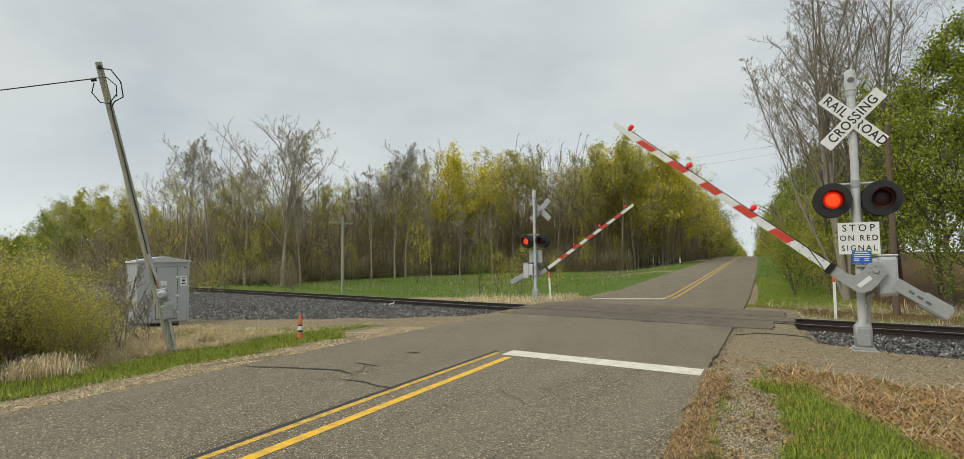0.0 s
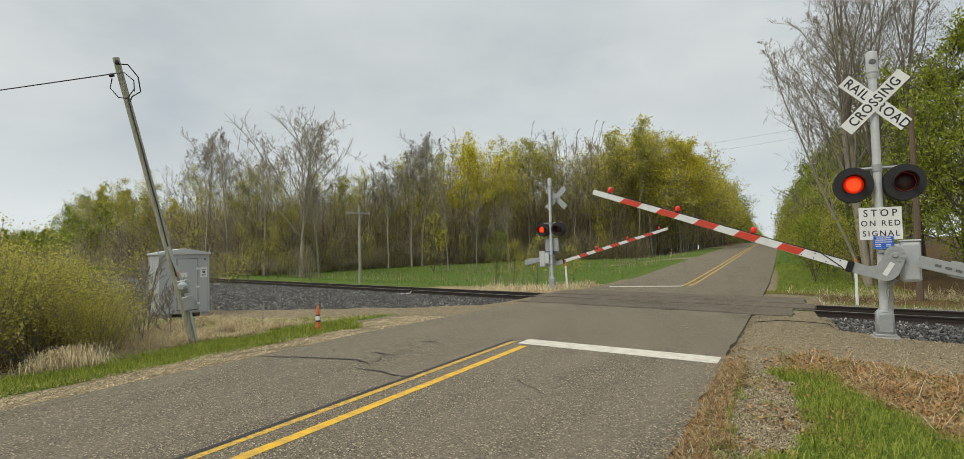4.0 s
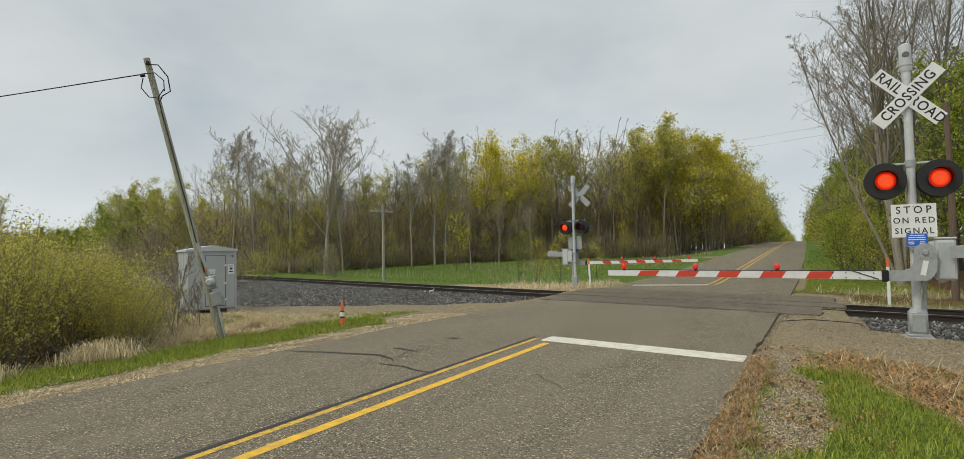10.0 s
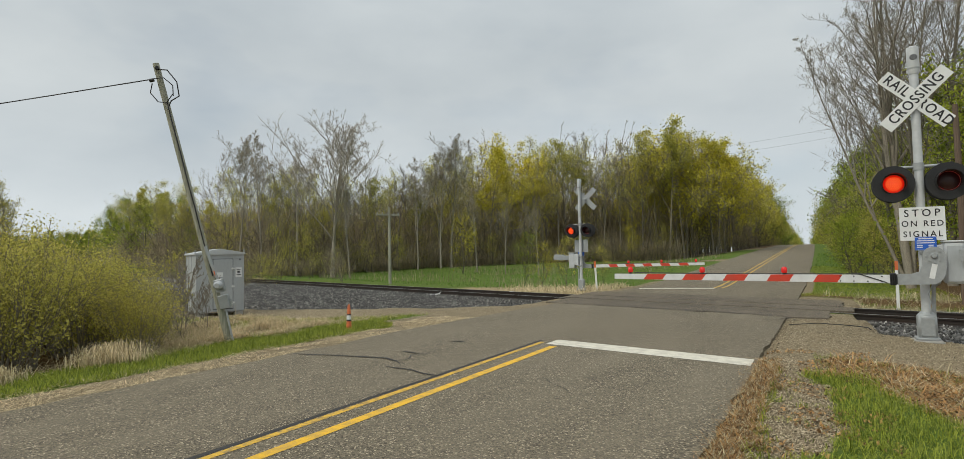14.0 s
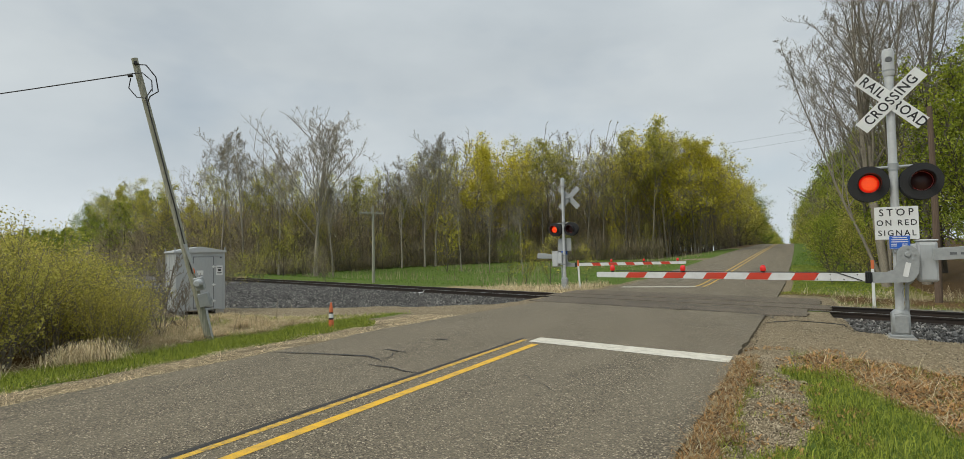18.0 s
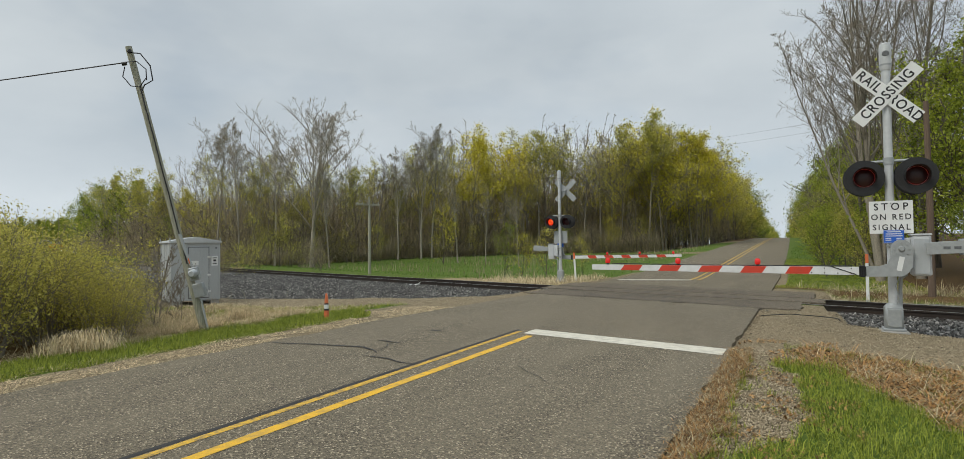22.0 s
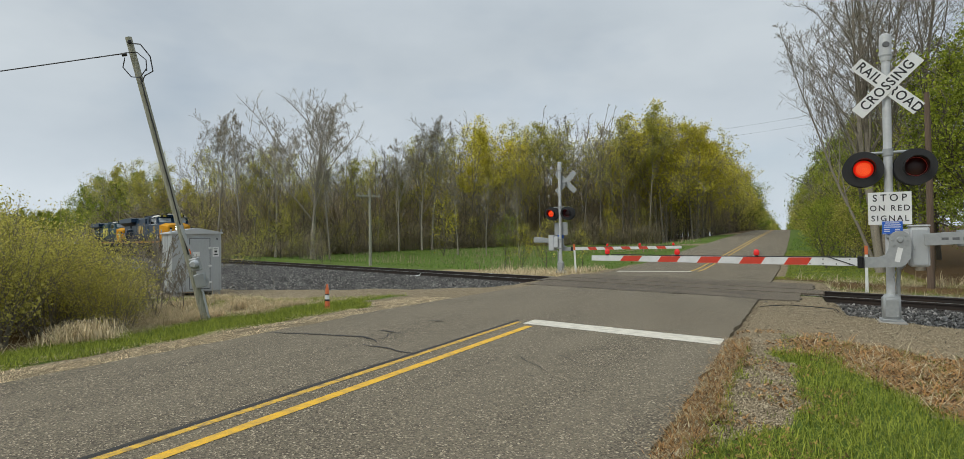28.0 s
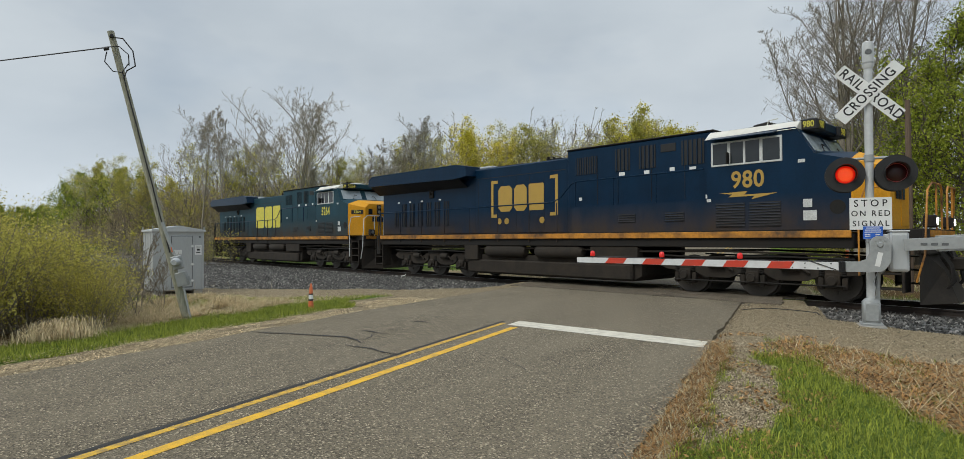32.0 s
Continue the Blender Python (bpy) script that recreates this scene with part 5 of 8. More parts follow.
c = np.concatenate([scatter(30000, 3.2, 8.5, -5.5, 5.5, gravelly), scatter(22000, 3.3, 4.5, -6, -0.5, gravelly), scatter(20000, -8.5, -3.4, -8, 7, gravelly)])
v, f = stones(c, 0.003, 0.012)
stuff("gravel_stones", mesh_np("gravel_stones", v, f, PEBBLE), "loose brown and grey shoulder gravel")


def blades(roots, height, width, lean, curl=0.6, aim=None):
    """Bent grass blades of two joined pieces on the given roots."""
    n = len(roots)
    h = rs.uniform(*height, n)
    a, tilt = rs.uniform(0, 2 * math.pi, n), rs.uniform(*lean, n)
    if aim is not None:
        a = rs.normal(aim, 0.6, n)
    d = np.stack([np.cos(a), np.sin(a), np.zeros(n)], 1)
    s = np.stack([-np.sin(a), np.cos(a), np.zeros(n)], 1) * (rs.uniform(*width, n) / 2)[:, None]
    up = np.array([0, 0, 1.0])
    mid = roots + (d * np.sin(tilt)[:, None] + up * np.cos(tilt)[:, None]) * (h * 0.55)[:, None]
    t2 = tilt + curl * rs.uniform(0.4, 1.4, n)
    tip = mid + (d * np.sin(t2)[:, None] + up * np.cos(t2)[:, None]) * (h * 0.45)[:, None]
    v = np.stack([roots - s, roots + s, mid - s * 0.8, mid + s * 0.8, tip], 1).reshape(-1, 3)
    f = np.array([(0, 1, 3), (0, 3, 2), (2, 3, 4)])
    return v, (f[None] + 5 * np.arange(n)[:, None, None]).reshape(-1, 3)


def kind_test(which, low, scale=1.6):
    def test(a, b):
        g, s, e = cover_at(a, b)
        val = {"grass": 1 - max(g, s, e), "straw": s * (1 - g), "earth": e * (1 - g)}[which]
        return val > low + 0.45 * noise.noise((a * scale, b * scale, 2))
    return test


pts = scatter(52000, 3.45, 7, -7.5, -0.8, kind_test("grass", 0.35, 3.0))
v, f = blades(pts, (0.03, 0.16), (0.003, 0.008), (0.1, 1.3), 0.8)
stuff("verge_grass", mesh_np("verge_grass", v, f, BLADE_GREEN), "short fresh green grass on the verge")
pts = scatter(2600, 3.4, 4.3, -6, -1.2, lambda a, b: noise.noise((a * 3.1, b * 2.3, 31)) > 0.12)
v, f = blades(pts, (0.02, 0.08), (0.003, 0.006), (0.2, 1.2), 0.6)
stuff("verge_grass", mesh_np("verge_grass", v, f, BLADE_GREEN), "sparse grass in the gravel")
pts = scatter(60000, -6.4, -3.9, -9.5, 2.2, kind_test("grass", 0.45, 1.1))
v, f = blades(pts, (0.03, 0.13), (0.005, 0.01), (0.1, 1.0))
stuff("verge_grass", mesh_np("verge_grass", v, f, BLADE_GREEN), "fresh green grass along the road edge")
pts = scatter(16000, -13, -5.0, -7, 5, kind_test("straw", 0.3, 0.9))
v, f = blades(pts, (0.08, 0.28), (0.005, 0.011), (1.0, 1.55), 0.3)
stuff("dry_grass", mesh_np("dry_grass", v, f, BLADE_STRAW), "dead straw-coloured grass")
pts = scatter(26000, -13, -5.0, -4, 4.5, lambda a, b: cover_at(a, b)[0] < 0.4 and b > -2 and noise.noise((a * 0.9, b * 1.1, 21)) > -0.3)
v, f = blades(pts, (0.04, 0.14), (0.006, 0.012), (0.1, 1.0))
stuff("verge_grass", mesh_np("verge_grass", v, f, BLADE_GREEN), "green grass growing through the straw")
pts = scatter(16000, 3.3, 9, -5, 0.3, kind_test("straw", 0.35))
pts[:, 2] += 0.012
v, f = blades(pts, (0.08, 0.34), (0.004, 0.009), (0.9, 1.5), 0.4)
half = len(pts) * 9 // 20
stuff("dry_grass", mesh_np("dry_grass", v[:half * 5], f[:half * 3], BLADE_STRAW), "flattened dry straw by the gravel")
stuff("dry_grass", mesh_np("dry_grass", v[half * 5:], f[half * 3:] - half * 5, BLADE_RUST), "flattened brown dead grass by the gravel")
pts = scatter(60000, 3.1, 3.95, -8, 0.3, kind_test("earth", 0.3, 4.0))
pts[:, 2] += rs.uniform(0.0, 0.04, len(pts))
half = len(pts) * 2 // 3
for chosen, mat in ((pts[:half], BLADE_RUST), (pts[half:], BLADE_STRAW)):
    v, f = blades(chosen, (0.03, 0.12), (0.003, 0.008), (0.8, 1.55), 0.4)
    stuff("leaf_litter", mesh_np("leaf_litter", v, f, mat), "rust-brown dead grass and leaves at the road edge")
pts = np.concatenate([scatter(3500, 3.3, 4.6, -6, 0.6, lambda a, b: noise.noise((a * 1.6, b * 1.6, 8)) > 0.0), scatter(30000, 3.9, 8, -4.5, 0.3, kind_test("straw", 0.3, 2.5))])
pts[:, 2] += 0.012
v, f = blades(pts, (0.02, 0.06), (0.008, 0.03), (0.6, 1.5), 0.8)
stuff("leaf_litter", mesh_np("leaf_litter", v, f, BLADE_RUST), "scattered dead brown leaves")
pts = scatter(9000, 3.9, 7, -3.6, 0.2, lambda a, b: cover_at(a, b)[1] > 0.4 and noise.noise((a * 2.3, b * 2.3, 17)) > 0.05)
v, f = blades(pts, (0.03, 0.11), (0.003, 0.007), (0.2, 1.2), 0.6)
stuff("verge_grass", mesh_np("verge_grass", v, f, BLADE_GREEN), "yellow-green grass tufts in the straw")
pts = np.concatenate([scatter(4000, -10, -3.9, 12.5, 19, kind_test("straw", 0.4, 0.7)), scatter(2600, 3.9, 16, 8.5, 17, kind_test("straw", 0.3, 0.7))])
v, f = blades(pts, (0.12, 0.5), (0.010, 0.02), (0.2, 1.2), 0.6)
stuff("dry_grass", mesh_np("dry_grass", v, f, BLADE_STRAW), "tall dead grass beyond the track")
pts = np.concatenate([scatter(30000, -45, -4, 13, 55, lambda a, b: track_off(a, b) > 4 and cover_at(a, b)[0] < 0.4), scatter(4000, 3.4, 9, 34, 60, lambda a, b: cover_at(a, b)[0] < 0.4)])
v, f = blades(pts, (0.05, 0.16), (0.02, 0.04), (0.2, 1.2))
stuff("field_grass", mesh_np("field_grass", v, f, FIELD_GREEN), "bright green spring grass in the field")

pts = scatter(16000, -4.75, -3.45, -9.5, 3, lambda a, b: noise.noise((a * 2.5, b * 1.2, 27)) > -0.25)
pts[:, 2] += 0.01
v, f = blades(pts, (0.03, 0.12), (0.003, 0.008), (1.15, 1.55), 0.2)
stuff("dry_grass", mesh_np("dry_grass", v, f, BLADE_STRAW), "dry straw bits strewn on the gravel shoulder")
pts = scatter(36000, -10.5, -4.7, -3.4, 1.4, lambda a, b: cover_at(a, b)[0] < 0.5 and cover_at(a, b)[1] > 0.25 and noise.noise((a * 1.1, b * 1.1, 33)) > 0.08)
pts[:, 2] += 0.03
v, f = blades(pts, (0.2, 0.55), (0.005, 0.011), (0.85, 1.5), 0.6, -0.5)
stuff("dry_grass", mesh_np("dry_grass", v, f, BLADE_STRAW), "bright dead grass laid flat in swathes")
pts = scatter(30000, 3.3, 8, 13.5, 36, lambda a, b: cover_at(a, b)[0] < 0.4)
v, f = blades(pts, (0.03, 0.11), (0.007, 0.014), (0.2, 1.2))
stuff("verge_grass", mesh_np("verge_grass", v, f, BLADE_GREEN), "short green grass beside the far road")
pts = scatter(16000, 4.8, 19, 5.0, 14.0, lambda a, b: 2.6 < track_off(a, b) < 9 and noise.noise((a * 0.6, b * 0.8, 51)) > -0.3)
v, f = blades(pts, (0.12, 0.42), (0.006, 0.014), (0.3, 1.45), 0.6)
stuff("dry_grass", mesh_np("dry_grass", v, f, BLADE_STRAW), "matted dead grass between the track and the thicket")
pts = scatter(12000, 4.8, 19, 5.0, 14.0, lambda a, b: 3.4 < track_off(a, b) < 9 and noise.noise((a * 0.6, b * 0.8, 53)) > 0.0)
v, f = blades(pts, (0.06, 0.2), (0.006, 0.012), (0.2, 1.2), 0.5)
stuff("verge_grass", mesh_np("verge_grass", v, f, BLADE_GREEN), "green grass tufts below the thicket")
# clumps of long dead grass hanging over the ditch
for n, (x, y, h, label) in enumerate(((-5.85, -4.45, 0.42, "arching clump of dead straw-coloured grass"), (-6.3, -3.2, 0.32, "clump of dead straw-coloured grass"), (-6.9, -1.4, 0.4, "clump of dead grass at the pole's foot"), (-6.2, -0.9, 0.3, "clump of dead straw-coloured grass"), (-5.8, -6.2, 0.3, "clump of dead straw-coloured grass"), (-7.8, 0.2, 0.45, "clump of dead straw-coloured grass"), (-8.8, 1.2, 0.45, "clump of dead straw-coloured grass"))):
    r = rs.normal(0, 0.2, (900, 2))
    roots = np.stack([x + r[:, 0], y + r[:, 1], Z_OF(x + r[:, 0], y + r[:, 1])], 1)
    h, flat_lean = (h, (0.25, 1.0)) if n in (0, 4) else (h * 0.6, (0.8, 1.45))
    v, f = blades(roots, (h * 0.8, h * 1.9), (0.004, 0.010), flat_lean, 1.7 if n in (0, 4) else 0.5, -0.7 + 0.5 * math.sin(n * 2.1))
    ob = tagged(new("grass_clump", mesh_np("grass_clump", v, f, BLADE_STRAW)), label, "grass clump", "clumps of dead grass")
# thin dry stalks in front of the cabinet
pts = np.stack([rs.uniform(-11, -5.8, 90), rs.uniform(-2.5, 2.0, 90)], 1)
pts = np.column_stack([pts, Z_OF(pts[:, 0], pts[:, 1])])
v, f = blades(pts, (0.3, 0.85), (0.005, 0.009), (0.0, 0.6), 0.6)
stuff("dry_stalks", mesh_np("dry_stalks", v, f, TWIG_BROWN), "thin dry weed stalks")


# ---- trees ----
def rand_dir(rng):
    return Vector((rng.gauss(0, 1), rng.gauss(0, 1), rng.gauss(0, 1))).normalized()


class Tree:
    """A branching skeleton: tapered trunk, limbs and twigs, and places for leaves."""

    def __init__(self, seed, height, r0, fork=0.35, limbs=16, rise=0.7, spread=0.42, twigs=7, depth=3, lean=(0, 0), wobble=0.05, leader=1.0, reach=0.4, flat=False, dome=0.0):
        self.flat, self.dome = flat, dome
        self.rng, self.bars, self.tips = random.Random(seed), [], []
        self.rise, self.twigs, self.depth, self.wob = rise, twigs, depth, wobble
        rng = self.rng
        p, d, n = Vector((0, 0, -0.25)), Vector((lean[0], lean[1], 1)).normalized(), 9
        pts, rad = [p.copy()], [r0 * 1.35]
        for k in range(n):
            d = (d + rand_dir(rng) * wobble + Vector((0, 0, 0.04))).normalized()
            p = p + d * (height * leader / n)
            pts.append(p.copy())
            rad.append(max(r0 * (1 - 0.9 * (k + 1) / n), 0.012))
        self.bars.append((pts, rad, 8))
        for k in range(limbs):
            q = fork + (0.97 - fork) * (k + rng.random()) / limbs
            i = min(int(q * n), n - 1)
            s = pts[i].lerp(pts[i + 1], q * n - i)
            a = rng.uniform(0, 2 * math.pi)
            out = Vector((math.cos(a), math.sin(a), 0))
            length = height * reach * (1.05 - 0.75 * (q - fork) / (1 - fork)) * rng.uniform(0.65, 1.15)
            dd = (out * spread + Vector((0, 0, rise)) + rand_dir(rng) * 0.15).normalized()
            if dome:
                # ascending limbs that end in one rounded crown
                sp = math.sqrt(rng.uniform(0.05, 1.0))
                dd = (out * spread * sp + Vector((0, 0, 1)) + rand_dir(rng) * 0.08).normalized()
                top = height * (1 - dome * sp * sp) * rng.uniform(0.9, 1.0)
                length = min(max((top - s.z) / dd.z, height * 0.1), height * reach)
            self.branch(s, dd, length, r0 * (1 - 0.85 * q) * 0.55, 1)

    def branch(self, p, d, length, r, level):
        rng = self.rng
        n = 5 if level == 1 else (2 if level == 2 else 1) if self.flat else 3
        pts, rad = [p.copy()], [max(r, 0.006)]
        for k in range(n):
            d = (d + rand_dir(rng) * (0.16 + 0.03 * level) + Vector((0, 0, (0.03 if self.dome else 0.07) * self.rise))).normalized()
            p = p + d * (length / n)
            pts.append(p.copy())
            rad.append(max(r * (1 - 0.85 * (k + 1) / n), 0.004))
        self.bars.append((pts, rad, (4 if self.flat else 5) if level == 1 else 2 if self.flat else 3))
        if level >= self.depth:
            self.tips.extend(pts[1:])
            return
        count = self.twigs if level == 1 else max(3, self.twigs - 2) if level == 2 else 3
        for k in range(count):
            q = 0.22 + 0.78 * (k + rng.random()) / count
            i = min(int(q * n), n - 1)
            s = pts[i].lerp(pts[i + 1], q * n - i)
            along = (pts[i + 1] - pts[i]).normalized()
            dd = (along * (0.5 if self.dome else 0.75) + rand_dir(rng) * 0.66 + Vector((0, 0, 0.12 * self.rise))).normalized()
            self.branch(s, dd, length * rng.uniform(0.28, 0.5) * (1.1 - 0.4 * q), r * 0.42, level + 1)
        self.tips.append(pts[-1])

    def wood(self, least=0.0):
        """Corners and faces of all bars; twigs are never thinner than least."""
        V, F, k = [], [], 0
        for pts, rad, n in self.bars:
            P = np.array(pts)
            T = np.gradient(P, axis=0)
            T /= np.linalg.norm(T, axis=1, keepdims=True) + 1e-9
            ref = np.array([0.3, 0.9, 0.1]) if abs(T[0, 2]) > 0.5 else np.array([0.05, 0.1, 1.0])
            S = np.cross(T, ref)
            S /= np.linalg.norm(S, axis=1, keepdims=True) + 1e-9
            U = np.cross(T, S)
            a = 2 * math.pi * np.arange(n) / n
            R = np.maximum(np.array(rad), least)[:, None, None]
            V.append((P[:, None] + R * (S[:, None] * np.cos(a)[None, :, None] + U[:, None] * np.sin(a)[None, :, None])).reshape(-1, 3))
            m = len(P)
            i, j = np.meshgrid(np.arange(m - 1), np.arange(n), indexing="ij")
            if n == 2:
                i, j = np.arange(m - 1)[:, None], np.zeros((1, 1), int)
            j2 = (j + 1) % n
            F.append((k + np.stack([i * n + j, i * n + j2, (i + 1) * n + j2, (i + 1) * n + j], -1)).reshape(-1, 4))
            k += m * n
        return np.concatenate(V), np.concatenate(F)

    def leaves(self, count, size, blur, seed=1, low=0.0):
        q = np.random.RandomState(seed)
        T = np.array([t for t in self.tips])
        if low:
            T = T[T[:, 2] > low]
        c = T[q.randint(0, len(T), count)] + q.normal(0, blur, (count, 3))
        a, b = q.normal(0, 1, (count, 3)), q.normal(0, 1, (count, 3))
        a /= np.linalg.norm(a, axis=1, keepdims=True)
        b -= a * (a * b).sum(1, keepdims=True)
        b /= np.linalg.norm(b, axis=1, keepdims=True)
        s = q.uniform(*size, (count, 1))
        a, b = a * s, b * s * 0.55
        V = np.stack([c - a, c + b, c + a, c - b], 1).reshape(-1, 3)
        return V, (np.arange(4)[None] + 4 * np.arange(count)[:, None])


def tree_meshes(tree, bark, leaf, count, size, blur, least, seed=1, low=0.0):
    v, f = tree.wood(least)
    trunk = mesh_np("trunk", v, f, bark, True)
    crown = None
    if count:
        v, f = tree.leaves(count, size, blur, seed, low)
        crown = mesh_np("crown", v, f, leaf)
    return trunk, crown


def plant(protos, x, y, scale, turn, label, group, z=None, category="tree", name="tree"):
    trunk, crown = protos
    t = thing(name, Matrix.Translation((x, y, ground_z(x, y) if z is None else z)) @ Matrix.Rotation(turn, 4, "Z") @ Matrix.Diagonal((scale, scale, scale, 1)), label, category, group)
    for nm, me in (("trunk", trunk), ("crown", crown)):
        if me:
            ob = new(nm, me)
            ob.parent = t
    return t


EYE = Vector((4.1, -9.78, 1.5))


def polar(az, dist):
    a = radians(az)
    return EYE.x - dist * math.sin(a), EYE.y + dist * math.cos(a)


rt = random.Random(77)
FLAT = {"flat": True}
W_BARE = [tree_meshes(Tree(s, 15, 0.12, 0.4, 15, 0.8, 1.1, 7, 4, reach=0.5, wobble=0.06, dome=0.3, **FLAT), BARK_GREY, LEAF_BUD, 1200, (0.02, 0.05), 0.15, 0.016, s) for s in (1, 2, 3)]
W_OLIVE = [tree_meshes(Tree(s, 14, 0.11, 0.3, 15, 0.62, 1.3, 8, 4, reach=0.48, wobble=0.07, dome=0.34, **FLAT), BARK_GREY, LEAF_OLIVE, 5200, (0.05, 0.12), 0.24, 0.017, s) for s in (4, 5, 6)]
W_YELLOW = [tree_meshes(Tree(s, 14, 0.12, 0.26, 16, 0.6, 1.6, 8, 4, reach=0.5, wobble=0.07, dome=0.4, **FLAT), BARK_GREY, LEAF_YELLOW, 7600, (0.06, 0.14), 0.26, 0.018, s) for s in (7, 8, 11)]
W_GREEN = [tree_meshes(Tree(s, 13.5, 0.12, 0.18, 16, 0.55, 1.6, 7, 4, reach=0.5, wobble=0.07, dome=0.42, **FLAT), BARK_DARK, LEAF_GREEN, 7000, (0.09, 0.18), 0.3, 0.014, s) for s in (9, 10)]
W_POLE = [tree_meshes(Tree(s, 12.5, 0.07, 0.35, 10, 0.85, 0.35, 6, 3, reach=0.3, wobble=0.07, dome=0.15, **FLAT), BARK_PALE, LEAF_BUD, 160, (0.03, 0.06), 0.1, 0.012, s) for s in (12, 13)]
# the same kinds with fewer twigs, for the depth of the wood
B_BARE = [tree_meshes(Tree(s, 15, 0.12, 0.14, 11, 0.8, 1.1, 6, 3, reach=0.46, dome=0.25, **FLAT), BARK_GREY, LEAF_BUD, 500, (0.05, 0.10), 0.3, 0.022, s) for s in (14, 15)]
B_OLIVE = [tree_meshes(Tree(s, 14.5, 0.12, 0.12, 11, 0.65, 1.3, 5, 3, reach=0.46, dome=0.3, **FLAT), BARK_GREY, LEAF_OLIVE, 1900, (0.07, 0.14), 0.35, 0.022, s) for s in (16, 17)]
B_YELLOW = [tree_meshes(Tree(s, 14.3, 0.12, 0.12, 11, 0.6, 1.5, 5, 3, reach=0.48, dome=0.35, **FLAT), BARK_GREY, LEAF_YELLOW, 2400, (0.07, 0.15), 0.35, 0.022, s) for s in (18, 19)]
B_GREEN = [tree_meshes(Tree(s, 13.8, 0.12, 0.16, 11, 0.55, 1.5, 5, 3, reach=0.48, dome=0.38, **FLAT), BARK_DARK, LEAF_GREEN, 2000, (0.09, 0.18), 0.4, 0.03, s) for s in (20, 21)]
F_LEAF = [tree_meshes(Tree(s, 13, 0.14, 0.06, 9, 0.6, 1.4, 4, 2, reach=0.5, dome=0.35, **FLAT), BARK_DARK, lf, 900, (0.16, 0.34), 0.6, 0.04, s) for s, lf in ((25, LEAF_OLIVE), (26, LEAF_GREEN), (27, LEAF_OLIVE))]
U_BROWN = [tree_meshes(Tree(s, 5.5, 0.035, 0.03, 13, 0.7, 0.62, 6, 2, wobble=0.14, reach=0.5, **FLAT), BARK_DARK, lf, 350, (0.05, 0.11), 0.35, 0.014, s) for s, lf in ((22, LEAF_BUD), (23, LEAF_OLIVE), (24, LEAF_BUD))]
KINDS = {"bare": (W_BARE, "tall bare grey tree with fine twigs in the wood's edge"), "olive": (W_OLIVE, "tall tree with sparse olive spring leaves"), "yellow": (W_YELLOW, "maple with yellow-green spring leaves"), "green": (W_GREEN, "tree with fresh green leaves"), "pole": (W_POLE, "slender pale young tree with few twigs")}


DEEP = {"bare": B_BARE, "olive": B_OLIVE, "yellow": B_YELLOW, "green": B_GREEN, "pole": W_POLE}


def choose(mix):
    names, odds = zip(*mix)
    return rt.choices(names, odds)[0]


def joined(name, label, spots):
    """Many far trees of the wood as one: two meshes, wood and leaves, by kind."""
    groups = {}
    for proto, x, y, z, s, a in spots:
        for me in proto:
            if me:
                groups.setdefault(me.materials[0].name, []).append((me, x, y, z, s, a))
    holder = stuff(name, mesh_np(name, [(0, 0, -5), (0.1, 0, -5), (0, 0.1, -5)], [(0, 1, 2)], BARK_DARK), label)
    for mat, rows in groups.items():
        V, F, k = [], [], 0
        for me, x, y, z, s, a in rows:
            co = np.empty(len(me.vertices) * 3, np.float32)
            me.vertices.foreach_get("co", co)
            co = co.reshape(-1, 3) * s
            c, q = math.cos(a), math.sin(a)
            V.append(np.stack([co[:, 0] * c - co[:, 1] * q + x, co[:, 0] * q + co[:, 1] * c + y, co[:, 2] + z], 1))
            ix = np.empty(len(me.loops), np.int32)
            me.loops.foreach_get("vertex_index", ix)
            F.append(ix.reshape(-1, 4) + k)
            k += len(co)
        stuff("far_trees", mesh_np("far_trees", np.concatenate(V), np.concatenate(F), rows[0][0].materials[0]), label, holder)
    return holder


# the wood beyond the field: an edge of single trees, and depth behind it
EDGE_AZ = [75, 66, 62.8, 61.4, 58, 54.8, 52, 50, 42, 34, 26, 20, 16, 12.5, 10.5]
EDGE_D = [330, 330, 300, 140, 98, 80, 71, 67, 74, 80, 84, 84, 82, 82, 84]
MIX_AT = [(75, (("green", 5), ("olive", 4))), (55.5, (("bare", 5), ("olive", 4), ("pole", 2))), (43, (("bare", 4), ("olive", 4), ("pole", 2))), (32, (("olive", 4), ("yellow", 5), ("bare", 2), ("pole", 1))), (21, (("bare", 6), ("olive", 3), ("pole", 1))), (14.3, (("olive", 4), ("yellow", 6)))]


def mix_for(az):
    for a, mix in MIX_AT[::-1]:
        if az <= a:
            return mix
    return MIX_AT[0][1]


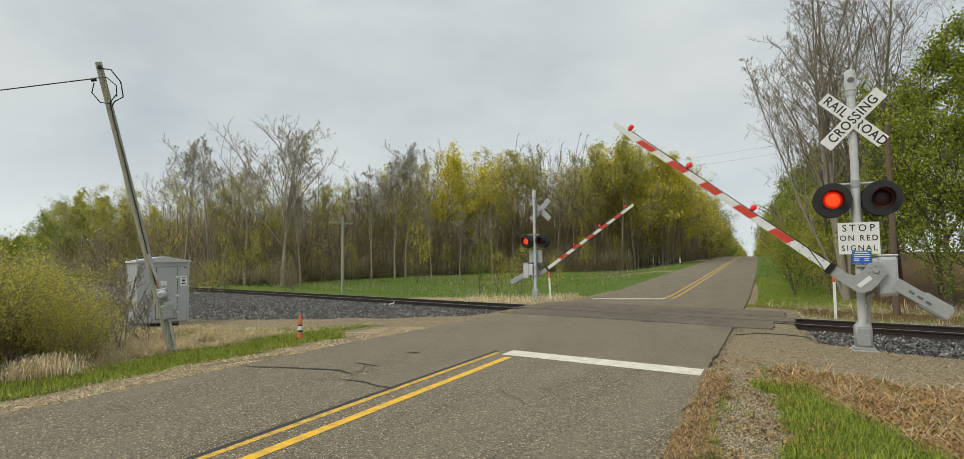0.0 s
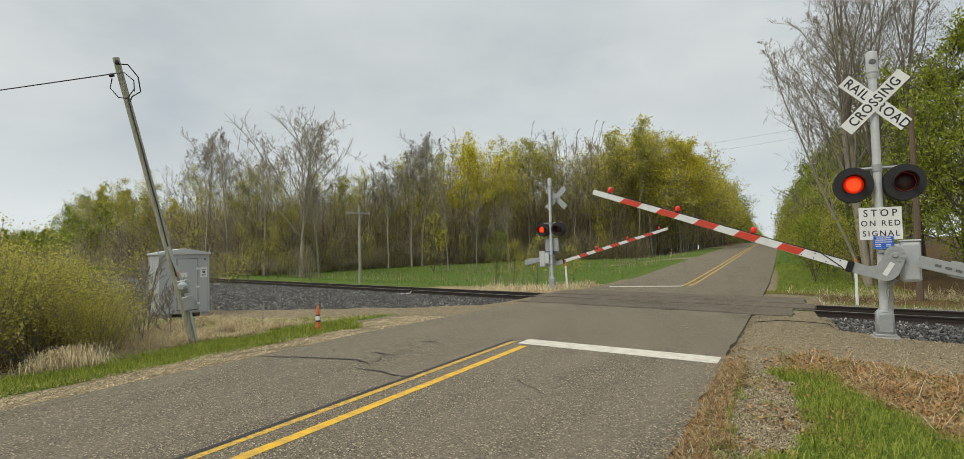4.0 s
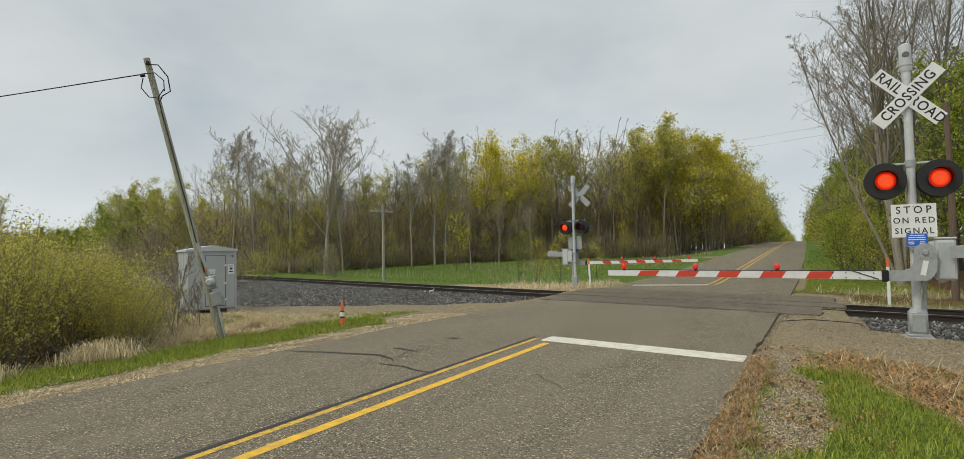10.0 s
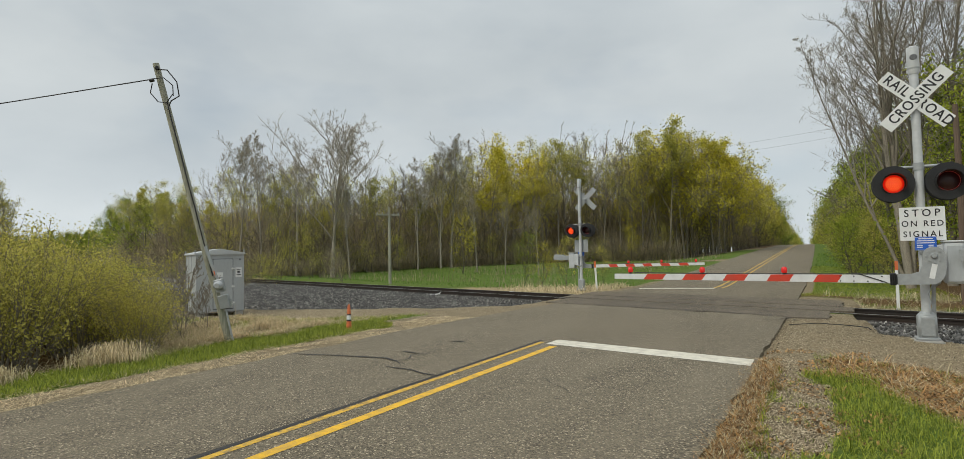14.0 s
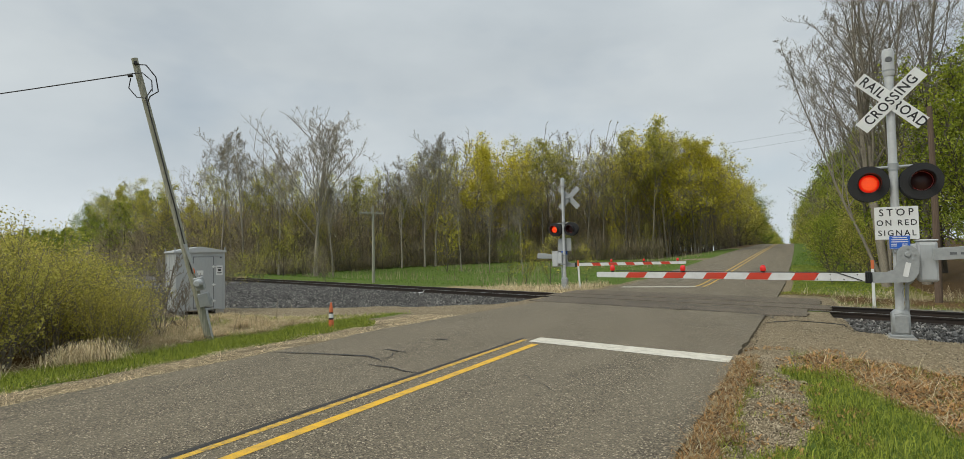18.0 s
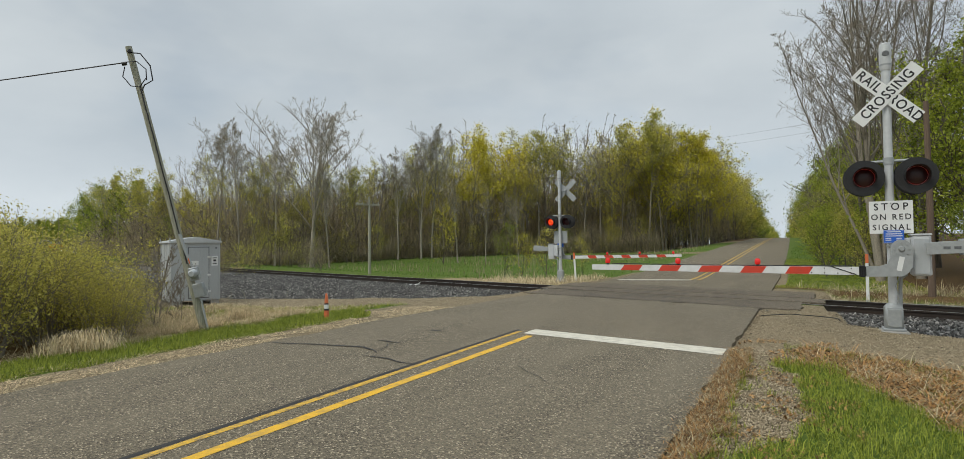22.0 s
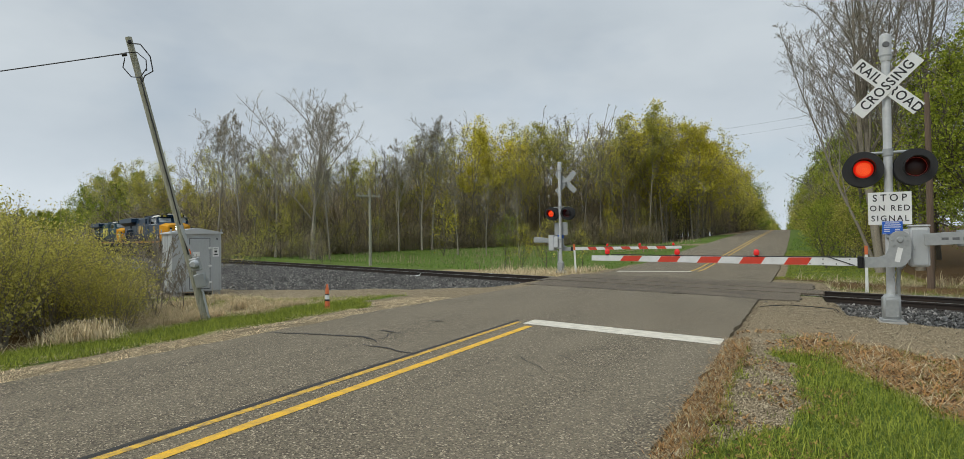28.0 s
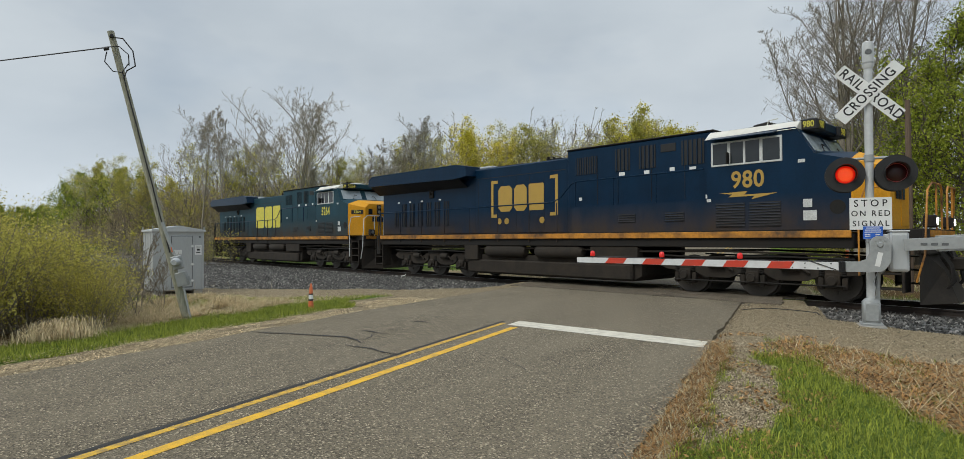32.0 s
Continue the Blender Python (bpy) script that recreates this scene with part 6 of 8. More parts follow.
back, placed = [], 0
for row in range(4):
    az = 74.0
    while az > 10.8:
        d0 = float(np.interp(-az, [-a for a in EDGE_AZ], EDGE_D))
        d = d0 + (0 if row == 0 else 4.2 * row) + rt.uniform(-1.6, 1.6)
        step = math.degrees((2.6 if row == 0 else 3.2) / d) * rt.uniform(0.7, 1.3)
        x, y = polar(az, d)
        x += road_x(y) * smooth01(26, 14, az)
        kind = choose(mix_for(az))
        protos, label = KINDS[kind]
        s = rt.uniform(0.9, 1.06) * float(np.interp(az, [50, 53.5, 58, 61.4, 75], [1.0, 0.85, 0.86, 1.05, 1.05])) * float(np.interp(az, [14, 17, 32, 37, 51, 54], [1.22, 1.2, 1.16, 0.84, 0.8, 1.0])) * (0.78 if row == 0 and rt.random() < 0.4 else 1.0)
        if x < -8.5:
            if row == 0:
                plant(rt.choice(protos), x, y, s, rt.uniform(0, 6.28), label, "trees along the edge of the wood")
            else:
                back.append((rt.choice(DEEP[kind]), x, y, ground_z(x, y), s * 1.02, rt.uniform(0, 6.28)))
            if row < 3 and az < 60:
                q = rt.uniform(0.5, 1.15)
                back.append((rt.choice(U_BROWN), x + rt.uniform(-1.5, 1.5), y - rt.uniform(0, 3), ground_z(x, y), q, rt.uniform(0, 6.28)))
        az -= step
# the same wood along the far road
y = 74.0
while y < 250:
    for k in range(4):
        x = -9.0 - 3.4 * k + rt.uniform(-1.2, 1.2) + road_x(y)
        kind = choose((("yellow", 8), ("olive", 3), ("green", 1)) if y < 150 else (("green", 4), ("olive", 4), ("bare", 1)))
        protos, label = KINDS[kind]
        if k == 0 and y < 120:
            plant(rt.choice(protos), x, y + rt.uniform(-1, 1), rt.uniform(1.0, 1.25), rt.uniform(0, 6.28), label, "trees along the far road")
        elif k < 3 or y < 180:
            back.append((rt.choice(DEEP[kind]), x, y + rt.uniform(-1.5, 1.5), ground_z(x, y), rt.uniform(0.9, 1.2), rt.uniform(0, 6.28)))
        if k < 2:
            for q in range(2):
                back.append((rt.choice(U_BROWN), x + rt.uniform(-1, 2.0), y + rt.uniform(-2, 2), ground_z(x, y), rt.uniform(0.4, 0.95), rt.uniform(0, 6.28)))
    y += 4.0 + 0.02 * (y - 74)
for n in range(46):
    y = rt.uniform(82, 165)
    x = -12.5 - rt.uniform(0, 16) + road_x(y)
    back.append((rt.choice(F_LEAF), x, y, ground_z(x, y), rt.uniform(0.6, 0.9), rt.uniform(0, 6.28)))
# beyond the road's crest, on both sides
for side in (-1, 1):
    y = 150.0
    while y < 640:
        for k in range(3):
            x = side * (8.6 + 4.0 * k) + rt.uniform(-1.2, 1.2) + road_x(y)
            back.append((rt.choice(F_LEAF), x, y + rt.uniform(-2, 2), ground_z(x, y), rt.uniform(0.85, 1.15), rt.uniform(0, 6.28)))
        y += 7.5
for ring in range(2):
    az = 74.0
    while az > 8.5:
        d = float(np.interp(-az, [-a for a in EDGE_AZ], EDGE_D)) + 16 + 11 * ring + rt.uniform(-3, 3)
        x, y = polar(az, d)
        if x < -11:
            back.append((rt.choice(U_BROWN), x, y, ground_z(x, y), rt.uniform(0.9, 1.5), rt.uniform(0, 6.28)))
        az -= math.degrees(2.0 / d) * rt.uniform(0.7, 1.3)
joined("far_wood", "dense spring wood of bare and budding trees behind the field", back)
# brown saplings and brush that fill the wood's foot
count = 90000
az = rs.uniform(11.5, 62, count)
deep = -3.5 + 19 * rs.uniform(0, 1, count) ** 1.5
d = np.interp(-az, [-a for a in EDGE_AZ], EDGE_D) + deep
x, y = EYE.x - d * np.sin(np.radians(az)), EYE.y + d * np.cos(np.radians(az))
patch = np.array([0.65 + 0.9 * noise.noise((a * 0.16, b * 0.16, 9)) for a, b in zip(x, y)])
keep = (x < -8.8) & (patch > 0.12)
x, y, patch, deep = x[keep], y[keep], patch[keep], deep[keep]
z = Z_OF(x, y) + rs.uniform(0, 1, len(x)) ** 1.4 * np.clip(patch, 0.2, 1.2) * (2.6 + 0.8 * np.clip(deep, 0, 14))
v, f = blades(np.stack([x, y, z], 1), (0.4, 1.4), (0.02, 0.045), (0.0, 1.3), 0.5)
stuff("brush", mesh_np("brush", v, f, TWIG_BROWN), "brown leafless brush and saplings filling the wood's foot")
tops = np.stack([x, y, z], 1)
# the twigs of the wood's depth, up to the crowns
for count, near, far, wide, high in ((60000, 6, 22, (0.03, 0.08), 1.0), (26000, 20, 46, (0.16, 0.4), 0.86)):
    az = rs.uniform(10.2, 72, count)
    d = np.interp(-az, [-a for a in EDGE_AZ], EDGE_D) + rs.uniform(near, far, count)
    x, y = EYE.x - d * np.sin(np.radians(az)), EYE.y + d * np.cos(np.radians(az))
    keep = x < -11.5
    x, y, az = x[keep], y[keep], az[keep]
    z = Z_OF(x, y) + rs.uniform(0, 1, len(x)) * np.interp(az, [11, 34, 40, 50, 54, 58, 72], [12.5, 12, 9, 8, 7.5, 7.5, 9]) * high
    v, f = blades(np.stack([x, y, z], 1), (0.8, 2.4), wide, (0.0, 1.0), 0.4)
    stuff("brush", mesh_np("brush", v, f, TWIG_BROWN), "grey-brown twigs in the depth of the wood")
few = rs.permutation(len(tops))[:24000]
v, f = blades(tops[few] + rs.normal(0, 0.3, (24000, 3)), (0.08, 0.18), (0.05, 0.10), (0.3, 1.5), 0.3)
stuff("brush", mesh_np("brush", v, f, LEAF_OLIVE), "sparse olive leaves in the wood's undergrowth")

# brown weeds standing in patches in the field
pts = scatter(60000, -50, -5, 16, 66, lambda a, b: track_off(a, b) > 5 and noise.noise((a * 0.13, b * 0.3, 41)) > 0.2)[:2200]
v, f = blades(pts, (0.2, 0.9), (0.015, 0.03), (0.0, 0.6), 0.4)
stuff("brush", mesh_np("brush", v, f, TWIG_BROWN), "dead brown weeds standing in the field")
# single trees that stand out before the wood
FAN = tree_meshes(Tree(31, 16.4, 0.22, 0.24, 22, 1.0, 0.8, 9, 4, wobble=0.04, leader=0.9, reach=0.82, flat=True, dome=0.22), BARK_PALE, LEAF_BUD, 4000, (0.02, 0.05), 0.12, 0.015, 3)
plant(FAN, *polar(44.15, 60), 1.0, 0.4, "large pale bare tree with a wide fan of branches", "lone trees before the wood", z=-0.7)
SLIM = [tree_meshes(Tree(s, 13, 0.1, 0.3, 14, 0.95, 0.62, 9, 4, wobble=0.06, reach=0.55, flat=True, dome=0.2), BARK_PALE, LEAF_BUD, 2000, (0.02, 0.05), 0.08, 0.014, s) for s in (41, 42)]
for az, d, s, k in ((50.4, 62, 1.06, 0), (52.2, 70, 1.15, 1), (47.4, 64, 1.02, 1), (42.6, 58, 0.72, 1), (34.0, 76, 1.2, 0), (33.0, 77, 1.3, 1), (36.2, 74, 1.05, 0), (30.5, 60, 0.62, 1), (27.8, 56, 0.55, 0), (24.6, 50, 0.5, 1)):
    plant(SLIM[k], *polar(az, d), s, az, "slim pale bare tree standing before the wood", "lone trees before the wood")
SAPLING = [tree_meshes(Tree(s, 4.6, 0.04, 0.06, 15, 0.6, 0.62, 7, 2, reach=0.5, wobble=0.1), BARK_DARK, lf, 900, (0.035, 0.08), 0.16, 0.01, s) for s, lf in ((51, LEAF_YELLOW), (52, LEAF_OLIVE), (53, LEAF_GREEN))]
for n, (az, d, s, k) in enumerate(((31.9, 58, 1.25, 0), (47.0, 58, 1.1, 1), (49, 56, 1.0, 1), (45.9, 57, 0.9, 1), (22.0, 32, 0.62, 1), (24.3, 33, 0.55, 0), (18.6, 34, 0.45, 1), (26.0, 36, 0.7, 2), (20.3, 70, 0.9, 2), (16, 78, 1.0, 0), (13.2, 80, 1.0, 1), (38, 70, 0.9, 1), (41, 70, 0.8, 1), (29, 78, 0.9, 1), (53, 72, 1.1, 1), (55.5, 84, 1.2, 2), (57.5, 62, 0.6, 0))):
    plant(SAPLING[k], *polar(az, d), s, n * 1.3, "young shrub with sparse spring leaves", "shrubs before the wood", category="shrub", name="shrub")

BRUSH = [tree_meshes(Tree(s, 3.6, 0.03, 0.02, 20, 0.6, 0.7, 8, 2, wobble=0.14, reach=0.6), BARK_DARK, lf, 500, (0.03, 0.07), 0.16, 0.01, s) for s, lf in ((54, LEAF_BUD), (55, LEAF_OLIVE))]
for n in range(70):
    az, d = 42.5 + 17.5 * rt.random(), rt.uniform(43, 60)
    plant(U_BROWN[n % 3], *polar(az, d), rt.uniform(0.18, 0.48), n * 1.1, "dark tangled brush between the track and the wood", "brush beside the track", category="shrub", name="shrub")
n = 0
az = 58.5
while az > 12:
    d = float(np.interp(-az, [-a for a in EDGE_AZ], EDGE_D)) - rt.uniform(0, 5) - (4 if az > 45 else 0)
    x, y = polar(az, d)
    plant(BRUSH[n % 2], x, y, rt.uniform(0.6, 1.3), n * 1.1, "brown twiggy brush at the wood's foot", "brush along the wood's edge", category="shrub", name="shrub")
    az -= math.degrees(2.6 / d) * rt.uniform(0.6, 1.5)
    n += 1

# ---- the trees on the near side of the far road ----
def many_stems(seed, rows):
    """One tree of several stems from one foot: height, girth and lean of each."""
    tree = None
    for k, (h, r, lean) in enumerate(rows):
        stem = Tree(seed + k, h, r, 0.24, 13, 0.8, 0.72, 9, 4, lean=lean, wobble=0.07, reach=0.38, flat=True, dome=0.3)
        if tree:
            tree.bars += stem.bars
            tree.tips += stem.tips
        else:
            tree = stem
    return tree


BIG = tree_meshes(many_stems(61, ((11.5, 0.075, (-0.3, 0.0)), (15.0, 0.13, (-0.16, 0.1)), (17.0, 0.15, (-0.03, 0.0)), (15.5, 0.11, (0.12, 0.1)))), BARK_GREY, LEAF_BUD, 6000, (0.015, 0.03), 0.08, 0.0045, 2)
BIG2 = tree_meshes(many_stems(66, ((17.5, 0.15, (0.05, 0.0)), (15.5, 0.1, (-0.14, 0.1)), (15.0, 0.1, (0.2, 0.0)))), BARK_GREY, LEAF_BUD, 4000, (0.015, 0.03), 0.08, 0.0045, 4)
plant(BIG, 7.1, 20.2, 1.0, 0.0, "large bare tree of several stems leaning over the road's edge", "trees on the road's far corner")
plant(BIG2, 8.7, 22.0, 1.0, 1.0, "tall bare tree with budding twigs", "trees on the road's far corner")
plant(BIG2, 7.4, 27.5, 0.8, 2.7, "tall bare tree with budding twigs", "trees on the road's far corner")
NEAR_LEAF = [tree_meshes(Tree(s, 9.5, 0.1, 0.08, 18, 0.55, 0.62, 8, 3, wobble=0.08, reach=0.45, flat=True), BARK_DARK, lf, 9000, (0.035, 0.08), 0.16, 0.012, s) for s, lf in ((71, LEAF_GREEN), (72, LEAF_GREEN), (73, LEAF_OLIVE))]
for n, (x, y, s, k) in enumerate(((10.9, 15.4, 0.85, 0), (11.4, 17.0, 1.0, 1), (13.2, 12.6, 0.95, 0), (10.0, 17.0, 1.05, 0), (12.6, 18.6, 1.15, 0), (15.5, 16.5, 1.2, 1), (9.2, 22.5, 0.8, 1), (11.0, 23.0, 1.1, 1), (8.8, 27.5, 0.85, 0), (10.5, 29.0, 1.1, 2), (8.7, 34, 0.9, 1), (10.4, 37, 1.2, 0), (9.0, 42, 1.0, 2), (10.5, 47, 1.25, 0), (9.2, 53, 1.1, 2), (11, 58, 1.3, 1), (16.5, 12.0, 1.1, 1), (14.0, 22.0, 1.2, 0), (18, 20, 1.3, 0), (19, 14, 1.2, 1))):
    plant(NEAR_LEAF[k], x, y, s, n * 2.1, "tree with fresh green spring leaves in the roadside thicket" if k < 2 else "tree with olive spring leaves in the roadside thicket", "roadside thicket")
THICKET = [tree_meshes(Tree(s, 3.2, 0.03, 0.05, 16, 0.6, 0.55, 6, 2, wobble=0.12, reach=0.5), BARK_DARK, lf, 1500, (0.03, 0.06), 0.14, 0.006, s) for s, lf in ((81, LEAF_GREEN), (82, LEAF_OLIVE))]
for n in range(58):
    y = 12.6 + 1.15 * n * rt.uniform(0.9, 1.1)
    x = (5.5 if y > 17 else 7.3) + road_x(y) + rt.uniform(-0.5, 0.8) + (1.6 if n % 3 == 0 else 0)
    if n < 8:
        x, y = 9.2 + 1.35 * n, 13.2 + rt.uniform(0, 1.2) - 0.2 * n
    plant(THICKET[n % 2], x, y, rt.uniform(0.7, 1.15), n * 1.7, "roadside shrub with fresh leaves", "roadside shrubs", category="shrub", name="shrub")
spots = []
y = 62.0
while y < 250:
    for k in range(3):
        protos = DEEP[choose((("green", 4), ("olive", 4), ("yellow", 1), ("bare", 1)))]
        spots.append((rt.choice(protos), 8.8 + 3.6 * k + rt.uniform(-1, 1) + road_x(y), y + rt.uniform(-1.5, 1.5), ground_z(10, y), rt.uniform(0.75, 1.0), rt.uniform(0, 6.28)))
    y += 4.5 + 0.02 * (y - 62)
for n in range(26):
    protos = DEEP[choose((("green", 4), ("olive", 3), ("bare", 3)))]
    x, y = rt.uniform(17, 42), rt.uniform(16, 60)
    spots.append((rt.choice(protos), x, y, ground_z(x, y), rt.uniform(0.7, 0.95), rt.uniform(0, 6.28)))
joined("far_wood", "dense spring wood along the far road", spots)


# ---- the willow thicket by the ditch ----
def bush_meshes(seed, stems, height, leaves_, size):
    rng = random.Random(seed)
    t = Tree(seed, 0.4, 0.02, 0.2, 1, twigs=2, depth=1)
    t.bars, t.tips, t.rise, t.twigs, t.depth = [], [], 0.6, 5, 2
    for k in range(stems):
        a, r = rng.uniform(0, 6.28), rng.uniform(0, 0.55)
        p = Vector((math.cos(a) * r, math.sin(a) * r, -0.2))
        d = (Vector((math.cos(a), math.sin(a), 0)) * rng.uniform(0.05, 0.75) + Vector((0, 0, 1))).normalized()
        t.branch(p, d, height * rng.uniform(0.7, 1.15), 0.014, 1)
    v, f = t.wood(0.0035)
    stems_me = mesh_np("stem", v, f, BARK_GREY, True)
    v, f = t.leaves(leaves_, size, 0.11, seed, 0.05)
    return stems_me, mesh_np("foliage", v, f, LEAF_BUSH)


BUSH = [bush_meshes(s, 75, 2.45, 14000, (0.017, 0.042)) for s in (91, 92, 93)]
for n, (x, y, s) in enumerate(((-7.2, -5.4, 0.78), (-7.9, -4.0, 0.7), (-8.5, -3.1, 0.6), (-9.4, -4.8, 0.85), (-9.6, -3.0, 0.66), (-10.8, -3.6, 0.84), (-8.6, -6.6, 0.85), (-10.4, -6.2, 1.0), (-12.2, -4.6, 0.95), (-13.0, -2.0, 0.7), (-14.2, -2.8, 0.9), (-13.4, -3.4, 0.85), (-12.4, -7.4, 1.1), (-6.9, -3.4, 0.48))):
    b = thing("willow_bush", Matrix.Translation((x, y, ground_z(x, y))) @ Matrix.Rotation(n * 1.9, 4, "Z") @ Matrix.Diagonal((s, s, s, 1)), "dense willow bush with small yellow-olive leaves", "bush", "willow thicket by the ditch")
    for nm, me in zip(("stem", "foliage"), BUSH[n % 3]):
        ob = new(nm, me)
        ob.parent = b
TALLB = tree_meshes(Tree(95, 4.6, 0.05, 0.15, 14, 0.9, 0.42, 7, 3, reach=0.45), BARK_GREY, LEAF_BUSH, 4500, (0.014, 0.03), 0.07, 0.005, 5)
for n, (x, y, s) in enumerate(((-16.6, -2.0, 0.98), (-18.6, -2.5, 1.15), (-16.0, -3.0, 0.9), (-19.0, -4.2, 1.2), (-17.4, -1.6, 0.8))):
    plant(TALLB, x, y, s, n, "taller grey willow behind the thicket", "willow thicket by the ditch")

TWIGGY = [tree_meshes(Tree(s, 1.7, 0.012, 0.02, 14, 0.8, 0.5, 6, 3, wobble=0.12, reach=0.6, flat=True), BARK_GREY, LEAF_BUD, 60, (0.008, 0.016), 0.03, 0.0028, s) for s in (96, 97)]
for n, (x, y, s) in enumerate(((-8.3, -2.0, 0.9), (-8.9, -1.5, 1.05), (-9.4, -0.9, 1.1), (-8.0, -1.3, 0.7), (-10.2, -0.6, 1.15), (-7.4, -2.3, 0.65), (-9.0, -2.4, 1.0), (-10.9, 0.1, 1.1))):
    plant(TWIGGY[n % 2], x, y, s, n * 2.3, "bare twiggy brown shrub beside the willows", "leafless shrubs by the ditch", category="shrub", name="shrub")

# ---- the two diesel locomotives ----
def paint_with_dirt(name, colour, dirt, low, high, rough=0.4, fade=None):
    """Glossy paint with road dirt thrown up from the rails, thickest low down, and broad fading."""
    m, nt, b = nodes_of(name)
    co = nt.nodes.new("ShaderNodeTexCoord")
    sep = nt.nodes.new("ShaderNodeSeparateXYZ")
    nt.links.new(co.outputs["Object"], sep.inputs[0])
    n1 = noise_node(nt, 1.7, 6, 0.65, stretch=(1, 1, 0.5))
    n2 = noise_node(nt, 26, 4, 0.6)
    col = ramp(nt, n2.outputs["Fac"], [(0.3, scaled(colour, 0.85)), (0.7, scaled(colour, 1.15))])
    col = mixc(nt, ramp(nt, n1.outputs["Fac"], [(0.45, (0, 0, 0)), (0.72, (0.45, 0.45, 0.45))]), col, fade or scaled(colour, 1.7))
    up = nt.nodes.new("ShaderNodeMapRange")
    up.inputs["From Min"].default_value, up.inputs["From Max"].default_value = low, high
    up.inputs["To Min"].default_value, up.inputs["To Max"].default_value = 0.95, 0.0
    nt.links.new(sep.outputs["Z"], up.inputs["Value"])
    mul = nt.nodes.new("ShaderNodeMath")
    mul.operation = "MULTIPLY"
    nt.links.new(up.outputs[0], mul.inputs[0])
    nt.links.new(ramp(nt, n1.outputs["Fac"], [(0.3, (0.25,) * 3), (0.6, (1, 1, 1))]), mul.inputs[1])
    col = mixc(nt, mul.outputs[0], col, dirt)
    nt.links.new(col, b.inputs["Base Color"])
    r = nt.nodes.new("ShaderNodeMapRange")
    r.inputs["To Min"].default_value, r.inputs["To Max"].default_value = rough, 0.85
    nt.links.new(mul.outputs[0], r.inputs["Value"])
    nt.links.new(r.outputs[0], b.inputs["Roughness"])
    b.inputs["Specular IOR Level"].default_value = 0.15
    bump(nt, b, n2.outputs["Fac"], 0.05)
    return m


DIRT = (0.058, 0.038, 0.022)
L_NAVY = paint_with_dirt("navy_locomotive_paint", (0.0035, 0.018, 0.043), DIRT, 1.75, 2.7, 0.35)
L_FADED = paint_with_dirt("faded_blue_locomotive_paint", (0.014, 0.045, 0.062), DIRT, 1.75, 2.9, 0.5)
L_YELLOW = paint_with_dirt("yellow_locomotive_paint", (0.66, 0.31, 0.018), (0.25, 0.14, 0.05), 1.4, 1.9, 0.4, (0.62, 0.33, 0.05))
L_STRIPE = surface("orange_sill_stripe", (0.50, 0.21, 0.018), 0.55, grain=20, spread=0.2, stain=(0.06, 0.035, 0.018), stain_scale=1.6, stain_amount=0.95)
L_GOLD = surface("gold_lettering", (0.42, 0.27, 0.05), 0.5, spread=0.08, stain=(0.35, 0.22, 0.05), stain_scale=4)
L_LEMON = surface("lemon_lettering", (0.62, 0.55, 0.06), 0.5, spread=0.08, stain=(0.4, 0.36, 0.08), stain_scale=4)
L_ROOF = surface("white_cab_roof", (0.66, 0.64, 0.58), 0.5, spread=0.06, stain=(0.4, 0.37, 0.3), stain_scale=1.2)
L_BLACK = surface("grimy_underframe", (0.006, 0.005, 0.004), 0.85, grain=18, spread=0.3, stain=(0.018, 0.013, 0.009), stain_scale=1.3, stain_amount=0.7)
L_GRIME = surface("brown_truck_grime", (0.016, 0.012, 0.008), 0.9, grain=18, spread=0.3, stain=(0.045, 0.033, 0.022), stain_scale=2.2, stain_amount=0.6)
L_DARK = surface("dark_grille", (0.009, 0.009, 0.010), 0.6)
L_GLASS = surface("tinted_cab_glass", (0.02, 0.024, 0.028), 0.08, grain=3, spread=0.2, relief=0)
# pale base colour paints the sky's reflection into the windscreen
L_SHIELD = surface("windscreen_painted_sky_reflection", (0.30, 0.34, 0.36), 0.12, grain=2, spread=0.2, relief=0)
L_FRAME = surface("pale_window_frame", (0.55, 0.56, 0.55), 0.5)
L_TIRE = surface("worn_wheel_steel", (0.09, 0.08, 0.07), 0.5, 0.6, spread=0.2)
HEADLIGHT = glow("headlight", (1.0, 0.93, 0.78), 5.0, (0.9, 0.9, 0.85))
LAMP_GREY = surface("lamp_reflector", (0.5, 0.5, 0.5), 0.25, 0.6)


def side_plate(points, y0, y1):
    return Geo().prism(points, y0, y1)


def wheelset(parent, x):
    g = Geo()
    for s in (-1, 1):
        g.tube([(0, s * 0.69, 0), (0, s * 0.72, 0), (0, s * 0.725, 0), (0, s * 0.85, 0)], [0.565, 0.565, 0.53, 0.525], 28)
        g.tube([(0, s * 0.85, 0), (0, s * 0.87, 0)], [0.43, 0.2], 28)
        g.tube([(0, s * 0.86, 0), (0, s * 0.95, 0)], 0.13, 14)
        for k in range(6):
            a = k * math.pi / 3
            g.box((0.3 * math.cos(a), s * 0.862, 0.3 * math.sin(a)), (0.09, 0.03, 0.09), 0.01)
    g.tube([(0, -0.7, 0), (0, 0.7, 0)], 0.09, 12)
    return part("wheelset", g, L_TIRE, parent, "steel wheels on an axle", 40, pose(x, 0, 0.535))


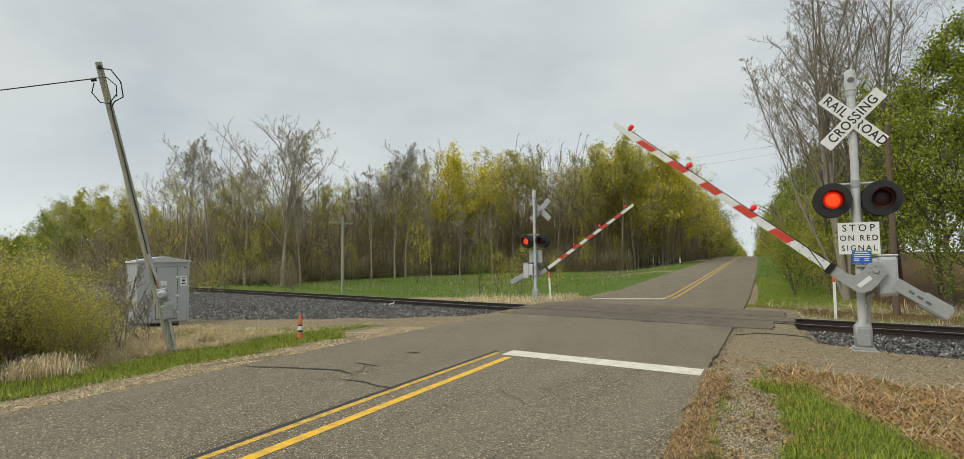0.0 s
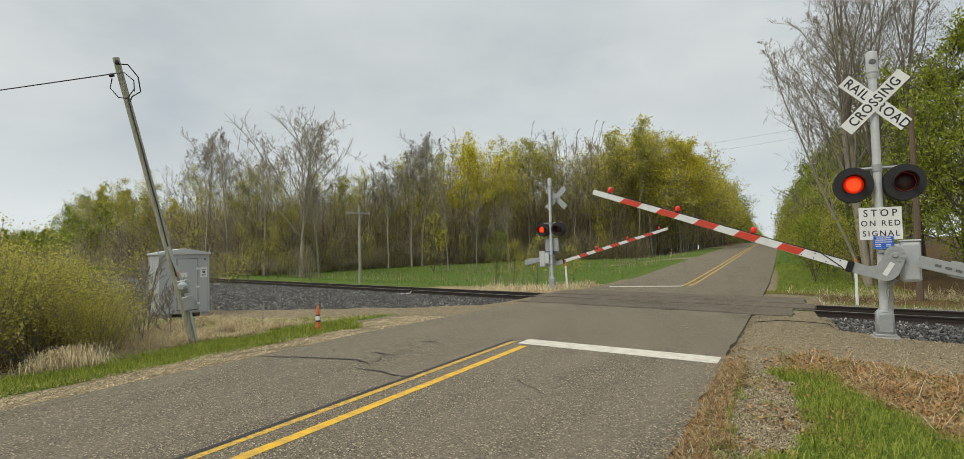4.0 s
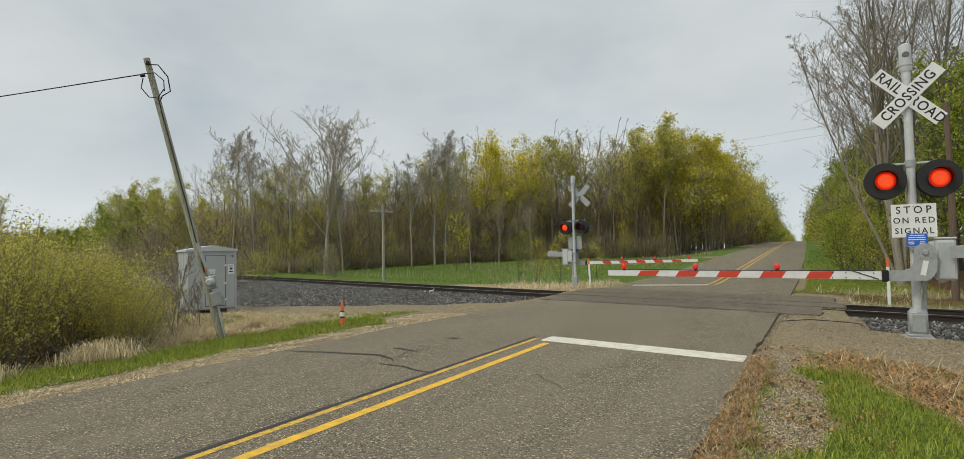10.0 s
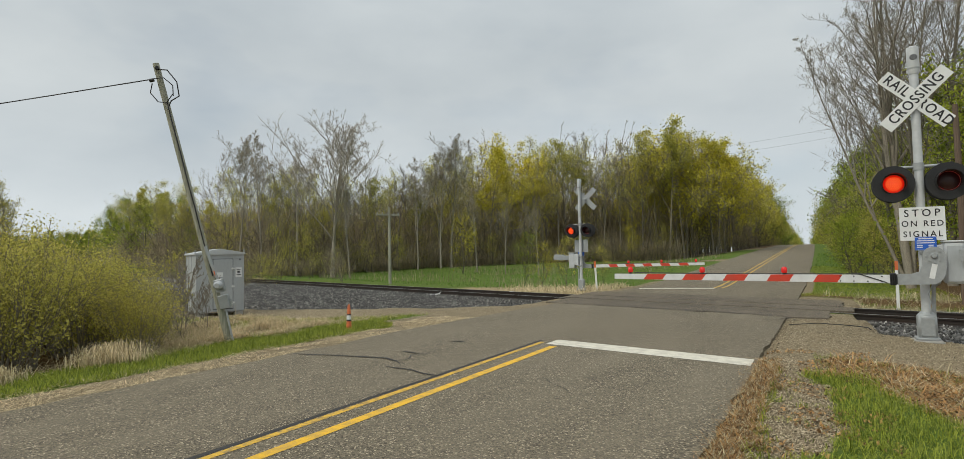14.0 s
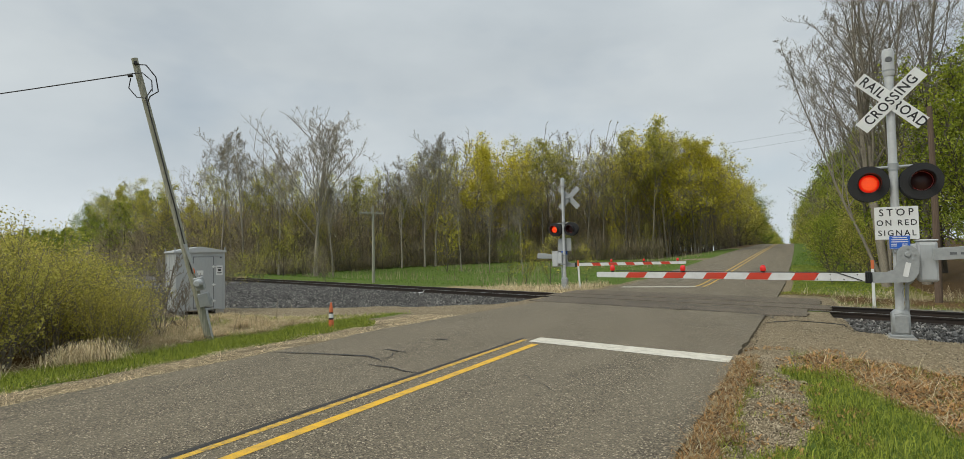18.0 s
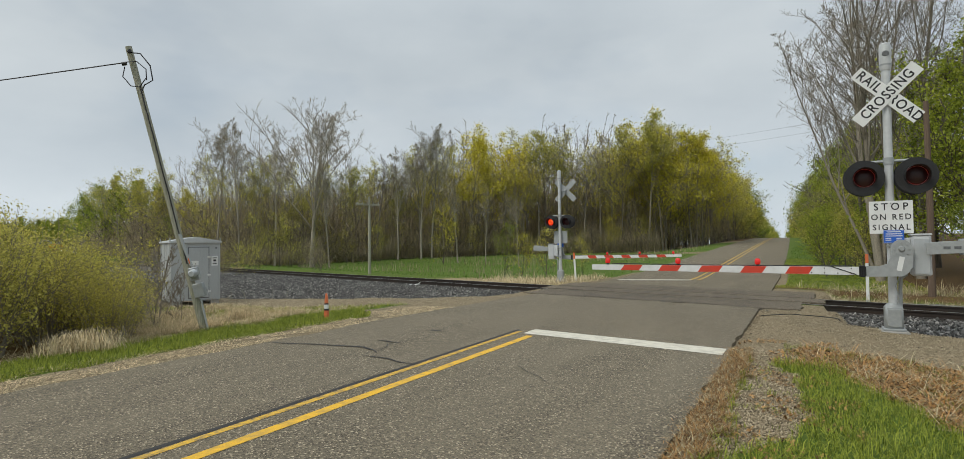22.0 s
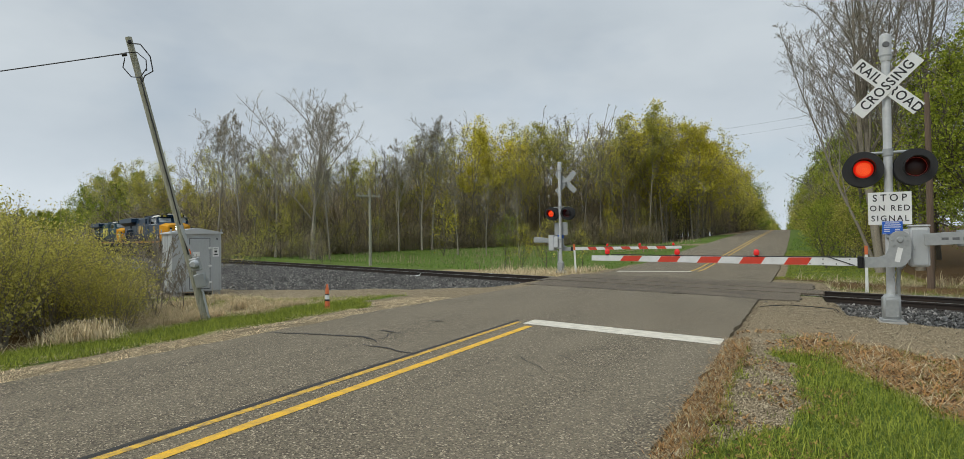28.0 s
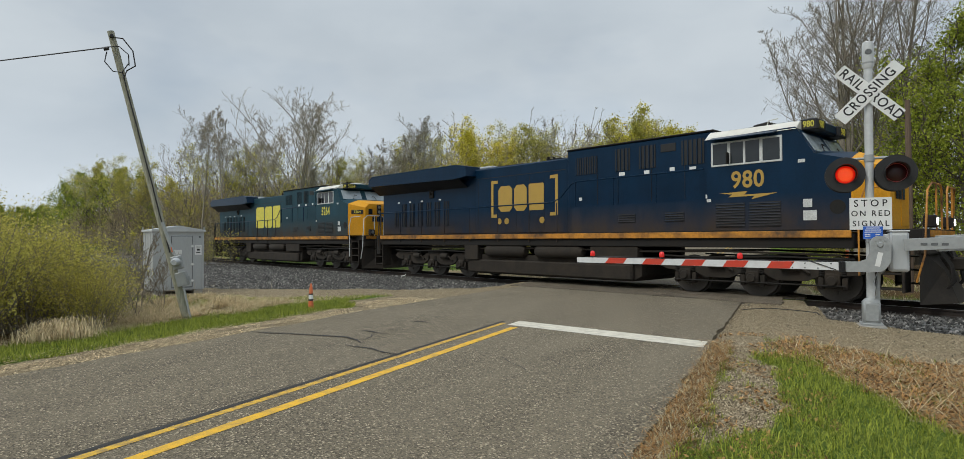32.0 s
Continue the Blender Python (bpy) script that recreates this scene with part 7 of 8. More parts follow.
def truck(parent, x):
    for s in (-1, 1):
        y = s * 1.12
        t = 0.13 * s
        fr = side_plate([(-2.75, 0.82), (-2.6, 1.0), (-1.5, 0.98), (-1.15, 0.78), (-0.75, 0.78), (-0.45, 0.95), (0.45, 0.95), (0.75, 0.78), (1.15, 0.78), (1.5, 0.98), (2.6, 1.0), (2.75, 0.82), (2.5, 0.7), (2.15, 0.66), (1.65, 0.66), (1.3, 0.5), (0.6, 0.5), (0.3, 0.66), (-0.3, 0.66), (-0.6, 0.5), (-1.3, 0.5), (-1.65, 0.66), (-2.15, 0.66), (-2.5, 0.7)], y, y + t).moved(Matrix.Translation((x, 0, 0)))
        frame_ = part("truck_frame", fr, L_GRIME, parent, "cast steel truck frame", 30)
        for ax in (-1.9, 0.0, 1.9):
            bx = Geo().box((x + ax, y + 0.1 * s, 0.535), (0.34, 0.2, 0.36), 0.04).tube([(x + ax, y + 0.2 * s, 0.535), (x + ax, y + 0.26 * s, 0.535)], [0.13, 0.1], 16)
            bx.box((x + ax - 0.26, y + 0.08 * s, 0.47), (0.12, 0.14, 0.3), 0.02).box((x + ax + 0.26, y + 0.08 * s, 0.47), (0.12, 0.14, 0.3), 0.02)
            part("axle_box", bx, L_GRIME, frame_, smooth=40)
            for d in (-0.24, 0.24):
                sp = Geo()
                for q in range(4):
                    sp.tube([(x + ax + d, y + 0.12 * s, 0.66 + 0.055 * q), (x + ax + d, y + 0.12 * s, 0.69 + 0.055 * q)], 0.07, 10)
                part("spring", sp, L_BLACK, frame_, smooth=40)
        for d in (-0.95, 0.95):
            br = Geo().tube([(x + d - 0.22, y + 0.2 * s, 0.86), (x + d + 0.22, y + 0.2 * s, 0.86)], 0.11, 12).tube([(x + d + 0.22, y + 0.2 * s, 0.86), (x + d + 0.45, y + 0.18 * s, 0.7)], 0.03, 8)
            part("brake_cylinder", br, L_GRIME, frame_, smooth=40)
        rod = Geo().tube([(x - 2.6, y + 0.22 * s, 1.08), (x - 1.2, y + 0.24 * s, 1.04), (x + 0.6, y + 0.24 * s, 1.1), (x + 2.4, y + 0.22 * s, 1.06)], 0.025, 8)
        rod.tube([(x - 2.2, y + 0.2 * s, 0.4), (x + 2.2, y + 0.2 * s, 0.42)], 0.02, 8)
        part("brake_pipe", rod, L_BLACK, frame_, smooth=40)
    bol = Geo().box((x, 0, 0.95), (1.2, 2.1, 0.3), 0.04).box((x - 2.4, 0, 0.8), (0.2, 2.1, 0.2), 0.03).box((x + 2.4, 0, 0.8), (0.2, 2.1, 0.2), 0.03)
    part("bolster", bol, L_BLACK, parent)


def louvre(parent, x0, x1, z0, z1, y, s, upright=True, bars=6, label="dark ventilation grille"):
    g = Geo().box(((x0 + x1) / 2, y + 0.004 * s, (z0 + z1) / 2), (x1 - x0, 0.02, z1 - z0), 0.004)
    back_ = part("grille", g, L_DARK, parent.parent, label)
    b = Geo()
    for k in range(bars):
        q = (k + 0.5) / bars
        if upright:
            b.box((x0 + (x1 - x0) * q, y + 0.022 * s, (z0 + z1) / 2), (0.03, 0.02, z1 - z0), 0.003)
        else:
            b.box(((x0 + x1) / 2, y + 0.02 * s, z0 + (z1 - z0) * q), (x1 - x0, 0.02, 0.022), 0.003, pose(0, 0, 0, 25 * s, 0, 0))
    part("louvre", b, parent.data.materials[0] if parent.data else L_NAVY, back_)


def grab(g, pts, r=0.018):
    return g.tube(pts, r, 6)


def locomotive(m, number, paint, wing_paint, logo, label, brackets):
    loco = thing("locomotive", m, label, "locomotive", "diesel locomotives of the train")
    # underframe and sill
    sill = Geo().box((-6.4, 0, 1.5), (19.8, 2.9, 0.36), 0.02)
    frame_ = part("underframe", sill, L_BLACK, loco, "black underframe")
    for s in (-1, 1):
        part("sill_stripe", Geo().box((-6.4, s * 1.5, 1.66), (19.75, 0.06, 0.17), 0.01), L_STRIPE, frame_, "orange stripe along the sill")
        part("walkway", Geo().box((-6.4, s * 1.22, 1.765), (19.7, 0.56, 0.03), 0.005), L_BLACK, frame_)
    pipes = Geo()
    for s in (-1, 1):
        pipes.tube([(-10.4, s * 1.3, 1.2), (-6, s * 1.3, 1.24), (-2, s * 1.32, 1.18), (0.5, s * 1.34, 1.22), (3.2, s * 1.3, 1.15)], 0.03, 8)
        pipes.tube([(-16, s * 1.2, 1.22), (-10.4, s * 1.25, 1.25)], 0.035, 8)
    part("air_pipe", pipes, L_GRIME, frame_, smooth=40)
    # fuel tank and reservoirs
    tank = Geo().prism([(-10.3, 0.98), (-10.3, 0.42), (-10.0, 0.24), (-2.6, 0.24), (-2.25, 0.42), (-2.25, 0.98)], -1.22, 1.22)
    for s in (-1, 1):
        tank.box((-6.3, s * 1.3, 0.52), (7.6, 0.16, 0.5), 0.05)
    part("fuel_tank", tank, L_GRIME, loco, "long grimy fuel tank")
    for c_, s_ in (((-3.15, -1.28, 1.1), (1.8, 0.3, 0.45)), ((-3.15, 1.28, 1.1), (1.8, 0.3, 0.45)), ((-9.85, -1.25, 1.05), (0.8, 0.4, 0.6))):
        part("battery_box", Geo().box(c_, s_, 0.03), L_GRIME, loco)
    for s in (-1, 1):
        for a, b in ((-9.1, -7.0), (-6.5, -4.4)):
            part("air_reservoir", Geo().tube([(a, s * 1.27, 1.12), (a + 0.12, s * 1.27, 1.12), (b - 0.12, s * 1.27, 1.12), (b, s * 1.27, 1.12)], [0.14, 0.225, 0.225, 0.14], 20), L_GRIME, loco, "round air reservoir", 40)
    for x in (-12.6, 1.1):
        truck(loco, x)
    sets = [wheelset(loco, x + d) for x in (-12.6, 1.1) for d in (-1.9, 0, 1.9)]
    # long hood
    hood = part("engine_hood", Geo().box((-7.7, 0, 3.07), (4.9, 1.96, 2.62), 0.05).box((-13.5, 0, 2.95), (6.8, 1.9, 2.36), 0.04), paint, loco, "long engine hood", 30)
    seams = Geo()
    for s in (-1, 1):
        for x in (-9.9, -9.2, -8.5, -7.8, -7.1, -6.4, -5.8):
            seams.box((x, s * 0.98, 2.9), (0.012, 0.012, 2.0))
        seams.box((-7.7, s * 0.98, 3.98), (4.6, 0.014, 0.02))
    part("door_seam", seams, L_DARK, hood)
    roofgear = Geo().box((-8.6, 0, 4.41), (1.5, 1.2, 0.12), 0.03).tube([(-7.0, 0.2, 4.35), (-7.0, 0.2, 4.6)], 0.16, 14).box((-6.2, -0.4, 4.43), (0.5, 0.3, 0.15), 0.03)
    roofgear.tube([(-6.6, -0.5, 4.36), (-6.6, -0.5, 4.58)], 0.05, 8).tube([(-6.3, -0.55, 4.36), (-6.3, -0.55, 4.55)], 0.04, 8)
    part("roof_gear", roofgear, L_BLACK, hood, smooth=40)
    part("roof_hatch", Geo().box((-10.0, 0, 4.46), (1.2, 1.4, 0.1), 0.03).box((-13.2, 0.1, 4.64), (2.4, 2.2, 0.06), 0.02), GREY_PAINT, hood, "pale roof hatch")
    # rear radiator wings
    wing = Geo().prism([(-17.35, 4.12), (-17.35, 4.45), (-17.0, 4.6), (-10.7, 4.6), (-10.15, 4.5), (-10.05, 4.1), (-10.35, 4.06), (-10.9, 4.02)], -1.5, 1.5)
    radiator = part("radiator_wing", wing, wing_paint, loco, "wide overhanging radiator wing")
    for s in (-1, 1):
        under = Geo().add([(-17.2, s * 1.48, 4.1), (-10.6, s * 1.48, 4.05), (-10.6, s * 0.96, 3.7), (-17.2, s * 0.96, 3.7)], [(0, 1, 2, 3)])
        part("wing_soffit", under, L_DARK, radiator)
        for k in range(7):
            x = -15.9 + 0.62 * k
            louvre(hood, x, x + 0.36, 2.15, 3.2 if k else 2.9, s * 0.96, s, True, 3, "tall dark radiator door")
        part("marker_lamp", Geo().box((-13.0, s * 0.98, 3.55), (0.3, 0.08, 0.35), 0.02).tube([(-13.0, s * 1.02, 3.58), (-13.0, s * 1.08, 3.58)], 0.06, 12), L_BLACK, hood, smooth=40)
        for x in (-15.5, -14.6, -13.7, -12.4):
            part("stencil", Geo().box((x, s * 0.985, 3.28), (0.14, 0.01, 0.06)), SIGN_WHITE, hood, "small white stencil")
    # equipment section behind the cab
    equip = part("equipment_cabinet", Geo().box((-2.65, 0, 3.17), (5.25, 2.1, 2.82), 0.04).prism([(-4.75, 1.78), (-4.75, 2.55), (-4.6, 2.62), (-0.01, 2.62), (-0.01, 1.78)], -1.47, 1.47), paint, loco, "tall equipment cabinet behind the cab", 30)
    part("cabinet_roof", Geo().box((-2.65, 0, 4.6), (5.28, 2.16, 0.05), 0.02), L_BLACK, equip)
    for s in (-1, 1):
        y = s * 1.05
        for a, b, z0, z1, n in ((-4.9, -4.0, 3.72, 4.3, 0), (-3.3, -2.75, 3.72, 4.42, 4), (-2.42, -1.85, 3.72, 4.42, 4), (-1.0, -0.3, 3.7, 4.42, 5)):
            louvre(equip, a, b, z0, z1, y, s, True, max(n, 9) if n == 0 else n)
        part("small_window", Geo().box((-1.43, y, 4.27), (0.5, 0.03, 0.24), 0.01), L_DARK, equip)
        for x, z, w in ((-3.05, 3.62, 0.22), (-2.15, 3.6, 0.18), (-1.3, 3.62, 0.16), (-0.65, 3.58, 0.2), (-4.7, 2.9, 0.12), (-0.2, 2.75, 0.14)):
            part("stencil", Geo().box((x, y + s * 0.008, z), (w, 0.006, 0.11)), SIGN_WHITE, equip, "small white stencil")
        for a in (-2.9, -1.3):
            louvre(equip, a, a + 0.6, 2.05, 2.32, s * 1.47, s, False, 4)
        sm = Geo()
        for x in (-4.0, -3.2, -2.0, -0.9):
            sm.box((x, s * 1.055, 3.2), (0.012, 0.012, 1.0))
        part("door_seam", sm, L_DARK, equip)
        logo_parts(loco, hood, s, logo, brackets)
    # cab and nose
    cabg = Geo()
    prof = [(0.0, 1.78), (0.0, 4.28), (2.28, 4.32), (2.7, 3.62), (3.48, 3.40), (3.48, 1.78)]
    n = len(prof)
    ys_ = [-1.5, 1.5]
    cabg.add([(x, y, z) for y in ys_ for x, z in prof], [tuple(range(n)), tuple(range(n, 2 * n))[::-1]] + [(i, (i + 1) % n, n + (i + 1) % n, n + i) for i in range(n)])
    cab_ = part("cab", cabg, paint, loco, "wide cab", 20)
    rf = Geo()
    rf.add([(x, y, z) for x in (-0.05, 2.3) for y, z in ((-1.53, 4.26), (-1.2, 4.5), (0, 4.6), (1.2, 4.5), (1.53, 4.26))], [(0, 5, 6, 1), (1, 6, 7, 2), (2, 7, 8, 3), (3, 8, 9, 4), (0, 1, 2, 3, 4), (5, 9, 8, 7, 6)])
    part("cab_roof", rf, L_ROOF, cab_, "white cab roof", 20)
    brow = Geo().box((2.42, 0, 4.42), (0.34, 2.2, 0.26), 0.04)
    part("number_board_housing", brow, paint, cab_)
    for s in (-1, 1):
        pl = part("number_board", Geo().box((2.45, s * 0.82, 4.4), (0.42, 0.62, 0.27), 0.02), L_DARK, loco, "black number board")
        lettering("number", number, 0.25, 0.003, L_LEMON, pl, pose(2.665, s * 0.82, 4.4, 90, 0, 90), 1.0, 0.9, 0.004)
        lettering("number", number, 0.22, 0.003, L_LEMON, pl, pose(2.46, s * 1.134, 4.4, 90, 0, 0 if s < 0 else 180), 1.0, 0.8, 0.004)
        # side windows
        y = s * 1.502
        win = part("side_window_frame", Geo().box((1.05, y, 3.83), (1.85, 0.035, 0.66), 0.01), L_FRAME, loco, "pale side window frame")
        for a, b in ((0.18, 0.58), (0.66, 1.0), (1.06, 1.42), (1.5, 1.92)):
            part("pane", Geo().box(((a + b) / 2, y + s * 0.014, 3.83), (b - a, 0.02, 0.56), 0.005), L_GLASS, win, "dark glass pane")
        part("sunshade", Geo().box((1.0, y + s * 0.12, 4.24), (1.7, 0.3, 0.03), 0.01, pose(0, 0, 0, -18 * s, 0, 0)), paint, win, "sunshade over the windows")
        part("mirror", Geo().box((0.62, y + s * 0.1, 3.7), (0.03, 0.16, 0.3), 0.01), L_BLACK, win)
        # number and bolt on the cab side
        lettering("number", number, 0.62, 0.003, L_GOLD if brackets else L_LEMON, cab_, pose(1.1, s * 1.506, 3.09, 90, 0, 0 if s < 0 else 180), 1.05, 0.9 if len(number) < 4 else 0.72, 0.012)
        if brackets:
            z = 2.74
            dr = 1 if s < 0 else -1
            zig = [(0.35, z + 0.03), (1.1, z + 0.06), (1.02, z - 0.03), (1.85, z - 0.02), (1.2, z - 0.16), (1.28, z - 0.07), (0.6, z - 0.08), (0.7, z - 0.01)]
            part("bolt_stripe", Geo().prism(zig, s * 1.503, s * 1.507), L_GOLD, cab_, "gold zigzag stripe")
        for a in (0.25, 1.15):
            louvre(cab_, a, a + 0.78, 1.86, 2.5, s * 1.5, s, False, 9)
        misc = Geo().box((2.55, s * 1.505, 2.42), (0.2, 0.01, 0.2)).box((2.6, s * 1.505, 2.12), (0.3, 0.01, 0.24)).box((2.42, s * 1.505, 3.46), (0.16, 0.01, 0.08)).box((0.05 + 0.0, s * 1.505, 2.6), (0.12, 0.01, 0.08))
        part("label", misc, L_FRAME, cab_, "pale stencils on the cab side")
        part("round_emblem", Geo().tube([(3.2, s * 1.503, 2.3), (3.2, s * 1.508, 2.3)], 0.17, 22), L_BLACK, cab_, smooth=40)
        # windscreen halves on the slanted front
        part("windscreen", Geo().box((2.515, s * 0.72, 3.94), (0.03, 1.15, 0.56), 0.01, pose(0, 0, 0, 0, -31, 0)), L_SHIELD, cab_, "slanted windscreen")
        part("windscreen_frame", Geo().box((2.505, s * 0.72, 3.93), (0.03, 1.3, 0.68), 0.01, pose(0, 0, 0, 0, -31, 0)), paint, cab_)
        part("wiper", Geo().tube([(2.7, s * 0.72, 3.7), (2.58, s * 0.6, 3.95), (2.62, s * 0.45, 3.9)], 0.012, 6), L_BLACK, cab_)
    # nose
    nv = [(3.48, -1.5, 1.78), (3.48, -1.5, 3.40), (4.1, -0.85, 3.2), (4.1, -0.85, 1.78), (4.1, 0.85, 1.78), (4.1, 0.85, 3.2), (3.48, 1.5, 3.40), (3.48, 1.5, 1.78), (3.485, -0.9, 3.62), (3.485, 0.9, 3.62), (4.05, -0.6, 3.42), (4.05, 0.6, 3.42)]
    nf = [(0, 3, 2, 1), (3, 4, 5, 2), (4, 7, 6, 5), (1, 2, 10, 8), (2, 5, 11, 10), (5, 6, 9, 11), (8, 10, 11, 9), (0, 7, 4, 3)]
    nose = part("nose", Geo().add(nv, nf), L_YELLOW, loco, "yellow tapered nose", 20)
    part("nose_crest", Geo().add([(2.72, -1.48, 3.6), (3.48, -1.49, 3.395), (3.49, -0.9, 3.62), (2.72, -0.9, 3.72), (2.72, 0.9, 3.72), (3.49, 0.9, 3.62), (3.48, 1.49, 3.395), (2.72, 1.48, 3.6)], [(0, 1, 2, 3), (3, 2, 5, 4), (4, 5, 6, 7)]), paint, nose)
    part("nose_door", Geo().box((4.105, 0.35, 2.55), (0.02, 0.62, 1.4), 0.01).box((4.12, 0.35, 3.02), (0.015, 0.28, 0.32), 0.03), L_YELLOW, nose)
    part("door_window", Geo().box((4.13, 0.35, 3.02), (0.012, 0.22, 0.26), 0.03), L_GLASS, nose)
    part("door_window", Geo().box((4.108, -0.55, 3.0), (0.012, 0.24, 0.28), 0.03), L_GLASS, nose)
    hl = part("headlight_box", Geo().box((4.13, -0.05, 3.12), (0.08, 0.26, 0.5), 0.03), L_BLACK, loco)
    for z in (3.0, 3.24):
        part("headlight", Geo().tube([(4.165, -0.05, z), (4.185, -0.05, z)], [0.085, 0.075], 18), HEADLIGHT if brackets else LAMP_GREY, hl, "lit headlight" if brackets else "unlit headlight", 40)
    emb = Geo()
    for k, y in enumerate((-0.3, -0.02, 0.26)):
        emb.box((4.125 if y < 0.1 else 4.13, y - 0.05, 2.62), (0.008, 0.2, 0.26), 0.03)
    part("nose_emblem", emb, L_NAVY, nose, "dark blue emblem blocks")
    if not brackets:
        nb = part("number_plate", Geo().box((3.82, -1.16, 2.98), (0.02, 0.62, 0.22), 0.01, pose(0, 0, 0, 0, 0, -46)), L_DARK, loco, "black nose number board")
        lettering("number", number, 0.2, 0.003, L_LEMON, nb, pose(3.832, -1.172, 2.98, 90, 0, 44), 1.1, 0.85, 0.004)
    # front platform, steps, rails and pilot
    plat = Geo().box((4.2, 0, 1.62), (1.45, 2.1, 0.3), 0.02).box((4.86, 0, 1.62), (0.12, 2.9, 0.3), 0.02)
    part("front_platform", plat, L_BLACK, loco)
    part("platform_edge", Geo().box((4.925, 0, 1.66), (0.02, 2.6, 0.14), 0.005), L_STRIPE, loco, "orange platform edge")
    for s in (-1, 1):
        well = Geo()
        for k in range(4):
            part("step_tread", Geo().box((4.12, s * 1.22, 0.42 + 0.34 * k), (0.62, 0.5, 0.035), 0.006), L_GRIME, loco)
        well.box((3.78, s * 1.2, 0.95), (0.05, 0.55, 1.2), 0.01).box((4.46, s * 1.2, 0.95), (0.05, 0.55, 1.2), 0.01)
        part("step_side", well, L_GRIME, loco, "corner step plates")
        dl = part("ditch_light_box", Geo().box((4.86, s * 0.95, 1.93), (0.24, 0.26, 0.28), 0.03), L_BLACK, loco)
        part("ditch_light", Geo().tube([(4.985, s * 0.95, 1.93), (5.0, s * 0.95, 1.93)], [0.085, 0.075], 18), HEADLIGHT if brackets else LAMP_GREY, dl, "lit ditch light" if brackets else "unlit ditch light", 40)
        rail = Geo()
        grab(rail, [(4.95, s * 0.3, 1.75), (4.95, s * 0.3, 2.65), (4.95, s * 0.4, 2.76), (4.95, s * 1.25, 2.76), (4.9, s * 1.42, 2.6), (4.85, s * 1.46, 1.2), (4.7, s * 1.47, 0.6)], 0.022)
        grab(rail, [(3.62, s * 1.48, 0.7), (3.62, s * 1.5, 2.3), (3.75, s * 1.47, 2.7), (4.02, s * 1.1, 2.75)], 0.022)
        grab(rail, [(4.95, s * 0.85, 1.75), (4.95, s * 0.85, 2.76)], 0.02)
        part("front_handrail", rail, L_STRIPE if brackets else L_FRAME, loco, "front handrail", 50)
    pv = [(4.75, -1.45, 0.12), (4.75, 1.45, 0.12), (4.75, 1.45, 1.32), (4.75, -1.45, 1.32), (5.28, -0.5, 0.12), (5.28, 0.5, 0.12), (5.02, 0.5, 0.85), (5.02, -0.5, 0.85)]
    part("snow_plough", Geo().add(pv, [(0, 3, 2, 1), (4, 5, 6, 7), (0, 4, 7, 3), (5, 1, 2, 6), (7, 6, 2, 3), (0, 1, 5, 4)]).box((4.8, 0, 1.35), (0.25, 2.8, 0.3), 0.03), L_GRIME, loco, "black plough pilot")
    part("coupler", Geo().box((5.1, 0, 0.98), (0.7, 0.26, 0.3), 0.04).box((5.42, 0.06, 0.98), (0.3, 0.34, 0.4), 0.08), L_GRIME, loco)
    hose = Geo()
    for k, y in enumerate((-0.75, -0.6, -0.45, 0.4, 0.55, 0.7)):
        hose.tube([(4.95, y, 1.3), (5.15, y + 0.05, 0.95), (5.2, y + 0.02, 0.6), (5.1, y, 0.45)], 0.025, 6)
    hose.tube([(4.98, -0.5, 1.45), (5.1, -0.25, 1.15), (5.1, 0.1, 1.1), (4.98, 0.45, 1.45)], 0.03, 8)
    part("air_hose", hose, L_BLACK, loco, smooth=50)
    # rear end
    part("rear_plate", Geo().box((-16.55, 0, 1.3), (0.3, 2.9, 0.9), 0.03), L_BLACK, loco)
    part("rear_coupler", Geo().box((-17.0, 0, 0.98), (0.9, 0.28, 0.32), 0.05), L_GRIME, loco)
    for s in (-1, 1):
        st = Geo()
        for k in range(4):
            part("step_tread", Geo().box((-16.45, s * 1.24, 0.42 + 0.34 * k), (0.55, 0.45, 0.035), 0.006), L_GRIME, loco)
        st.box((-16.75, s * 1.22, 0.95), (0.04, 0.5, 1.2), 0.01).box((-16.15, s * 1.22, 0.95), (0.04, 0.5, 1.2), 0.01)
        part("step_side", st, L_GRIME, loco, "corner step plates")
        # side handrails
        x = -16.3
        posts = [-16.3, -14.7, -13.1, -11.5, -9.9, -8.3, -6.7, -5.4]
        for px_ in posts:
            part("stanchion", grab(Geo(), [(px_, s * 1.47, 1.45), (px_, s * 1.47, 2.8)], 0.024), L_NAVY, loco, "handrail post", 50)
        part("handrail", grab(Geo(), [(-16.5, s * 1.47, 1.2), (-16.45, s * 1.47, 2.6), (-16.3, s * 1.47, 2.8), (-10, s * 1.47, 2.8), (-5.6, s * 1.47, 2.82), (-5.25, s * 1.47, 2.95), (-4.75, s * 1.47, 3.4), (-4.5, s * 1.47, 3.46), (-0.1, s * 1.49, 3.48)], 0.024), L_NAVY, loco, "blue side handrail", 50)
        for px_ in (-4.6, -3.1, -1.6):
            part("stanchion", grab(Geo(), [(px_, s * 1.47, 2.62), (px_, s * 1.47, 3.46)], 0.024), L_NAVY, loco, "handrail post", 50)
    horn = Geo()
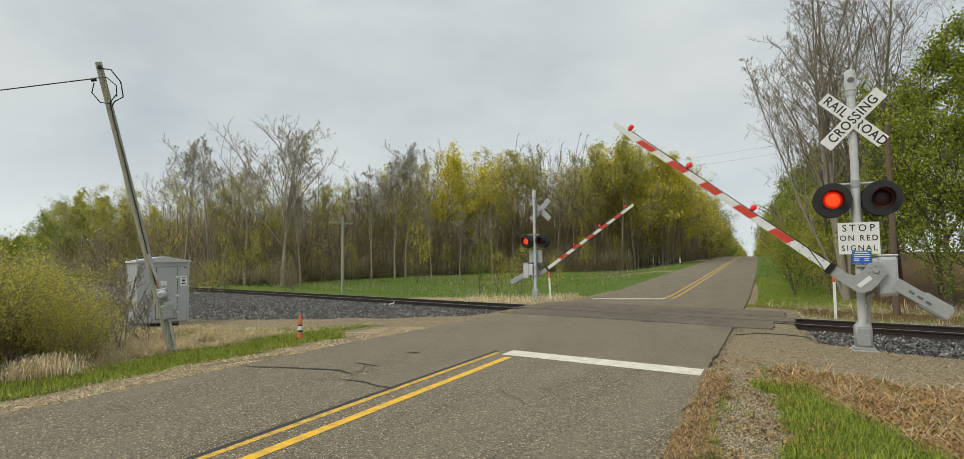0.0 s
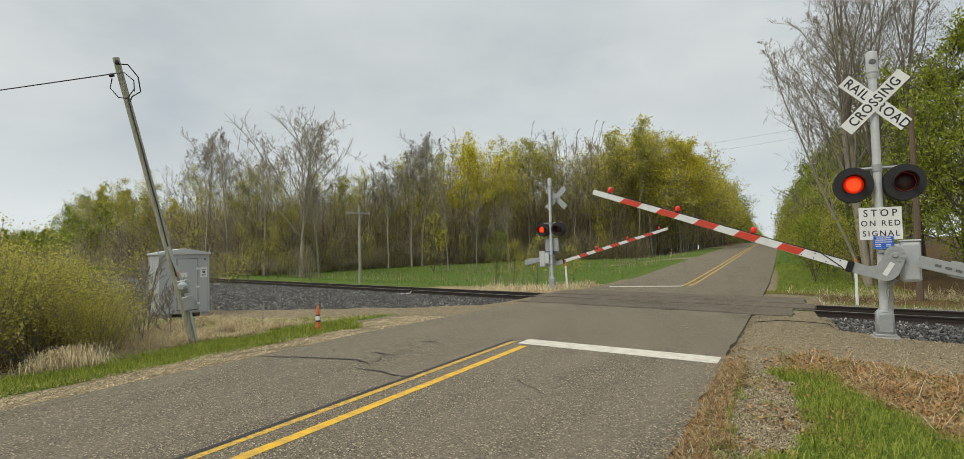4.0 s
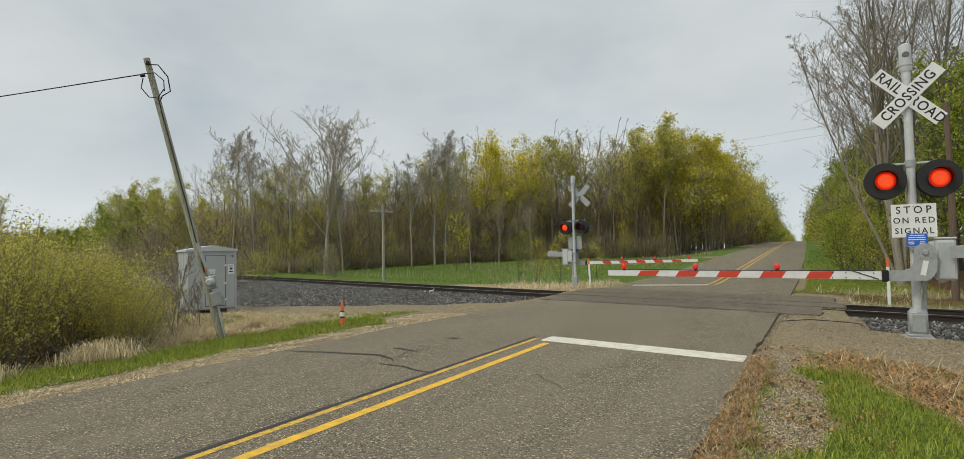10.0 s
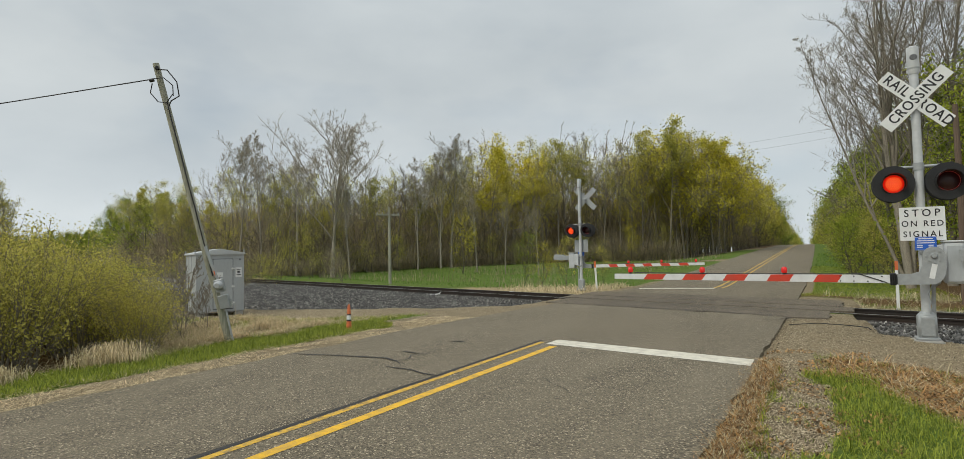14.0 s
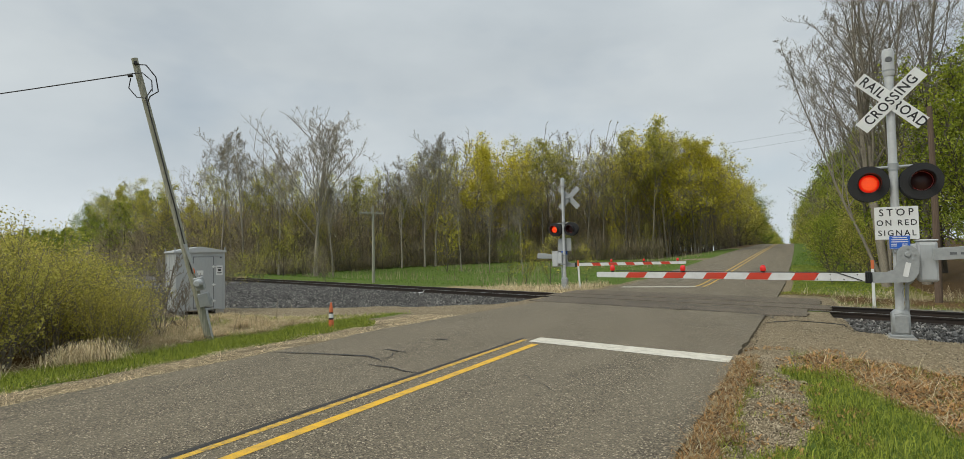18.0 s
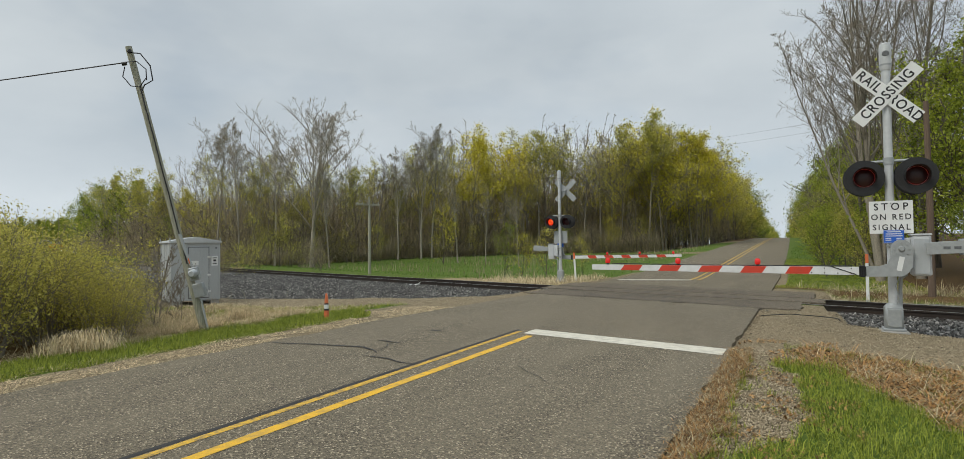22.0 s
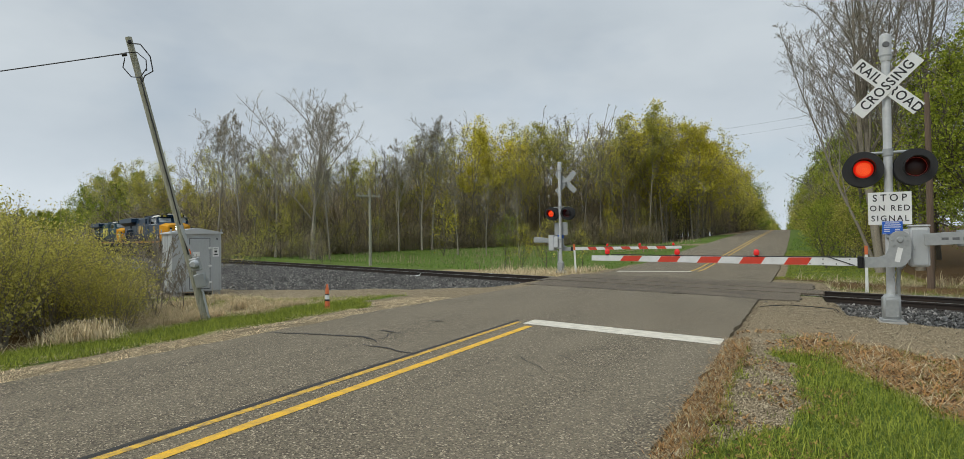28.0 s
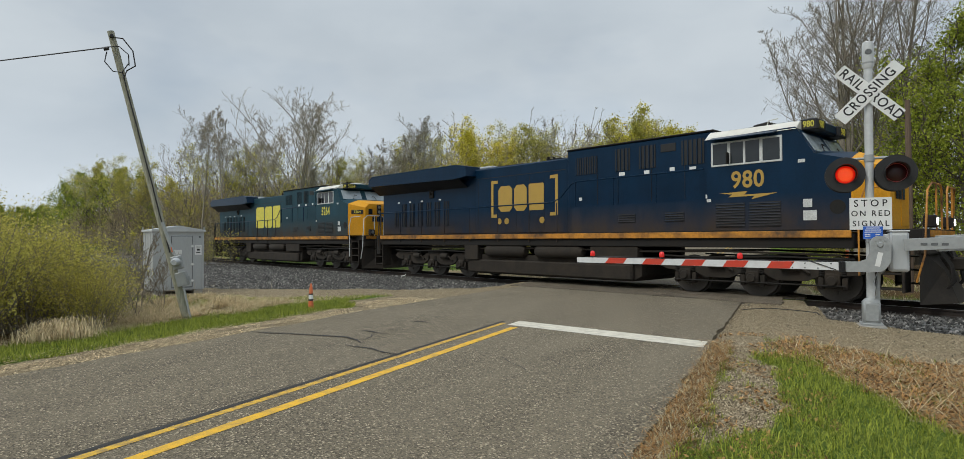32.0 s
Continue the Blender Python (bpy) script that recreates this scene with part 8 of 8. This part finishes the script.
    for k in range(3):
        horn.tube([(0.7, 0.2 * k - 0.2, 4.62), (0.75, 0.2 * k - 0.2, 4.7), (1.15, 0.2 * k - 0.2, 4.7)], [0.03, 0.035, 0.09], 10)
    part("horn", horn, L_BLACK, cab_, smooth=50)
    part("roof_antenna", Geo().box((1.7, 0, 4.63), (0.5, 0.5, 0.08), 0.02).tube([(1.3, -0.75, 4.53), (1.35, -0.75, 4.7), (1.6, -0.75, 4.72)], 0.015, 6), L_ROOF, cab_)
    return loco, sets


def logo_parts(loco, hood, s, logo, brackets):
    """The maker's mark on the hood as plain yellow blocks, with or without square brackets."""
    y0, y1 = s * 0.982, s * 0.99
    mat = L_GOLD if brackets else L_LEMON
    if brackets:
        for x, d in ((-9.15, 1), (-5.75, -1)):
            part("bracket_stripe", Geo().prism([(x, 2.4), (x + 0.36 * d, 2.4), (x + 0.36 * d, 2.52), (x + 0.12 * d, 2.52), (x + 0.12 * d, 3.72), (x + 0.36 * d, 3.72), (x + 0.36 * d, 3.84), (x, 3.84)], y0, y1), mat, hood, "gold square bracket")
        blocks, z0, z1 = ((-8.75, -8.0), (-7.9, -7.25), (-7.15, -6.4)), 2.62, 3.6
    else:
        blocks, z0, z1 = ((-9.7, -8.35), (-8.2, -7.1), (-6.95, -5.85)), 2.35, 3.75
    for k, (a, b) in enumerate(blocks):
        c = 0.14 if k < 2 else 0.05
        part("emblem_block", Geo().prism([(a + c, z0), (b - c, z0), (b, z0 + c), (b, z1 - c), (b - c, z1), (a + c, z1), (a, z1 - c), (a, z0 + c)], y0, y1), mat, hood, "plain yellow emblem block")
    if brackets:
        for x in (-8.7, -8.3, -6.5):
            part("emblem_dot", Geo().tube([(x, y0, 2.25), (x, y1, 2.25)], 0.12, 14), mat, hood)


def train_pose(s):
    """The pose of a thing whose own zero lies s metres along the track from where it meets the road's middle."""
    p = TRACK_D * s + Vector((0, NEAR_RAIL_Y, 0)) + TRACK_N * 0.7525
    return Matrix.Translation((p.x, p.y, RAIL_Z + 0.003)) @ Matrix.Rotation(TRACK_TURN, 4, "Z")


lead, lead_wheels = locomotive(train_pose(-538), "980", L_NAVY, L_NAVY, 0, "dark navy freight diesel with yellow nose, white cab roof, lit headlights", True)
second, second_wheels = locomotive(train_pose(-560.8), "5264", L_FADED, L_NAVY, 1, "faded blue freight diesel with yellow nose coupled behind the first", False)

# ---- what moves ----
# the times at which the lights change over, beginning with the left lamp lit
CHANGES = [0.55, 1.05, 1.6, 2.25, 2.75, 3.75, 4.3, 5.2, 5.75, 6.25, 6.8, 7.3, 8.0, 8.75, 9.25, 10.0, 10.75, 11.3, 11.75, 12.75, 13.25, 13.75,
           14.25, 14.8, 15.35, 15.9, 16.75, 17.75, 18.3, 18.75, 19.75, 20.25, 20.75, 21.25, 21.99, 22.75, 23.35, 23.95, 24.75, 25.25, 25.8,
           26.35, 26.9, 27.75, 28.25, 29.2, 29.75, 30.35, 30.95, 31.55]


# seconds for which both lamps are dark at a change (negative: both lit)
PAUSES = {8.0: 0.32, 10.0: -0.16, 21.99: 0.3}
# the far signal changes a little apart from the near one
FAR_CHANGES = {8.0: 8.12, 10.0: 9.86, 21.99: 22.12}


def flash_rows(lit_first, at, near=True):
    turn, lit = (0 if lit_first else 180), lit_first
    rows = [(0, at @ pose(0, 0, 0, 0, 0, turn))]
    for t in CHANGES:
        pause = PAUSES.get(t, 0.0) / 2 if near else 0.0
        t = t if near else FAR_CHANGES.get(t, t)
        f0 = round((t - 0.05 + (-pause if lit else pause)) * FPS)
        for k in range(4):
            rows.append(((f0 + k) / FPS, at @ pose(0, 0, 0, 0, 0, turn + 60 * k)))
        turn, lit = turn + 180, not lit
    rows.append((32, at @ pose(0, 0, 0, 0, 0, turn)))
    return rows


NEAR_GATE = [(0, 38.1), (0.5, 36.0), (1, 33.3), (1.5, 30.7), (2, 28.0), (2.5, 25.7), (3, 23.2), (3.5, 21.2), (4.5, 16.2), (5.5, 11.2), (6, 8.7), (6.5, 6.2), (7, 3.9), (7.5, 2.0), (8, 0.7), (8.5, 0.1), (9, 0), (20, 0), (32, 0)]
FAR_GATE = [(0, 33.8), (1, 29.4), (2, 24.6), (3, 20.0), (3.5, 17.6), (4.5, 12.6), (5.5, 7.6), (6, 5.2), (6.5, 3.2), (7, 1.4), (7.5, 0.4), (8, 0), (20, 0), (32, 0)]


# metres along the track of the leading cab's back wall
TRAIN = [(0, -540.0), (20, -199.0), (25, -113.5), (27, -79.0), (28, -61.8), (28.5, -53.3), (29, -44.9), (29.5, -36.5), (30, -28.1), (30.5, -20.0), (31, -12.2), (31.5, -4.65), (32, 2.74)]
SECOND_BACK = 22.8


def run_along(t):
    return float(np.interp(t, [r[0] for r in TRAIN], [r[1] for r in TRAIN]))


def wheel_rows(x):
    """Turning wheels, a key for every picture while the train is near."""
    rows, turn, last = [(0, pose(x, 0, 0.535))], 0.0, None
    for k in range(round(27.4 * FPS), 32 * FPS + 1):
        s = run_along(k / FPS)
        if last is not None:
            turn += math.degrees((s - last) / 0.535)
        last = s
        rows.append((k / FPS, pose(x, 0, 0.535, 0, turn % 360, 0)))
    return rows


def motions():
    walk(lead, [(t, train_pose(s)) for t, s in TRAIN])
    walk(second, [(t, train_pose(s - SECOND_BACK)) for t, s in TRAIN])
    for wheels in (lead_wheels, second_wheels):
        for w in wheels:
            walk(w, wheel_rows(w.location.x))
    for side in (-1, 1):
        walk(near_discs[-1, side][0], flash_rows(side < 0, near_discs[-1, side][1]))
        walk(far_discs[1, side][0], flash_rows(side > 0, far_discs[1, side][1], False))
    for gate, rows in ((near_gate, NEAR_GATE), (far_gate, FAR_GATE)):
        walk(gate, [(t, pose(0.11, -0.27, 1.28, 0, a, 0)) for t, a in rows])


motions()
